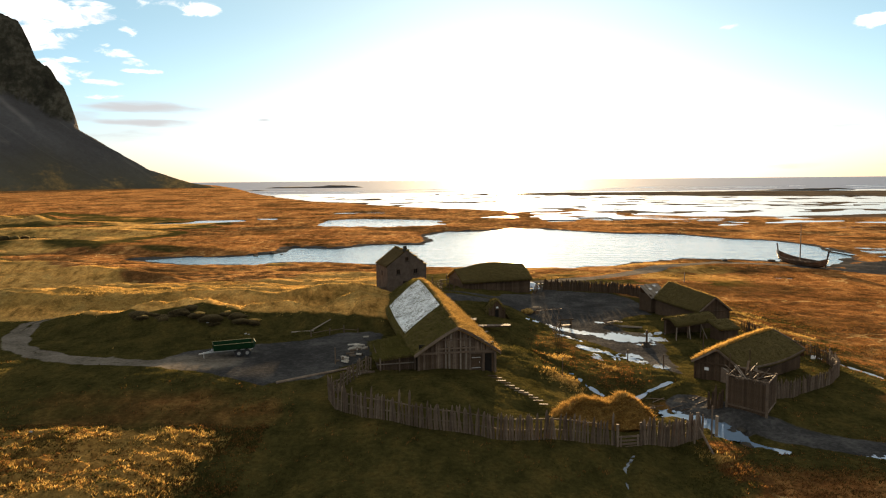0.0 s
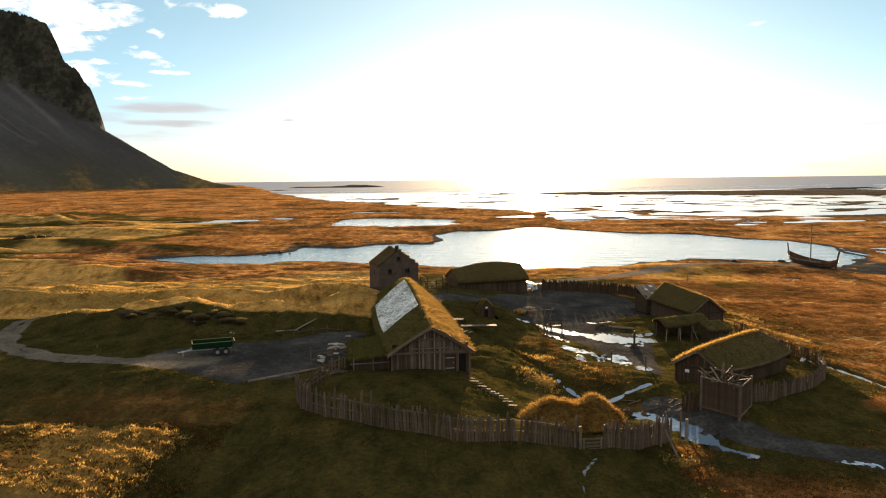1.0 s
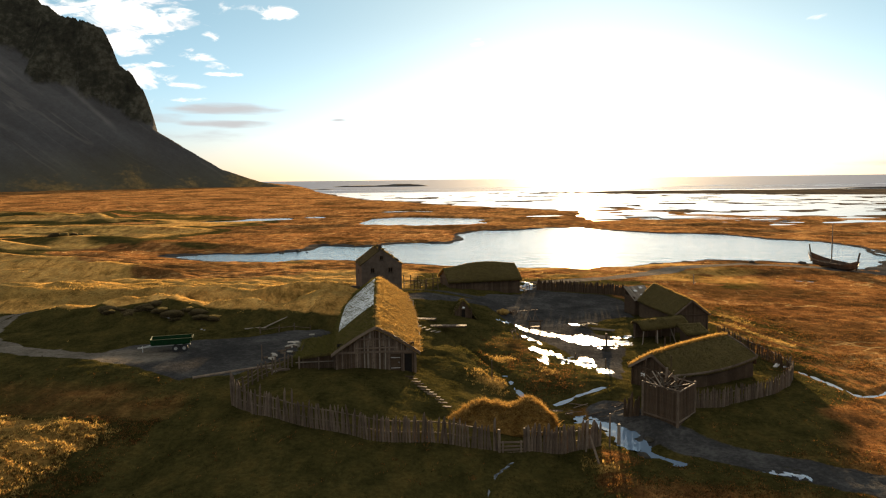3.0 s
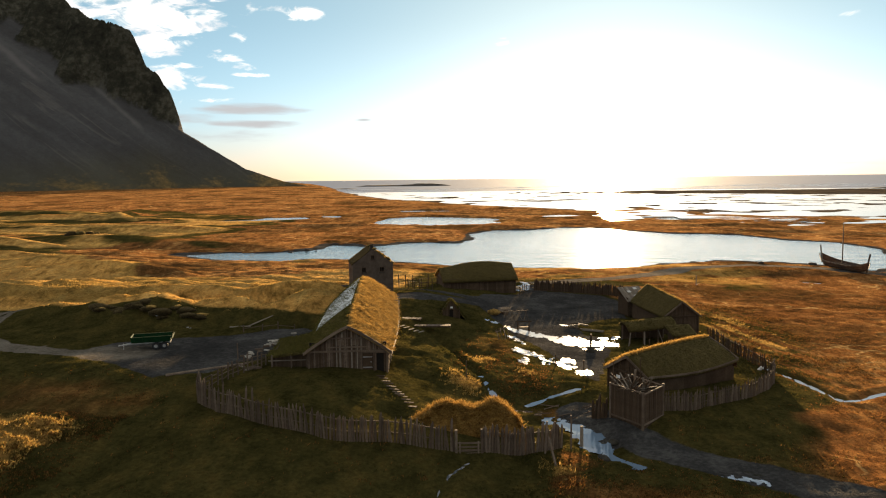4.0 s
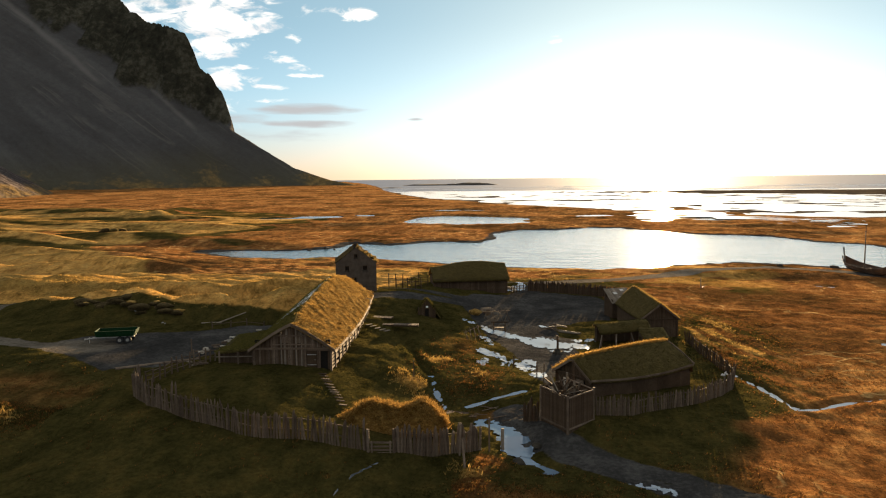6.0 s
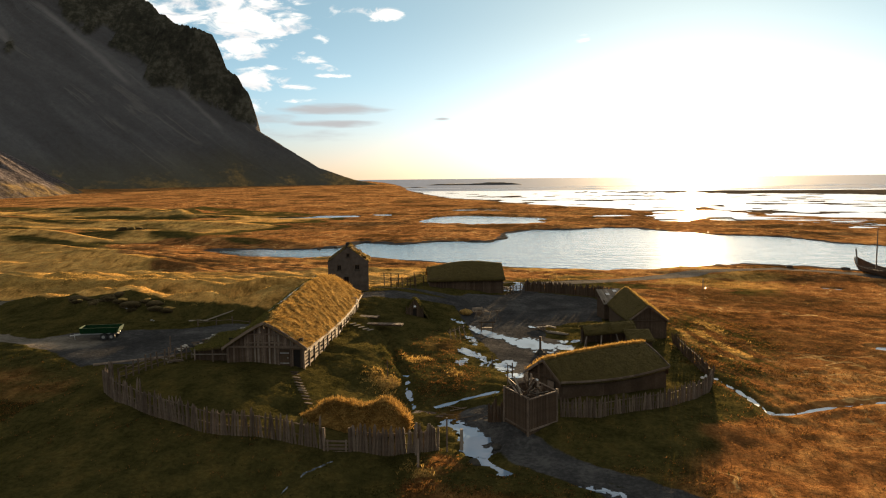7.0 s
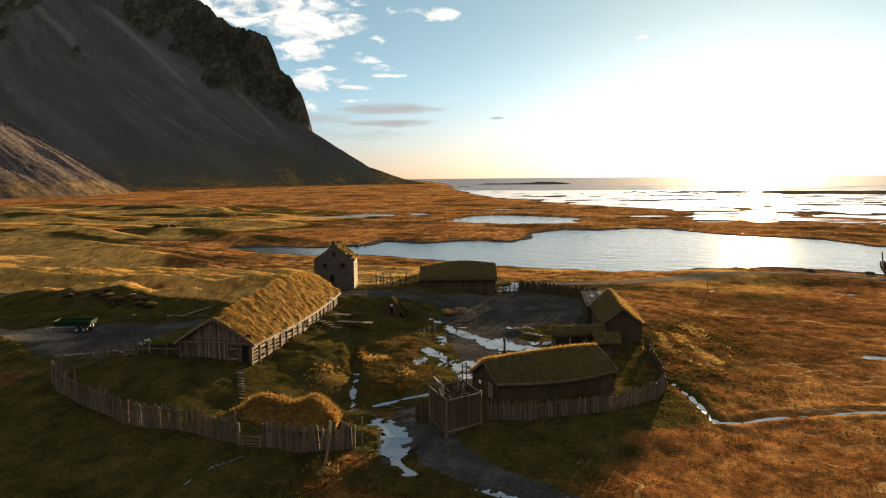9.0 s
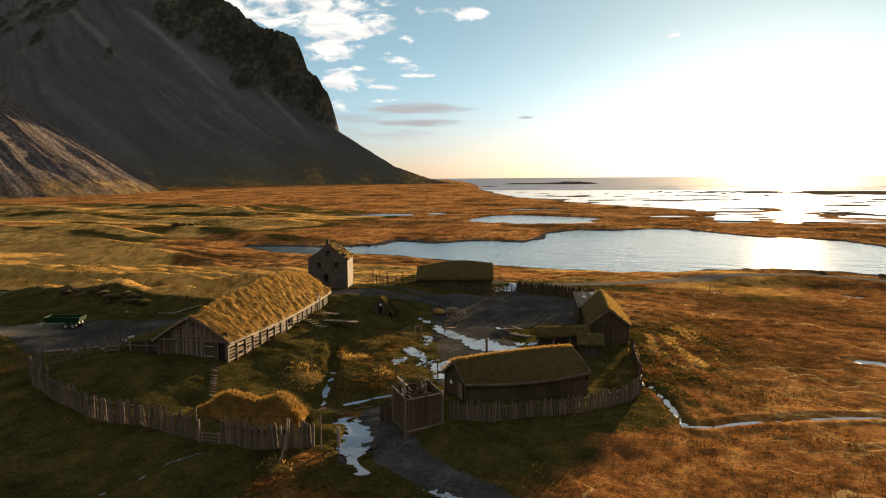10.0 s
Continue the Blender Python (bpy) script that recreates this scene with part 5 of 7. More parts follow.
                part("side_plank", one(beam, (x, y, z + ph / 2), (x2, y2, z + ph / 2 + RNG.uniform(-0.03, 0.03)), 0.05, ph - 0.03), WOOD_PALE if RNG.random() < 0.55 else WOOD, h)
                z += ph * RNG.choice((1.0, 1.35, 1.6, 1.9))
    for k in range(20):
        v, v2 = k / 20, (k + 1) / 20
        part("eave_board", one(beam, (float(half(v)) + 0.05, -0.55 + v * 35.1, float(eave(v)) - 0.18), (float(half(v2)) + 0.05, -0.55 + v2 * 35.1, float(eave(v2)) - 0.18), 0.07, 0.3), WOOD_PALE, h)
    # a gablet over the porch
    bm = bmesh.new()
    xg, yg, zg = float(half(0.8)) + 0.15, 27.6, float(eave(0.8))
    for s in (-1, 1):
        beam(bm, (xg, yg + s * 1.0, zg - 0.1), (xg, yg, zg + 0.65), 0.1, 0.16)
        beam(bm, (xg - 1.2, yg, zg + 0.72), (xg + 0.1, yg, zg + 0.68), 0.12)
    part("porch_gablet", bm, WOOD_PALE, h)
    # blind walls
    part("side_wall", one(beam, (-4.2, 0.1, 0.7), (-4.2, L - 0.3, 0.7), 0.12, 2.6), WOOD_DARK, h)
    bm = bmesh.new()
    vs = [bm.verts.new((x, y, z)) for y in (L - 0.2, L - 0.05) for x, z in ((-4.3, -0.4), (4.3, -0.4), (4.3, 2.0), (0, 4.7), (-4.3, 2.0))]
    for f in ((4, 3, 2, 1, 0), (5, 6, 7, 8, 9)):
        bm.faces.new([vs[i] for i in f])
    for i in range(5):
        bm.faces.new((vs[i], vs[(i + 1) % 5], vs[(i + 1) % 5 + 5], vs[i + 5]))
    part("back_wall", bm, WOOD_DARK, h)

    # the lean-to
    def lean(u, v):
        return -4.0 - u * 4.9, 0.1 + v * 9.5 + 0.7 * u * (1 - v), 2.28 - 0.72 * u - 0.12 * np.sin(np.pi * v)
    turf_roof(h, lean, 14, 22, 0.3, 2400, mat=TURF_DULL, grass=BLADES_OLIVE, seed=6, tall=0.22, name="lean_to_roof", label="green turf roof of the low lean-to")
    board_wall(h, -8.5, -4.35, 0.85, lambda x: 0.3, lambda x: 1.95 + 0.14 * (x + 4), WOOD_DARK, 0.2, 0.05)
    part("lean_to_wall", one(beam, (-8.55, 0.9, 0.9), (-8.55, 9.3, 0.9), 0.1, 1.4), WOOD_DARK, h)
    for x in (-8.4, -6.3, -4.6):
        part("timber", one(beam, (x, 0.5, 0.2), (x, 0.5, 1.75), 0.14), WOOD, h)
    part("timber", one(beam, (-8.8, 0.5, 1.1), (-4.5, 0.5, 1.15), 0.1), WOOD_PALE, h)


longhouse()


# ---- the tall stone house ----
def tower_house():
    z0 = 3.6
    h = thing("stone_house", pose(-5.9, 119.6, z0, 0, 0, 21.0), "tall grey rendered house with a ruined turf roof", "house")
    w, d, e, a = 3.5, 6.9, 6.0, 8.6
    holes = [(-1.55, 5.05, 0.72, 0.85), (1.55, 5.05, 0.8, 0.85), (0.0, 7.2, 0.6, 0.7), (-0.35, 2.75, 0.85, 1.35)]
    # front wall cut round its openings: strips between the hole edges
    zs = sorted({-0.8, e} | {z - hh / 2 for _, z, _, hh in holes[:2] + holes[3:]} | {z + hh / 2 for _, z, _, hh in holes[:2] + holes[3:]})
    bm = bmesh.new()
    for z1, z2 in zip(zs, zs[1:]):
        cuts = sorted([(x - ww / 2, x + ww / 2) for x, z, ww, hh in holes if z - hh / 2 <= z1 + 1e-6 and z + hh / 2 >= z2 - 1e-6])
        x = -w
        for c0, c1 in cuts + [(w, w)]:
            if c0 - x > 0.01:
                box(bm, ((x + c0) / 2, 0.2, (z1 + z2) / 2), (c0 - x, 0.4, z2 - z1))
            x = c1
    part("front_wall", bm, PLASTER, h)
    bm = bmesh.new()
    _, gz, gw, gh = holes[2]
    t = lambda z: w * (a - z) / (a - e)
    for z1, z2, cut in ((e, gz - gh / 2, 0), (gz - gh / 2, gz + gh / 2, gw / 2), (gz + gh / 2, a, 0)):
        for s in ((-1, 1) if cut else (0,)):
            q = [(-t(z1), z1), (t(z1), z1), (max(0.02, t(z2)), z2), (-max(0.02, t(z2)), z2)] if not s else [(s * t(z1), z1), (s * cut, z1), (s * cut, z2), (s * t(z2), z2)]
            vs = [bm.verts.new((x, y, z)) for y in (0.0, 0.4) for x, z in q]
            bm.faces.new(vs[3::-1])
            bm.faces.new(vs[4:])
            for i in range(4):
                bm.faces.new((vs[i], vs[(i + 1) % 4], vs[(i + 1) % 4 + 4], vs[i + 4]))
    part("gable_wall", bm, PLASTER, h)
    for x, z, ww, hh in holes:
        # black pane in place of the unlit room behind
        win = part("window", one(box, (x, 0.3, z), (ww, 0.05, hh)), BLACK, h, "window opening with its unlit inside painted black")
        bm = bmesh.new()
        for s in (-1, 1):
            box(bm, (x + s * (ww / 2 - 0.03), 0.1, z), (0.07, 0.12, hh))
            box(bm, (x, 0.1, z + s * (hh / 2 - 0.03)), (ww - 0.14, 0.1, 0.07))
        box(bm, (x, 0.12, z), (0.06, 0.08, hh - 0.14))
        part("window_frame", bm, WOOD_DARK, win)
        part("window_sill", one(box, (x, -0.05, z - hh / 2 - 0.05), (ww + 0.2, 0.22, 0.1)), STONE, win)
    for s in (-1, 1):
        part("side_wall", one(box, (s * (w - 0.2), d / 2 + 0.2, (e - 0.8) / 2), (0.4, d - 0.4, e + 0.8)), PLASTER, h)
        sw = part("window", one(box, (s * (w + 0.003), d * 0.5, 4.6), (0.04, 0.7, 0.8)), BLACK, h, "window opening with its unlit inside painted black")
        part("window_frame", one(box, (s * (w + 0.02), d * 0.5, 4.6), (0.05, 0.07, 0.8)), WOOD_DARK, sw)
    part("back_wall", one(box, (0, d + 0.2, (e - 0.8) / 2), (2 * w, 0.4, e + 0.8)), PLASTER, h)

    def roof(side):
        def fn(u, v):
            return side * u * (w + 0.1), 0.12 + v * (d + 0.35), a + 0.1 - (a - e + 0.1) * u - 0.25 * np.sin(np.pi * v) * (1 - u)
        return fn
    turf_roof(h, roof(-1), 10, 10, 0.16, 160, mat=PEAT, grass=BLADES_GREEN, seed=12, tall=0.15, lumps=0.15, label="thin dark turf left on the roof")
    turf_roof(h, roof(1), 20, 16, 0.2, 420, mat=TURF_DULL, grass=BLADES, seed=13, tall=0.3, lumps=1.1, rough=1.4, label="slumped broken turf on the roof")
    # split sods and laths on the ruined slope
    for k in range(34):
        v, u = RNG.random(), RNG.uniform(0.02, 1.0)
        x, y, z = (float(q) for q in roof(1)(np.array(u), np.array(v)))
        part("turf_sod", stone_mesh(RNG.uniform(0.18, 0.42), k, 0.5), RNG.choice((TURF, TURF_DULL, PEAT)), h, m=pose(x, y, z + 0.16, RNG.uniform(-20, 20), 30, RNG.uniform(0, 90)), smooth=False)
    for k in range(9):
        v, u = RNG.random(), RNG.uniform(0.0, 0.6)
        x, y, z = (float(q) for q in roof(1)(np.array(u), np.array(v)))
        part("roof_lath", one(beam, (0, 0, 0), (RNG.uniform(0.7, 1.5), RNG.uniform(-0.5, 0.5), RNG.uniform(-0.7, 0.05)), 0.09, 0.05), RNG.choice((WOOD, WOOD_PALE)), h, m=pose(x, y, z + 0.22))
    ch = part("chimney", one(box, (-0.1, 0.75, a + 0.25), (0.55, 0.6, 0.9), None, 0.8, 0.07), STONE, h, "stub of a stone chimney")
    part("chimney_cap", one(box, (-0.05, 0.75, a + 0.72), (0.5, 0.5, 0.16), None, 0.7, 0.08), STONE, ch)
    # low outhouse wall at its left foot
    part("low_wall", one(box, (-4.6, 0.8, 1.1), (2.0, 0.5, 2.8), None, 0.9, 0.06), PLASTER, h)


tower_house()


# ---- the barn ----
def barn():
    z0 = 1.35
    h = thing("barn", pose(10.9, 139.2, z0, 0, 0, 19.0), "broad low barn with a dull turf roof and plank walls", "barn")
    w, d = 7.2, 8.5
    board_wall(h, -w, w, 0.0, lambda x: -0.4, lambda x: 3.0, WOOD_DARK, 0.3, 0.07)
    # black sheet paints the barn's dark inside
    part("inside_shade", one(box, (0, 0.15, 1.3), (2 * w - 0.2, 0.08, 3.3)), BLACK, h)
    part("door", one(box, (-1.2, -0.08, 1.1), (1.9, 0.08, 2.3)), WOOD_DARK, h, "wide plank door")
    part("wall_plate", one(beam, (-w - 0.1, -0.1, 2.95), (w + 0.1, -0.1, 2.95), 0.2), WOOD_DARK, h)
    for s in (-1, 1):
        part("side_wall", one(box, (s * w, d / 2, 1.3), (0.15, d, 3.4)), WOOD_DARK, h)
    part("back_wall", one(box, (0, d, 1.3), (2 * w, 0.15, 3.4)), WOOD_DARK, h)

    def front(u, v):
        x = -w - 0.4 + v * (2 * w + 0.8)
        hip = 1.15 * sstep(0.42, 0.0, v) + 0.55 * sstep(0.6, 1.0, v)
        top = 5.75 - 0.75 * hip * 0.8 - 0.15 * np.cos(v * 5)
        return x, -0.5 + (1 - u) * 4.8, 2.75 + (top - 2.75) * (1 - u) ** 0.85

    def back(u, v):
        x, y, z = front(u, v)
        return x, 8.6 - y + 0.0, z
    # duller turf in front than behind: the slope's shade is in the colour
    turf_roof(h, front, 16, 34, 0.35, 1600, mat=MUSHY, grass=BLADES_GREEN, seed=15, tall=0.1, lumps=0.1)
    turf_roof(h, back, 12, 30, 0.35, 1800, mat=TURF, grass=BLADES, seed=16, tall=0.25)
    for s in (-1, 1):
        bm = bmesh.new()
        vs = [bm.verts.new((s * (w - 0.03), y, z)) for y, z in ((0, 2.9), (d, 2.9), (d / 2, 4.7 if s < 0 else 5.3))]
        bm.faces.new(vs)
        r = bmesh.ops.extrude_face_region(bm, geom=bm.faces[:])
        bmesh.ops.translate(bm, vec=(-s * 0.12, 0, 0), verts=[v for v in r["geom"] if isinstance(v, bmesh.types.BMVert)])
        part("gable_wall", bm, WOOD_DARK, h)


barn()


# ---- small turf hut in the middle of the green ----
def turf_hut():
    x0, y0 = 8.9, 110.4
    z0 = at_height(x0, y0)
    h = thing("turf_hut", pose(x0, y0, z0, 0, 0, 14), "tiny hut sunk in turf with one pale window", "hut")

    def dome(u, v):
        a = np.pi * u
        r = 1.9 - 0.3 * v
        return -np.cos(a) * (r + 0.35 * (1 - np.sin(a))), -0.1 + v * 4.2, (1 - np.abs(np.cos(a)) ** 1.25) * (3.1 - 1.2 * v * v) - 0.2
    turf_roof(h, dome, 20, 14, 0.3, 1500, mat=TURF_DULL, grass=BLADES_GREEN, seed=18, tall=0.25, droop=0.5)
    board_wall(h, -1.3, 1.3, 0.0, lambda x: -0.3, lambda x: 2.75 - 1.35 * abs(x), WOOD_DARK, 0.22, 0.06, ((-0.35, 0.4, -1, 1.2),))
    # black sheet paints the shade inside the doorway
    part("doorway", one(box, (0.02, 0.12, 0.4), (0.75, 0.06, 1.7)), BLACK, h)
    part("window_pane", one(box, (0.05, -0.08, 1.55), (0.34, 0.03, 0.26)), SHEET, h, "small pale pane")
    for x in (-1.3, 1.3):
        part("timber", one(beam, (x, -0.15, -0.3), (x, -0.15, 1.5), 0.14), WOOD_DARK, h)


turf_hut()


# ---- the turf house by the outer fence, with a plank shed and a low shelter beside it ----
def east_house():
    z0 = 0.35
    h = thing("turf_house", pose(44.3, 112.6, z0, 0, 0, 14.0), "turf-roofed timber house in a corner of the fence", "house")
    L = 13.5

    def slope(side):
        def fn(u, v):
            hw = 2.95 + 0.2 * np.sin(np.pi * v)
            return side * u * hw, -0.4 + v * (L + 0.6), 2.45 + (2.25 + 0.65 * v) * (1 - u ** 1.15)
        return fn
    # slope away from the sun gets darker turf and blades, as painted shade
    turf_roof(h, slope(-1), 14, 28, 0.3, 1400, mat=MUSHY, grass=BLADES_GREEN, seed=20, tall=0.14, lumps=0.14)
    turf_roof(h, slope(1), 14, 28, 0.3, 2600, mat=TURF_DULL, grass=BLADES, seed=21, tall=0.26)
    board_wall(h, -2.6, 2.6, 0.0, lambda x: -0.5, lambda x: 2.3 + 2.2 * (1 - min(1, abs(x) / 2.9) ** 1.15), WOOD_DARK, 0.27, 0.06)
    # black sheet paints the shade behind the gable boards
    part("inside_shade", one(box, (0, 0.14, 1.2), (5.0, 0.08, 2.9)), BLACK, h)
    for a, b in (((-2.7, -0.08, -0.5), (-2.7, -0.08, 2.4)), ((2.7, -0.08, -0.5), (2.7, -0.08, 2.4)), ((-2.8, -0.1, 2.3), (2.8, -0.1, 2.3))):
        part("timber", one(beam, a, b, 0.18), WOOD_DARK, h)
    for s in (-1, 1):
        part("verge_board", one(beam, (s * 3.05, -0.45, 2.3), (0, -0.45, 4.62), 0.08, 0.24), WOOD, h)
        part("side_wall", one(beam, (s * 2.6, 0.1, 0.9), (s * 2.6, L, 0.9), 0.12, 2.9), WOOD_DARK, h)
    bm = bmesh.new()
    vs = [bm.verts.new((x, L - 0.1, z)) for x, z in ((-2.6, -0.5), (2.6, -0.5), (2.6, 2.3), (0, 5.0), (-2.6, 2.3))]
    bm.faces.new(vs)
    r = bmesh.ops.extrude_face_region(bm, geom=bm.faces[:])
    bmesh.ops.translate(bm, vec=(0, -0.12, 0), verts=[v for v in r["geom"] if isinstance(v, bmesh.types.BMVert)])
    part("back_wall", bm, WOOD_DARK, h)

    s = thing("plank_shed", pose(38.9, 127.2, 0.5, 0, 0, 24.0), "small shed with a silvery plank roof and a pale window", "shed")
    for k in range(11):
        x = -2.0 + k * 0.4
        part("roof_plank", one(beam, (x, -1.75, 2.2 + RNG.uniform(-0.03, 0.03)), (x + RNG.uniform(-0.05, 0.05), 1.9, 4.15 + RNG.uniform(-0.04, 0.04)), 0.37, 0.05), WOOD_PALE, s)
    for x, y in ((-0.6, 0.5), (0.9, 1.2), (0.1, -0.6)):
        part("roof_patch", one(box, (x, y, 3.22 + 0.534 * y + 0.06), (0.7, 0.5, 0.04), Euler((0.49, 0, 0.2)).to_matrix()), PALE_STONE, s)
    board_wall(s, -1.9, 1.9, -1.4, lambda x: -0.4, lambda x: 2.25, WOOD_DARK, 0.28, 0.06, ((-0.3, 0.3, 1.0, 1.5),))
    part("window", one(box, (0, -1.36, 1.25), (0.55, 0.04, 0.5)), SHEET, s, "small pale window")
    part("door", one(box, (1.1, -1.46, 0.75), (0.8, 0.05, 1.8)), WOOD, s)
    for x in (-1.9, 1.9):
        part("side_wall", one(box, (x, 0.2, 1.2), (0.1, 3.2, 3.2)), WOOD_DARK, s)
    part("back_wall", one(box, (0, 1.75, 1.7), (3.8, 0.1, 4.2)), WOOD_DARK, s)

    lw = thing("low_shelter", pose(38.6, 107.2, at_height(38.6, 107.2), 0, 0, 16), "low open shelter roofed with dull turf", "shelter")

    def cap(u, v):
        return -3.6 + v * 7.4, -1.7 + 3.9 * u, 1.95 + 1.25 * np.sin(np.pi * (0.1 + 0.7 * u)) - 0.2 * np.cos(3 * v)
    turf_roof(lw, cap, 12, 20, 0.32, 900, mat=MUSHY, grass=BLADES_GREEN, seed=25, tall=0.14, droop=0.5, lumps=0.15)
    for x in (-3.3, -1.2, 1.0, 3.1):
        for y in (-1.3, 1.5):
            part("post", one(log, (x, y, -0.3), (x + RNG.uniform(-0.1, 0.1), y, 2.2), 0.09), WOOD, lw)
    for a, b in (((-3.9, -2.3, -0.2), (-3.2, -1.4, 2.1)), ((-1.5, -2.4, -0.2), (-1.1, -1.4, 2.1)), ((1.4, -2.5, -0.2), (0.9, -1.4, 2.1))):
        part("prop", one(log, a, b, 0.07), WOOD_PALE, lw)
    part("back_wall", one(box, (-0.1, 1.75, 1.0), (6.6, 0.1, 2.6)), WOOD_DARK, lw)

    x0, y0 = 43.0, 104.6
    st = thing("timber_store", pose(x0, y0, at_height(x0, y0), 0, 0, 12), "small dark boarded store with a turf lid", "shed")
    board_wall(st, -1.5, 1.5, -1.0, lambda x: -0.3, lambda x: 1.75, WOOD_DARK, 0.25, 0.06)
    for x in (-1.5, 1.5):
        part("side_wall", one(box, (x, 0.2, 0.7), (0.08, 2.4, 2.1)), WOOD_DARK, st)
    part("back_wall", one(box, (0, 1.4, 0.9), (3.0, 0.08, 2.5)), WOOD_DARK, st)
    turf_roof(st, lambda u, v: (-1.8 + 3.6 * v, -1.35 + 3.4 * u, 1.85 + 0.85 * u), 8, 8, 0.25, 400, mat=MUSHY, grass=BLADES_GREEN, seed=27, tall=0.14, lumps=0.12)


east_house()


# ---- the turf house in front, its boarded pen and curved palisade ----
def front_house():
    z0 = 0.75
    h = thing("turf_longhouse", pose(32.75, 80.35, z0, 0, 0, -44.0), "low turf-roofed hall with dark plank walls behind a palisade", "house")
    L = 14.2

    def half(v, s):
        return (2.75 + (1.3 if s > 0 else 0.5) * np.sin(np.pi * 0.55 * v))

    def slope(side):
        def fn(u, v):
            top = 3.8 + 0.5 * np.sin(np.pi * 0.62 * v) - 0.3 * v
            ev = 2.0 - 0.35 * np.sin(np.pi * v) * (side > 0) + 0.1 * v
            y = -0.4 + v * (L + 0.3) - 0.5 * u * v
            return 0.95 * v + side * u * (half(v, side) + 0.25 - side * 0.0), y, ev + (top - ev) * (1 - u ** 1.25)
        return fn
    # shaded slope darkened by its turf colour, the sunward one left golden
    turf_roof(h, slope(1), 16, 34, 0.3, 2200, mat=MUSHY, grass=BLADES_GREEN, seed=31, tall=0.13, lumps=0.14, label="dull turf on the shaded side, its shade put into the colour")
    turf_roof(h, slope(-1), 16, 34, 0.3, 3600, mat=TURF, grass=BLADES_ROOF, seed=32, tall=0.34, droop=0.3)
    # ragged grass along the crest, its sunlight put into the golden blades
    rng = np.random.default_rng(33)
    v = rng.uniform(0, 1, 900)
    x, y, z = slope(-1)(np.full(900, 0.03), v)
    me = blades("grass", np.stack([x, y, z], 1), np.zeros((900, 3)), rng.uniform(0.2, 0.45, 900), 0.03, rng)
    part_mesh("ridge_grass", me, BLADES_ROOF, h, "sunlit grass along the ridge", kind="stuff")
    board_wall(h, -2.6, 2.6, 0.0, lambda x: -0.5, lambda x: 1.85 + 1.9 * (1 - min(1, abs(x) / 2.9) ** 1.25), WOOD_DARK, 0.27, 0.06, ((0.4, 1.5, -1, 1.7),))
    # black sheet paints the hall's unlit inside
    part("inside_shade", one(box, (0, 0.14, 0.9), (5.0, 0.08, 2.6)), BLACK, h)
    part("door", one(box, (0.95, -0.06, 0.6), (1.05, 0.07, 2.1)), WOOD, h, "plank door")
    part("notice", one(box, (-1.3, -0.09, 1.15), (0.5, 0.03, 0.35)), SHEET, h, "small pale board on the gable")
    for a, b in (((-2.7, -0.1, -0.5), (-2.7, -0.1, 2.0)), ((2.7, -0.1, -0.5), (2.7, -0.1, 2.0)), ((-2.8, -0.12, 1.9), (2.8, -0.12, 1.9))):
        part("timber", one(beam, a, b, 0.18), WOOD_DARK, h)
    for s in (-1, 1):
        part("verge_board", one(beam, (s * 3.0, -0.45, 1.8), (0, -0.45, 3.75), 0.09, 0.24), WOOD, h)
        for k in range(8):
            v, v2 = k / 8, (k + 1) / 8
            xa, xb = float(0.95 * v + s * (half(v, s) - 0.3)), float(0.95 * v2 + s * (half(v2, s) - 0.3))
            part("side_wall", one(beam, (xa, v * L * 0.96, 0.6), (xb, v2 * L * 0.96, 0.6), 0.12, 2.5), WOOD_DARK, h)
            q = [slope(s)(np.array(1.0), np.array(t)) for t in (v, v2)]
            part("eave_board", one(beam, [float(c) for c in q[0]], [float(c) for c in q[1]], 0.08, 0.2), WOOD, h)
    xa, xb = 0.95 - float(half(1.0, -1)), 0.95 + float(half(1.0, 1))
    part("back_wall", one(box, ((xa + xb) / 2, L - 0.6, 0.7), (xb - xa - 0.6, 0.12, 2.6)), WOOD_DARK, h)
    for s, e in ((-1, xa), (1, xb)):
        q = [slope(s)(np.array(u), np.array(1.0)) for u in (0.0, 0.5, 1.0)]
        for a, b in zip(q, q[1:]):
            part("verge_board", one(beam, [float(c) for c in a], [float(c) for c in b], 0.1, 0.3), WOOD, h)
    bm = bmesh.new()
    q = [slope(-1)(np.array(u), np.array(0.985)) for u in (1.0, 0.5, 0.0)] + [slope(1)(np.array(u), np.array(0.985)) for u in (0.5, 1.0)]
    vs = [bm.verts.new((float(c[0]), float(c[1]), float(c[2]) - 0.2)) for c in q]
    low = [bm.verts.new((float(c[0]), float(c[1]), 1.2)) for c in q]
    for i in range(4):
        bm.faces.new((vs[i], vs[i + 1], low[i + 1], low[i]))
    bmesh.ops.solidify(bm, geom=bm.faces[:], thickness=0.1)
    part("end_boarding", bm, WOOD_DARK, h)

    # boarded pen with scrap timber
    c = [(29.9, 70.3), (32.6, 67.2), (34.9, 70.4), (32.3, 73.4)]
    x0, y0 = c[1]
    zb = 1.15
    pen = thing("boarded_pen", pose(x0, y0, zb), "square pen of upright dark boards full of scrap timber", "enclosure")
    for i in range(4):
        (ax, ay), (bx, by) = c[i], c[(i + 1) % 4]
        ln, ang = math.hypot(bx - ax, by - ay), math.degrees(math.atan2(by - ay, bx - ax))
        side = part("pen_side", one(box, (ln / 2, 0.06, 1.3), (ln - 0.1, 0.05, 3.0)), WOOD_DARK, pen, m=pose(ax - x0, ay - y0, 0, 0, 0, ang))
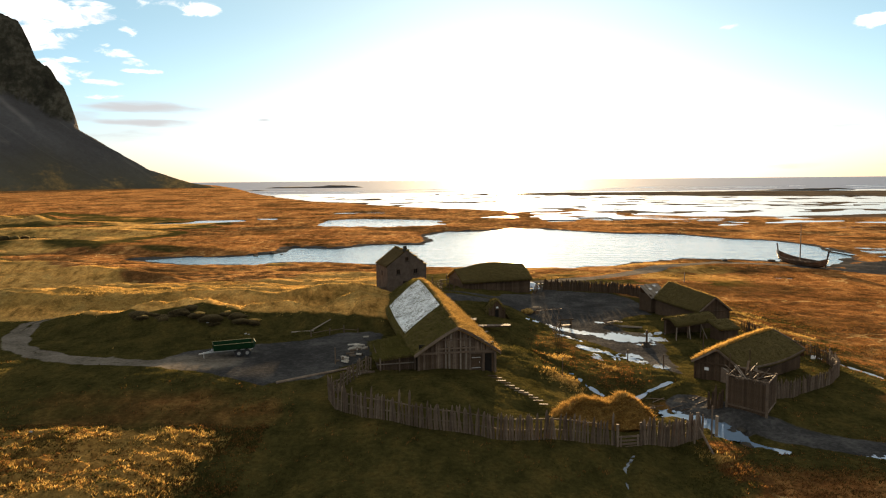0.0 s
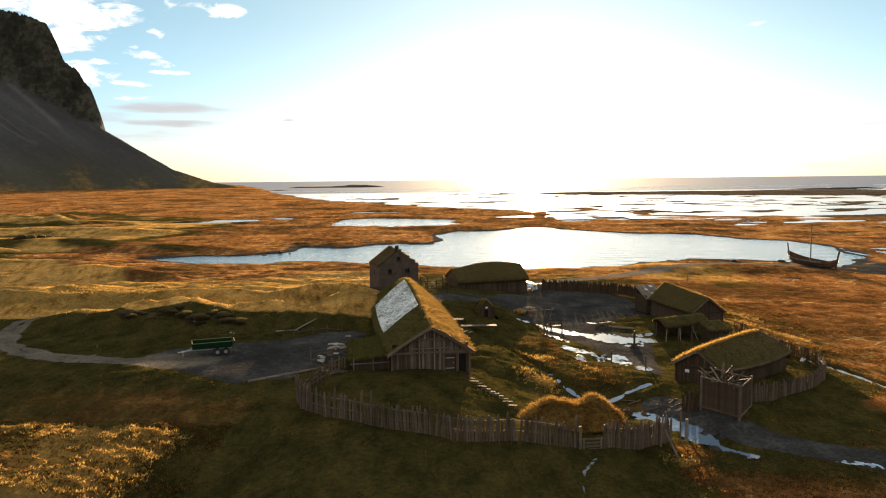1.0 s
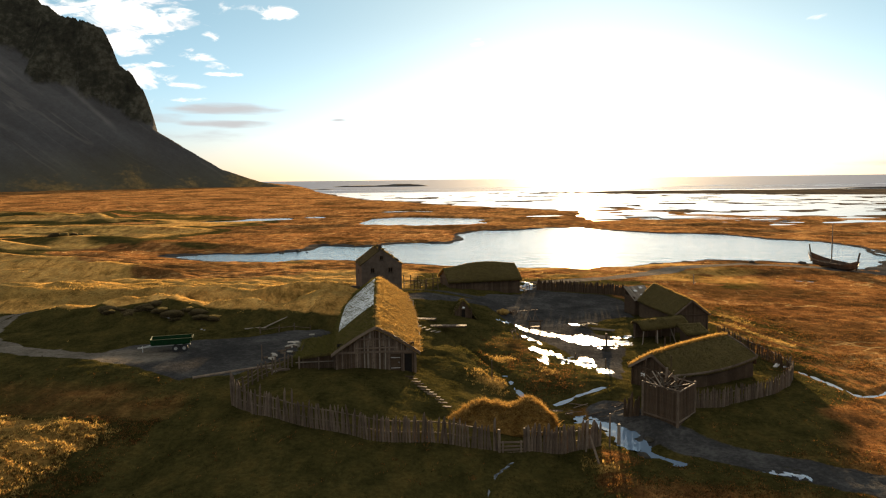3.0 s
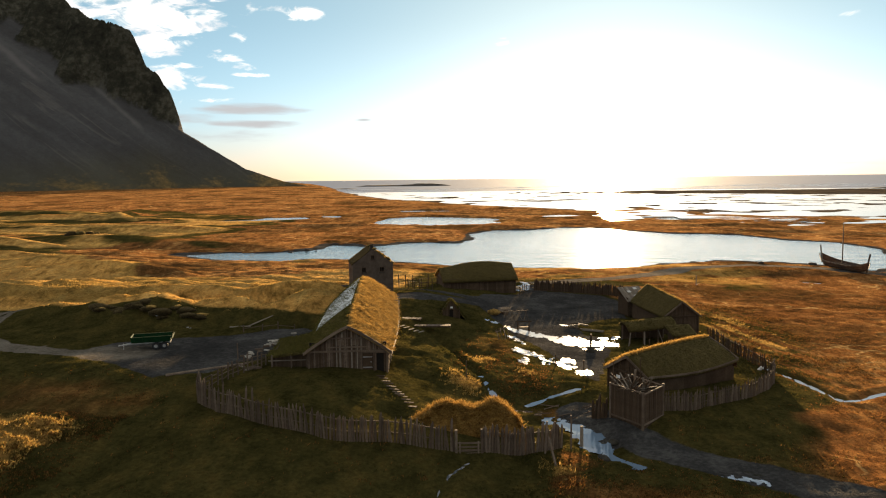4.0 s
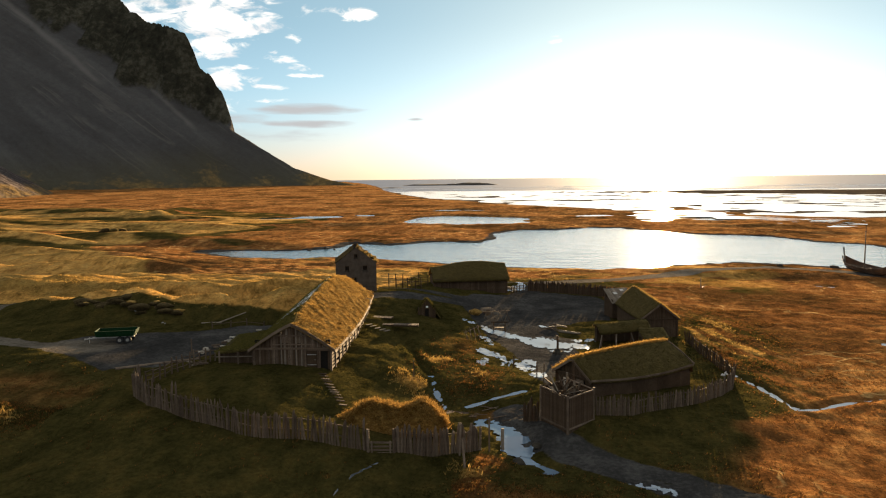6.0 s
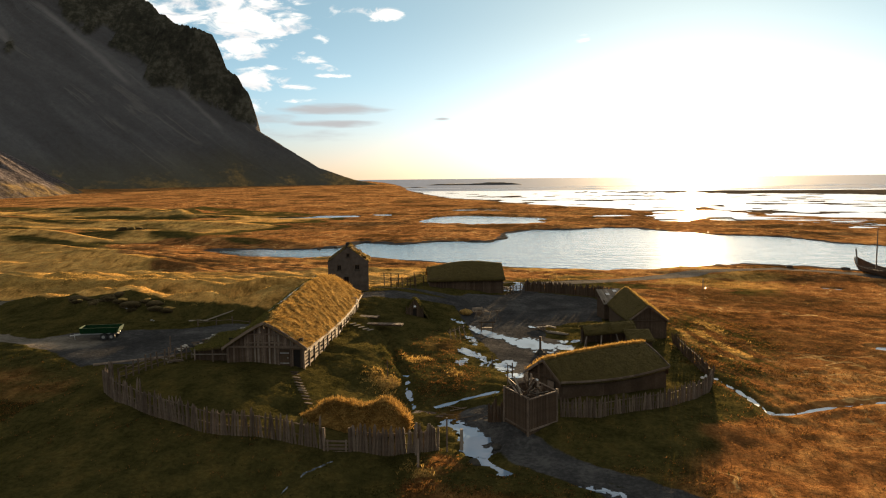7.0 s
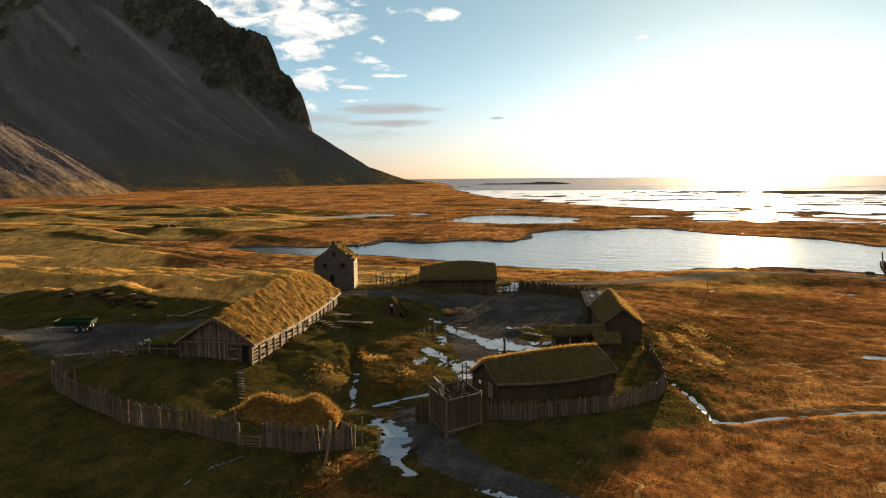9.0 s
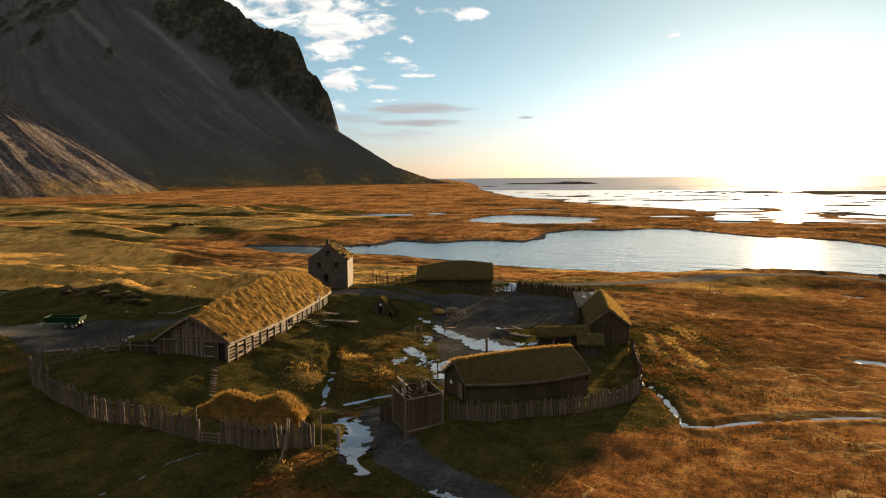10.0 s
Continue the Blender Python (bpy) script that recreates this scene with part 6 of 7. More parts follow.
        board_wall(side, 0.05, ln - 0.05, 0.0, lambda x: -0.5, lambda x: 3.05 - 0.05 * math.sin(x * 2), WOOD_DARK, 0.19, 0.04)
        part("foot_rail", one(box, (ln / 2, -0.06, 0.12), (ln - 0.2, 0.08, 0.16)), WOOD, side)
        part("corner_post", one(beam, (ax - x0, ay - y0, -0.5), (ax - x0, ay - y0, 3.25), 0.2), WOOD, pen)
        part("rim_beam", one(log, (ax - x0, ay - y0, 3.1 + RNG.uniform(-0.1, 0.1)), (bx - x0, by - y0, 3.1 + RNG.uniform(-0.1, 0.1)), 0.075), WOOD, pen)
    part("pen_floor", one(box, (-0.2, 3.1, 2.35), (3.2, 3.2, 0.2), Euler((0, 0, 0.75)).to_matrix()), WOOD_DARK, pen)
    for k in range(26):
        q = Vector((RNG.uniform(-1.4, 1.2), RNG.uniform(1.8, 4.6), 2.42))
        ln = RNG.uniform(1.2, 2.4)
        scrap = thing("scrap_board", pose(x0 + q.x, y0 + q.y, zb + q.z), "loose grey board leaning in the pen", "board", "scrap timber in the pen")
        d = Vector((RNG.uniform(-0.8, 0.8), RNG.uniform(-0.8, 0.8), RNG.uniform(0.05, 0.8))).normalized() * ln
        part("plank", one(beam, (0, 0, 0), d, RNG.uniform(0.12, 0.25), 0.05), WOOD_PALE if k % 3 else WOOD_DARK, scrap)
    for x, y in ((30.1, 70.5), (33.0, 72.2)):
        p = thing("tall_pole", pose(x, y, zb), "thin bare pole standing up at the pen", "pole")
        part("shaft", one(log, (0, 0, -0.3), (RNG.uniform(-0.1, 0.1), 0.05, 5.3), 0.05), WOOD_DARK, p)


front_house()

# ---- fences ----
palisade([(-10.4, 65.8), (-9.4, 63.4), (-6.4, 61.4), (-1.5, 59.5), (4.5, 57.9), (7.0, 58.1), (10.3, 58.8), (14.3, 59.4), (16.0, 59.6)], 0.26, 2.35, 0.1, WOOD,
         "grey palisade of uneven split stakes round the farm", lean=3.5, tall_odd=0.1)
palisade([(18.3, 59.9), (21.9, 60.9), (25.2, 63.8)], 0.27, 2.3, 0.13, WOOD, "close grey palisade of stakes beside the gate", lean=2.5)
palisade([(35.2, 72.0), (37.4, 73.6), (40.2, 75.2), (44.9, 78.6), (48.4, 83.0), (50.2, 87.0), (50.9, 90.2)], 0.27, 1.8, 0.11, WOOD,
         "curved grey palisade around the turf-roofed hall", lean=2.5)
palisade([(50.9, 90.2), (50.6, 95), (49.2, 102), (47.8, 110)], 0.36, 1.9, 0.1, WOOD_DARK, "dark stake fence with long rails", lean=4)
palisade([(21.4, 147.4), (28, 148.0), (34.8, 148.2), (38.4, 145.2), (40.4, 138), (40.9, 131.5)], 0.165, 2.1, 0.16, WOOD_DARK, "tall dark stake fence along the gravel yard", lean=3)
palisade([(28.3, 70.9), (29.6, 70.6)], 0.25, 2.0, 0.13, WOOD_DARK, "short dark run of stakes beside the pen", rail=False)


def rail_fence(pts, step, tall, mat, label, rails=2, name="rail_fence"):
    zc = at_height(*pts[0])
    f = thing(name, pose(pts[0][0], pts[0][1], zc), label, "fence")
    places = walk_line(pts, step)
    q = [Vector((x - pts[0][0], y - pts[0][1], at_height(x, y) - zc)) for x, y, _ in places]
    for v in q:
        part("post", one(log, v - Vector((0, 0, 0.4)), v + Vector((RNG.uniform(-0.12, 0.12), RNG.uniform(-0.1, 0.1), tall * RNG.uniform(0.8, 1.25))), 0.09), mat, f)
    for a, b in zip(q, q[1:]):
        for k in range(rails):
            hgt = tall * (k + 1) / (rails + 0.6)
            part("rail", one(log, a + Vector((0, 0.08, hgt + RNG.uniform(-0.1, 0.1))), b + Vector((0, 0.08, hgt + RNG.uniform(-0.1, 0.1))), 0.05, 6), mat, f)
    return f


rail_fence([(-7.4, 75.2), (-8.6, 71), (-10.4, 65.8)], 0.75, 1.5, WOOD, "worn grey rail fence beside the parking ground", 3)
rail_fence([(-4.5, 134.5), (-1, 136), (3.5, 138.5)], 1.5, 2.2, WOOD_DARK, "open rail fence between the stone house and the barn", 2)
rail_fence([(-2.0, 131), (2.5, 133.5)], 1.3, 1.8, WOOD_DARK, "broken paddock rails on the green", 2)
rail_fence([(18.6, 141), (20, 146), (21.5, 147.2)], 1.4, 1.6, WOOD_DARK, "rails closing the gap beside the barn", 2)
rail_fence([(-17, 91), (-13.5, 92.5), (-11, 96)], 2.2, 0.9, WOOD, "low rail along the edge of the bank", 1)


def gate():
    z = 0.55
    g = thing("gate", pose(17.15, 59.6, z, 0, 0, 12), "low plank gate above wooden steps in the palisade", "gate")
    for s in (-1, 1):
        part("gate_post", one(log, (s * 1.1, 0, -0.5), (s * 1.12, 0.02, 2.5), 0.13), WOOD, g)
    leaf = part("gate_leaf", one(box, (0, 0.02, 0.95), (1.9, 0.06, 0.14)), WOOD, g)
    for zz in (0.35, 0.65, 1.3):
        part("bar", one(box, (0, 0.02, zz), (1.95, 0.06, 0.16), None, 1.0, 0.02), WOOD, leaf)
    for x in (-0.8, 0.8):
        part("stile", one(box, (x, -0.04, 0.8), (0.14, 0.06, 1.3)), WOOD, leaf)
    for k in range(4):
        part("step", one(box, (0, -0.35 - 0.36 * k, 0.12 - 0.2 * k), (2.1, 0.34, 0.12), None, 1.0, 0.02), WOOD, g)
    for s in (-1, 1):
        part("string_board", one(beam, (s * 1.05, -0.1, 0.2), (s * 1.08, -1.7, -0.75), 0.08, 0.24), WOOD, g)


gate()


def post_at(x, y, tall, r, mat, label, lean=(0, 0), name="post", category="post"):
    p = thing(name, pose(x, y, at_height(x, y), lean[0], lean[1], 0), label, category)
    part("shaft", one(log, (0, 0, -0.3), (0, 0, tall), r, 8, 0.9), mat, p)
    return p


# the first post's sunlight is put into its pale wood
post_at(26.9, 65.0, 2.2, 0.16, WOOD_PALE, "stout sunlit gatepost at the edge of the pool")
post_at(25.9, 63.6, 3.1, 0.08, WOOD, "tall thin gatepost at the edge of the pool")
post_at(23.6, 61.6, 2.9, 0.09, WOOD, "tall stake standing above the palisade", (0, 3))
p = thing("leaning_prop", pose(24.0, 60.9, at_height(24.0, 60.9)), "heavy prop leaning on the palisade", "prop")
part("shaft", one(log, (0.5, -1.6, -0.1), (-0.1, 0.5, 1.6), 0.11), WOOD, p)
post_at(24.9, 90.9, 1.6, 0.08, WOOD_DARK, "short dark post standing in the icy puddle")
post_at(37.6, 98.5, 2.2, 0.1, WOOD_DARK, "dark hitching post beside the gravel yard")
post_at(28.2, 86.2, 1.8, 0.08, WOOD_DARK, "dark post on the bank of the brook")
post_at(14.6, 80.5, 2.0, 0.06, WOOD_DARK, "thin bare pole on the green")
post_at(57.5, 166.7, 2.3, 0.1, WOOD_PALE, "lone pale post standing on the moor")
post_at(-11.6, 77.2, 1.9, 0.08, WOOD, "grey post beside the timber pile")


# ---- the grassy mound by the gate ----
def grass_mound():
    x0, y0, z0 = 15.9, 66.7, 0.65
    h = thing("turf_mound", pose(x0, y0, z0, 0, 0, 18), "saddle-shaped mound of shaggy golden grass behind the gate", "mound")

    def fn(u, v):
        x = -6.6 + 12.0 * v
        edge = np.clip(v / 0.3, 0, 1) ** 0.75 * np.clip((1 - v) / 0.14, 0, 1) ** 0.55
        ridge = (1.75 + 0.95 * np.exp(-((x + 1.5) / 1.5) ** 2) + 0.45 * np.exp(-((x - 2.9) / 1.35) ** 2)) * edge
        y = (u - 0.5) * 5.0 * (0.5 + 0.5 * edge)
        return x, y, ridge * np.sin(np.pi * u) ** 0.7 - 0.05
    turf_roof(h, fn, 26, 50, 0.25, 6500, mat=HAY, grass=BLADES_MOUND, seed=41, tall=0.42, name="mound_turf", droop=0.9, lumps=0.7, rough=1.3)


grass_mound()


# ---- steps, footbridges, timber ----
def steps():
    s = thing("plank_steps", pose(6.0, 74.2, at_height(6.0, 74.2)), "flight of short plank steps set in the grass", "steps")
    for k in range(12):
        t = k / 11
        x, y = 6.0 + 4.6 * t, 74.2 - 6.4 * t
        part("tread", one(box, (0, 0, 0), (1.05, 0.24, 0.08), None, 1.0, 0.015), RNG.choice((WOOD, WOOD_DARK)), s, m=pose(x - 6.0, y - 74.2, at_height(x, y) - at_height(6.0, 74.2) + 0.1, 0, RNG.uniform(-3, 3), -14))


steps()


def footbridge(x, y, ang, ln, n, label, lift=0.35, mat=WOOD):
    zz = max(at_height(x, y), at_height(x + ln / 2 * math.cos(radians(ang)), y + ln / 2 * math.sin(radians(ang))), at_height(x - ln / 2 * math.cos(radians(ang)), y - ln / 2 * math.sin(radians(ang))))
    b = thing("footbridge", pose(x, y, zz + lift, 0, 0, ang), label, "footbridge")
    for s in (-1, 1):
        part("bearer", one(log, (-ln / 2, s * 0.4, -0.14 - lift * 0.4), (ln / 2, s * 0.4, -0.14 - lift * 0.4), 0.1 + lift * 0.3), WOOD_DARK, b)
    for k in range(n):
        part("plank", one(box, (-ln / 2 + (k + 0.5) * ln / n, 0, 0), (ln / n * 0.9, 1.2 * RNG.uniform(0.9, 1.1), 0.06), None, 1.0, 0.012), mat, b)


footbridge(7.6, 99.9, 5, 5.2, 17, "grey plank footbridge over the ditch below the longhouse", lift=0.0)
footbridge(3.9, 103.2, -4, 3.0, 10, "short grey plank deck at the longhouse porch", lift=0.0)
footbridge(21.6, 73.0, -6, 3.4, 11, "muddy plank crossing above the pool", lift=-0.06, mat=WOOD_DARK)
for k, (x, y) in enumerate(((3.6, 97.6), (4.3, 97.3), (5.0, 97.1), (5.7, 97.0), (6.4, 97.0))):
    st = thing("stepping_plank", pose(x, y, at_height(x, y) + 0.06, 0, 0, 60), "short plank laid in the grass as a step", "plank", "stepping planks")
    part("plank", one(box, (0, 0, 0), (1.1, 0.3, 0.08), None, 1.0, 0.01), WOOD_PALE, st)


def timber_heap(x, y, n, label, spread=(1.5, 3.5), ln=(0.8, 2.0), mats=None, group="timber heap"):
    for k in range(n):
        px, py = x + RNG.gauss(0, spread[0] * 0.5), y + RNG.gauss(0, spread[1] * 0.5)
        z = at_height(px, py)
        b = thing("sawn_timber", pose(px, py, z + 0.12 + 0.1 * (k % 4), RNG.uniform(-6, 6), RNG.uniform(-8, 8), RNG.uniform(-35, 35)), label, "timber", group)
        s = RNG.uniform(*ln)
        part("balk", one(box, (0, 0, 0), (s, RNG.uniform(0.14, 0.32), RNG.uniform(0.1, 0.22)), None, 1.0, 0.02), (mats or [WOOD_PALE, WOOD, WOOD])[k % 3], b)


timber_heap(-9.8, 84.0, 22, "pale sawn timber lying in a loose heap on the gravel", (1.0, 4.2), (0.45, 1.2), [SAWN, SAWN, WOOD])
timber_heap(-10.9, 78.4, 8, "pale slab of timber at the end of the heap", (0.8, 0.8), (0.4, 0.9), [SAWN, WOOD, SAWN])
timber_heap(28.6, 115.9, 8, "weathered timber scattered on the gravel yard", (1.2, 1.2), (1.0, 2.2), group="yard timber")
timber_heap(17.6, 146.6, 9, "bleached timber heaped at the corner of the barn", (1.2, 1.0), (0.8, 1.8), [SAWN, SAWN, WOOD], group="barn timber")
timber_heap(-7.5, 72.6, 6, "offcut of wood lying in the grass by the lean-to", (1.6, 0.5), (0.5, 1.0), group="offcuts")


def pole_stack(x, y, ang, label, group):
    for k in range(4):
        px, py = x + 0.28 * k * math.sin(radians(ang)), y - 0.28 * k * math.cos(radians(ang))
        b = thing("trimmed_pole", pose(px, py, at_height(px, py) + 0.15, 0, 0, ang + RNG.uniform(-5, 5)), label, "pole", group)
        part("shaft", one(log, (-1.7, 0, 0), (1.7, 0, 0.08), 0.12), WOOD_PALE, b)


def fallen(a, b, r, label, mat):
    """A trunk or pole lying on the ground from a to b."""
    za, zb = at_height(*a), at_height(*b)
    t = thing("fallen_pole", pose(*a, za), label, "pole")
    part("shaft", one(log, (0, 0, r * 0.8), (b[0] - a[0], b[1] - a[1], zb - za + r * 0.8), r, 8, 0.7), mat, t)


fallen((-16.6, 70.2), (-9.6, 75.4), 0.16, "long grey log lying along the edge of the parking ground", WOOD)
fallen((-20.2, 93.6), (-17.2, 93.8), 0.1, "bleached pole lying on the grassy bank", WOOD_PALE)
fallen((-17.6, 93.9), (-15.6, 98.0), 0.1, "bleached pole lying across another on the bank", WOOD_PALE)
for k in range(9):
    px, py, pa = RNG.uniform(22.5, 28.0), RNG.uniform(72.0, 75.5), RNG.uniform(-0.5, 0.9)
    pl = RNG.uniform(0.8, 2.2)
    fallen((px, py), (px + pl * math.cos(pa), py + pl * math.sin(pa)), 0.05, "muddy stick lying by the crossing", WOOD)
pole_stack(31.3, 113.6, -28, "barked pole lying on the gravel yard", "yard poles")


def drying_rack(x, y, ang, label):
    z = at_height(x, y)
    r = thing("drying_rack", pose(x, y, z, 0, 0, ang), label, "rack")
    for k in range(4):
        q = -1.8 + 1.2 * k
        part("leg", one(log, (q - 0.5, -0.5, -0.2), (q + 0.3, 0.3, 1.7), 0.05, 6), WOOD, r)
        part("leg", one(log, (q + 0.5, -0.4, -0.2), (q - 0.3, 0.3, 1.7), 0.05, 6), WOOD, r)
    part("bar", one(log, (-2.4, 0, 1.4), (2.4, 0.1, 1.5), 0.05, 6), WOOD, r)


drying_rack(17.4, 103.6, 70, "rickety drying rack of thin crossed poles")
drying_rack(18.6, 120.0, 15, "rough pole rack at the edge of the yard")


def carved_post():
    x, y = 29.9, 99.9
    t = thing("carved_post", pose(x, y, at_height(x, y)), "dark carved post on a mound of stones", "post")
    bm = bmesh.new()
    for z0, z1, r0, r1 in ((-0.1, 0.35, 0.75, 0.6), (0.35, 0.7, 0.5, 0.25)):
        a = [bm.verts.new((r0 * math.cos(i * math.tau / 12) * RNG.uniform(0.85, 1.15), r0 * math.sin(i * math.tau / 12), z0)) for i in range(12)]
        b = [bm.verts.new((r1 * math.cos(i * math.tau / 12) * RNG.uniform(0.85, 1.15), r1 * math.sin(i * math.tau / 12), z1)) for i in range(12)]
        for i in range(12):
            bm.faces.new((a[i], a[(i + 1) % 12], b[(i + 1) % 12], b[i]))
        bm.faces.new(b)
    part("cairn", bm, STONE, t, "low heap of stones")
    part("shaft", one(log, (0, 0, 0.3), (0, 0, 2.0), 0.16, 8, 0.85), WOOD_DARK, t)
    part("carved_head", one(box, (0, 0, 2.2), (0.34, 0.36, 0.55), None, 0.7, 0.02), WOOD_DARK, t)


carved_post()


def hay_cart():
    x, y = 16.6, 122.4
    z = at_height(x, y)
    c = thing("hand_cart", pose(x, y, z, 0, 0, 25), "pale wooden hand cart standing on the gravel", "cart")
    part("tray", one(box, (0, 0, 0.75), (1.9, 1.1, 0.12)), WOOD_PALE, c)
    for s in (-1, 1):
        part("side_board", one(box, (0, s * 0.52, 1.0), (1.9, 0.06, 0.4)), WOOD_PALE, c)
        w = part("wheel", one(log, (0.0, s * 0.62, 0.5), (0.0, s * 0.7, 0.5), 0.5, 14), WOOD_DARK, c)
        part("hub", one(log, (0.0, s * 0.55, 0.5), (0.0, s * 0.78, 0.5), 0.1, 8), WOOD, w)
        part("shaft", one(log, (0.9, s * 0.4, 0.72), (2.3, s * 0.35, 0.3), 0.05, 6), WOOD_PALE, c)
    x, y = 14.9, 120.3
    b = thing("hay_bale", pose(x, y, at_height(x, y) + 0.35, 0, 0, 10), "heap of golden hay beside the cart", "hay")
    part("bale", stone_mesh(0.95, 5, 0.6), HAY, b, smooth=True)
    x, y = 20.2, 112.0
    f = thing("fire_rack", pose(x, y, at_height(x, y), 0, 0, 12), "dark timber trestle at the edge of the puddle", "trestle")
    for q in (-0.9, 0.9):
        part("leg", one(log, (q, -0.4, -0.2), (q, 0.1, 1.6), 0.09), WOOD_DARK, f)
        part("leg", one(log, (q, 0.5, -0.2), (q, 0.0, 1.6), 0.09), WOOD_DARK, f)
    part("bar", one(log, (-1.3, 0, 1.5), (1.3, 0, 1.5), 0.1), WOOD_DARK, f)
    part("shelf", one(box, (0, 0.05, 0.6), (1.8, 0.7, 0.1)), WOOD, f)


hay_cart()


# ---- the green tipping trailer ----
def trailer():
    x, y = -24.2, 80.6
    z = at_height(x, y)
    t = thing("farm_trailer", pose(x, y, z, 0, 0, 22), "green two-axle tipping trailer parked on the gravel", "trailer")
    bm = bmesh.new()
    box(bm, (0, 0, 0.98), (4.2, 1.9, 0.08))
    part("bed", bm, GREEN_PAINT, t)
    for s in (-1, 1):
        part("side_panel", one(box, (0, s * 1.02, 1.3), (4.5, 0.06, 0.64), Euler((-s * 0.14, 0, 0)).to_matrix()), GREEN_PAINT, t)
        for q in (-1.9, -0.95, 0.0, 0.95, 1.9):
            part("stake_rib", one(box, (q, s * 1.07, 1.28), (0.09, 0.07, 0.62), Euler((-s * 0.14, 0, 0)).to_matrix()), GREEN_PAINT, t)
        part("top_rail", one(box, (0, s * 1.07, 1.63), (4.6, 0.1, 0.09)), GREEN_PAINT, t)
        part("chassis_rail", one(box, (-0.1, s * 0.45, 0.82), (4.6, 0.12, 0.2)), STEEL, t)
        for q in (0.55, 1.5):
            w = part("wheel", one(log, (q, s * 0.72, 0.45), (q, s * 1.0, 0.45), 0.45, 18), RUBBER, t, "black tyre")
            part("rim", one(log, (q, s * 0.9, 0.45), (q, s * 1.03, 0.45), 0.2, 14), STONE_GREY, w, "dull grey rim")
    part("front_panel", one(box, (-2.22, 0, 1.35), (0.07, 2.1, 0.78), Euler((0, -0.15, 0)).to_matrix()), GREEN_PAINT, t)
    part("tailgate", one(box, (2.4, 0, 1.36), (0.07, 2.0, 0.62), Euler((0, 0.35, 0)).to_matrix()), GREEN_PAINT, t)
    for s in (-1, 1):
        part("drawbar", one(beam, (-2.2, s * 0.4, 0.78), (-3.7, 0, 0.55), 0.1), STEEL, t)
    part("hitch_ring", one(log, (-3.75, 0, 0.5), (-3.75, 0, 0.62), 0.12, 10), STEEL, t)
    part("parking_jack", one(log, (-3.3, 0.1, 0.0), (-3.3, 0.1, 0.75), 0.05, 8), STEEL, t)


trailer()


# ---- the boat on the shore ----
def longship():
    x0, y0, z0 = 101.2, 199.0, -0.95
    L = 23.5
    b = thing("longship", pose(x0, y0, z0, 0, 0, 7.5), "clinker-built wooden ship with raised stems lying on the shore", "boat")
    n, m = 30, 9

    def hull(t, k, off=0.0):
        """t from 0 to 1 along the ship, k from -1 to 1 round its section."""
        s = 2 * t - 1
        beam_w = 2.3 * (1 - abs(s) ** 2.6) ** 0.8 + 0.05
        sheer = 1.45 + 1.5 * abs(s) ** 3.5
        keel = 1.2 * abs(s) ** 6
        a = abs(k)
        x = math.copysign(beam_w * (a ** 0.62) - off, k) if a > 1e-6 else 0
        z = keel + (sheer - keel) * a ** 1.7 + off
        return Vector((x, s * L / 2 * (0.93 + 0.07 * a), z))
    bm = bmesh.new()
    rows = []
    for i in range(n + 1):
        rows.append([bm.verts.new(hull(i / n, -1 + 2 * j / (2 * m))) for j in range(2 * m + 1)])
    for a, c in zip(rows, rows[1:]):
        for j in range(2 * m):
            bm.faces.new((a[j], a[j + 1], c[j + 1], c[j]))
    bmesh.ops.solidify(bm, geom=bm.faces[:], thickness=0.09)
    part("hull", bm, TAR, b, "brown tarred planking", smooth=False)
    for side in (-1, 1):
        for j in (4, 6, 8, 9):
            bm = bmesh.new()
            pts = [hull(i / n, side * j / m) + Vector((side * 0.05, 0, 0)) for i in range(n + 1)]
            for p, q in zip(pts, pts[1:]):
                beam(bm, p, q, 0.07, 0.16 if j < 9 else 0.22)
            part("strake" if j < 9 else "gunwale", bm, TAR if j < 9 else WOOD, b)
    for s in (-1, 1):
        bm = bmesh.new()
        pts = [Vector((0, s * (L / 2 * 0.9 + 0.15 * k + 0.02 * k * k), 0.35 + 0.95 * k)) for k in range(6)]
        for p, q in zip(pts, pts[1:]):
            beam(bm, p, q, 0.22, 0.4)
        # pale wood paints the far stem as sunlit
        part("stem", bm, TAR if s < 0 else WOOD_PALE, b, "tall curved stem")
    part("keel", one(beam, (0, -L / 2 * 0.85, 0.02), (0, L / 2 * 0.85, 0.02), 0.2, 0.3), TAR, b)
    mast = part("mast", one(log, (0, 0.5, 0.2), (0, 0.6, 11.6), 0.16, 10, 0.5), WOOD, b, "bare upright mast")
    part("masthead", one(box, (0, 0.6, 10.2), (0.5, 0.1, 0.12)), WOOD, mast)
    for k in range(7):
        y = -7.5 + 2.5 * k
        part("thwart", one(box, (0, y, 1.0), (3.4 * (1 - (abs(y) / 12) ** 2), 0.35, 0.08)), WOOD, b)
    for s in (-1, 1):
        bm = bmesh.new()
        log(bm, (0, 0.58, 11.0), (s * 0.1, s * 10.2, 3.2), 0.02, 4)
        part("stay", bm, WOOD_DARK, b)


longship()
for x, y, r in ((96.2, 206.5, 0.9), (83.5, 209.0, 0.7)):
    s = thing("shore_boulder", pose(x, y, at_height(x, y) + r * 0.2), "dark boulder on the lake shore", "boulder")
    part("stone", stone_mesh(r, int(x)), DARK_ROCK, s, smooth=True)


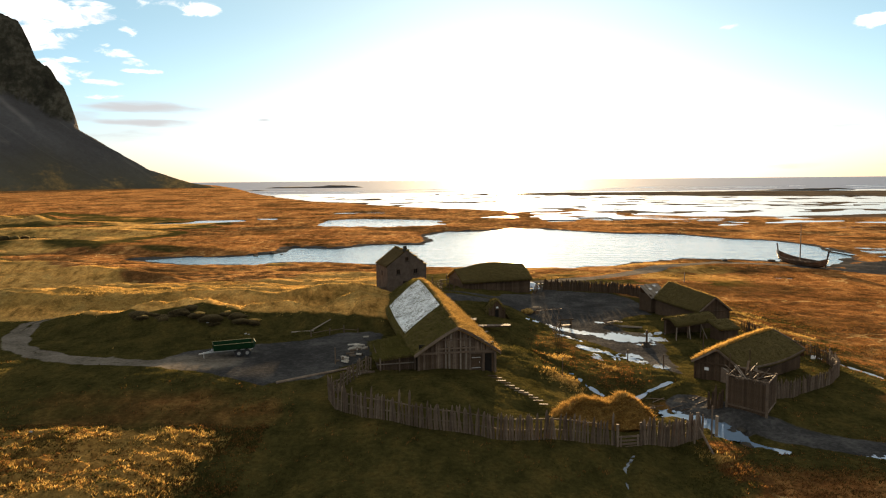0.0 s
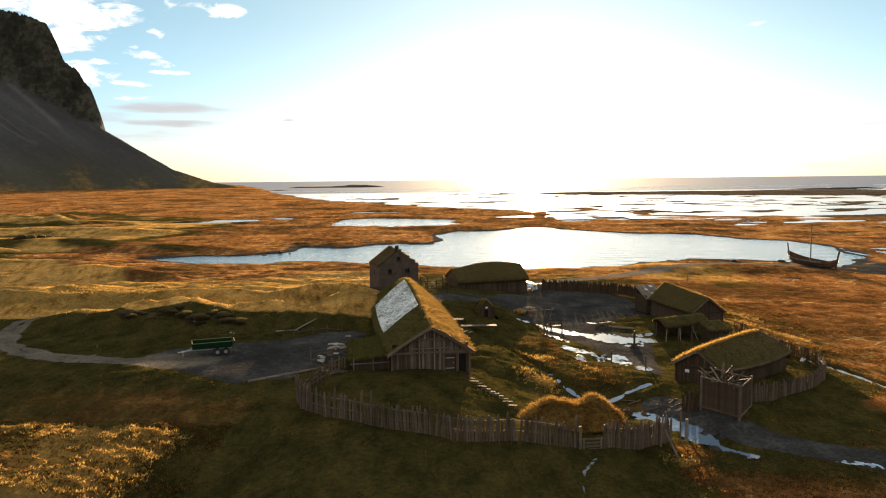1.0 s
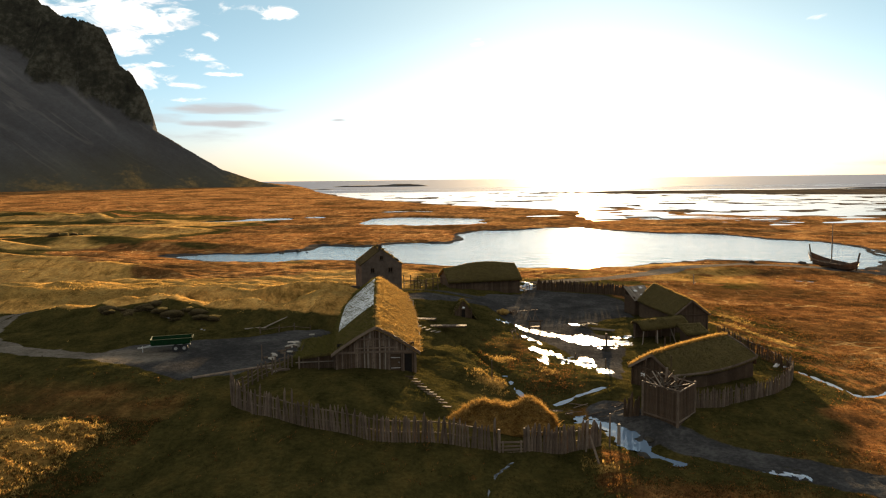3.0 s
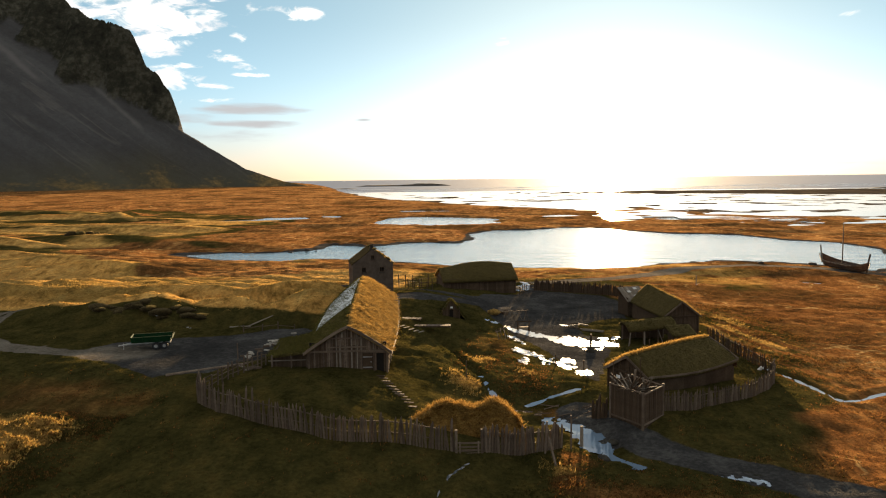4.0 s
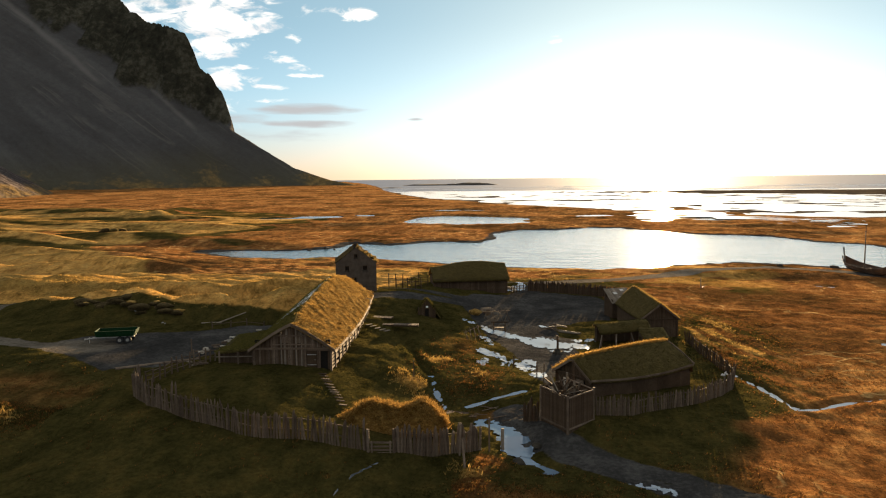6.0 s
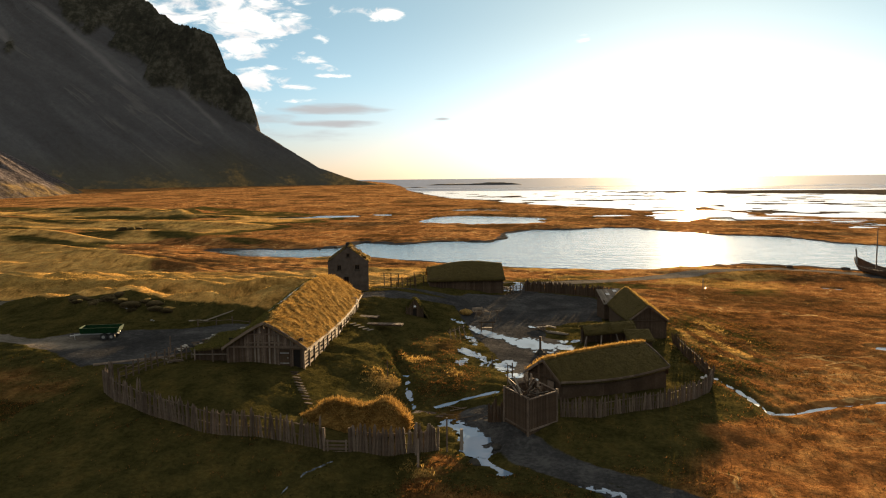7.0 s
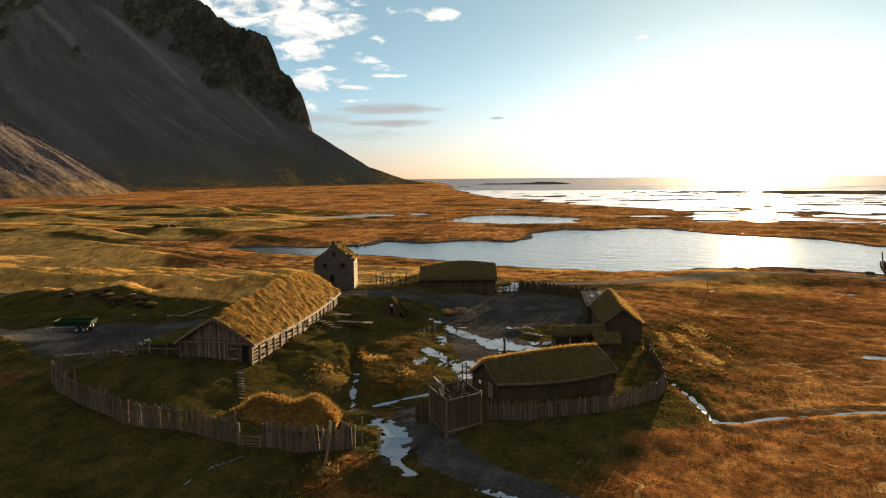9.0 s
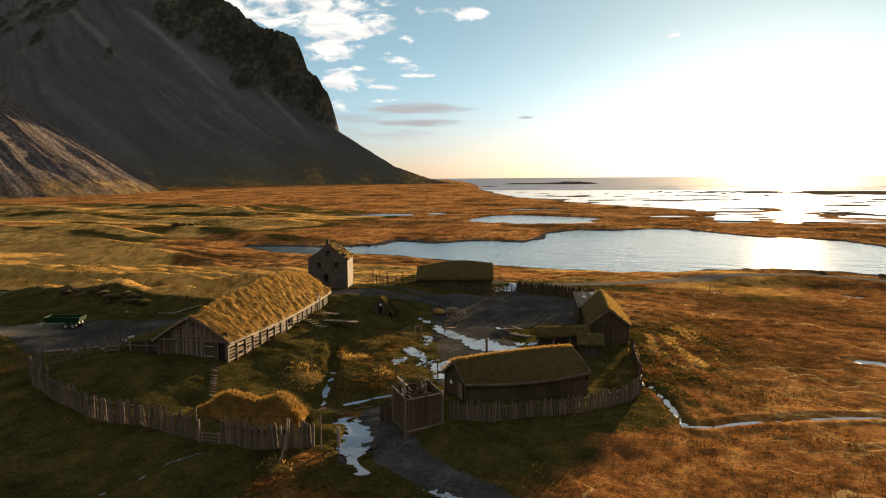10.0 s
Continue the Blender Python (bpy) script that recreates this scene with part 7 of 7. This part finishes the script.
# ---- rocks on the bank and in the lake ----
def rocks():
    for k, (x, y, r, mat) in enumerate([
                                        (-32.2, 95.8, 0.32, STONE_GREY), (-26.5, 93.6, 0.16, STONE_GREY), (-26.0, 93.4, 0.14, STONE_GREY),
                                        (-34.4, 57.2, 0.14, STONE_GREY), (50.7, 93.4, 0.35, PALE_STONE), (50.1, 92.4, 0.25, PALE_STONE), (29.9, 66.4, 0.5, STONE), (28.6, 62.4, 0.5, STONE),
                                        (-163, 258, 2.2, PEAT), (-159.5, 258.6, 1.7, MUSHY), (-156, 259, 1.5, PEAT), (-153, 259.4, 1.0, MUSHY), (-60, 241, 0.7, DARK_ROCK), (-56, 239, 0.7, DARK_ROCK), (-64, 235, 0.8, DARK_ROCK), (-70, 224, 0.7, DARK_ROCK)]):
        s = thing("boulder", pose(x, y, at_height(x, y) + (r * 0.12 if r < 2 else 0.2), 0, 0, k * 50), "pale weathered boulder half sunk in the grass" if mat is PALE_STONE else "dark lichen-grey boulder half sunk in the ground", "boulder", "boulders")
        part("stone", stone_mesh(r, k + 1, 0.7), mat, s, smooth=True)


rocks()


def peat_hags():
    for k in range(18):
        x = -42.5 + 0.95 * k + RNG.uniform(-0.4, 0.4)
        y = 97.2 + RNG.uniform(-1.6, 0.9)
        r = RNG.uniform(0.7, 1.6)
        s = thing("peat_hag", pose(x, y, at_height(x, y) - 0.12 - 0.12 * r, RNG.uniform(-15, 15), 0, RNG.uniform(-25, 25)), "dark eroded lump of peat in the scar of the bank", "peat bank", "peat hags")
        part("lump", stone_mesh(r, k + 40, 0.38), PEAT, s, smooth=True)
        if k % 4 == 1:
            part("sod", stone_mesh(r * 0.7, k + 70, 0.35), TURF, s, "golden grass sod", m=pose(0.3, 0.35, r * 0.3), smooth=True)


peat_hags()

# ---- grass of the fields ----
def field_grass():
    rng = np.random.default_rng(77)

    def sow(n, box4, tall, width, per):
        x, y = rng.uniform(box4[0], box4[1], n), rng.uniform(box4[2], box4[3], n)
        clump = fbm(x * 0.55, y * 0.55, 3, 61) + fbm(x * 0.12, y * 0.2, 3, 62)
        ok = (road_masks(x, y) < 0.35) & (rng.uniform(-0.35, 0.35, n) < clump + 0.12)
        for pts, half in STROKES:
            ok &= along(pts, x, y)[0] > half + 0.5
        ok &= inside(LAKE, x, y) > 3
        x, y, clump = x[ok], y[ok], clump[ok]
        z = height(x, y)
        r = rng.uniform(0, 1, len(x))
        moor, gold = moor_mask(x, y) + 0.5 * fbm(x * 0.05, y * 0.05, 3, 5), gold_mask(x, y) * (1 + 1.2 * fbm(x * 0.06, y * 0.06, 3, 6)) - 0.06
        kind = np.where(r < moor - 0.05, 2, np.where(r < gold, 1, 0))
        for k, (nm, mat, lab) in enumerate((("grass_green", BLADES_GREEN, "short olive-green grass on the slopes"), ("grass_gold", BLADES, "dry golden tussock grass"), ("grass_moor", BLADES_MOOR, "rust-brown moor grass"))):
            s = kind == k
            if s.sum() < 5:
                continue
            if k == 0:
                s &= rng.uniform(0, 1, len(x)) < 0.45
            base = np.stack([x[s], y[s], z[s] - 0.03], 1)
            t_k = tall * (0.45, 1.0, 0.5)[k]
            me = blades(nm, base, np.tile([0.25, -0.1, 0], (s.sum(), 1)), t_k * (0.55 + np.clip(clump[s] + 0.3, 0, 1.2)) * np.where((y[s] > 95) & (x[s] < 0), 0.5, 1.0) , width, rng, per, spread=tall * 0.35)
            me.materials.append(mat)
            tagged(new(nm, me), lab, "grass", kind="stuff")
    sow(42000, (-52, -15, 45, 61), 0.34, 0.045, 6)
    sow(12000, (20, 48, 47, 64), 0.3, 0.045, 5)
    sow(5000, (10, 24, 75, 92), 0.27, 0.04, 6)
    sow(46000, (-62, 72, 47, 130), 0.42, 0.045, 4)
    sow(9000, (47, 64, 90, 140), 0.4, 0.05, 5)
    sow(40000, (-150, 150, 125, 225), 0.32, 0.06, 3)


field_grass()
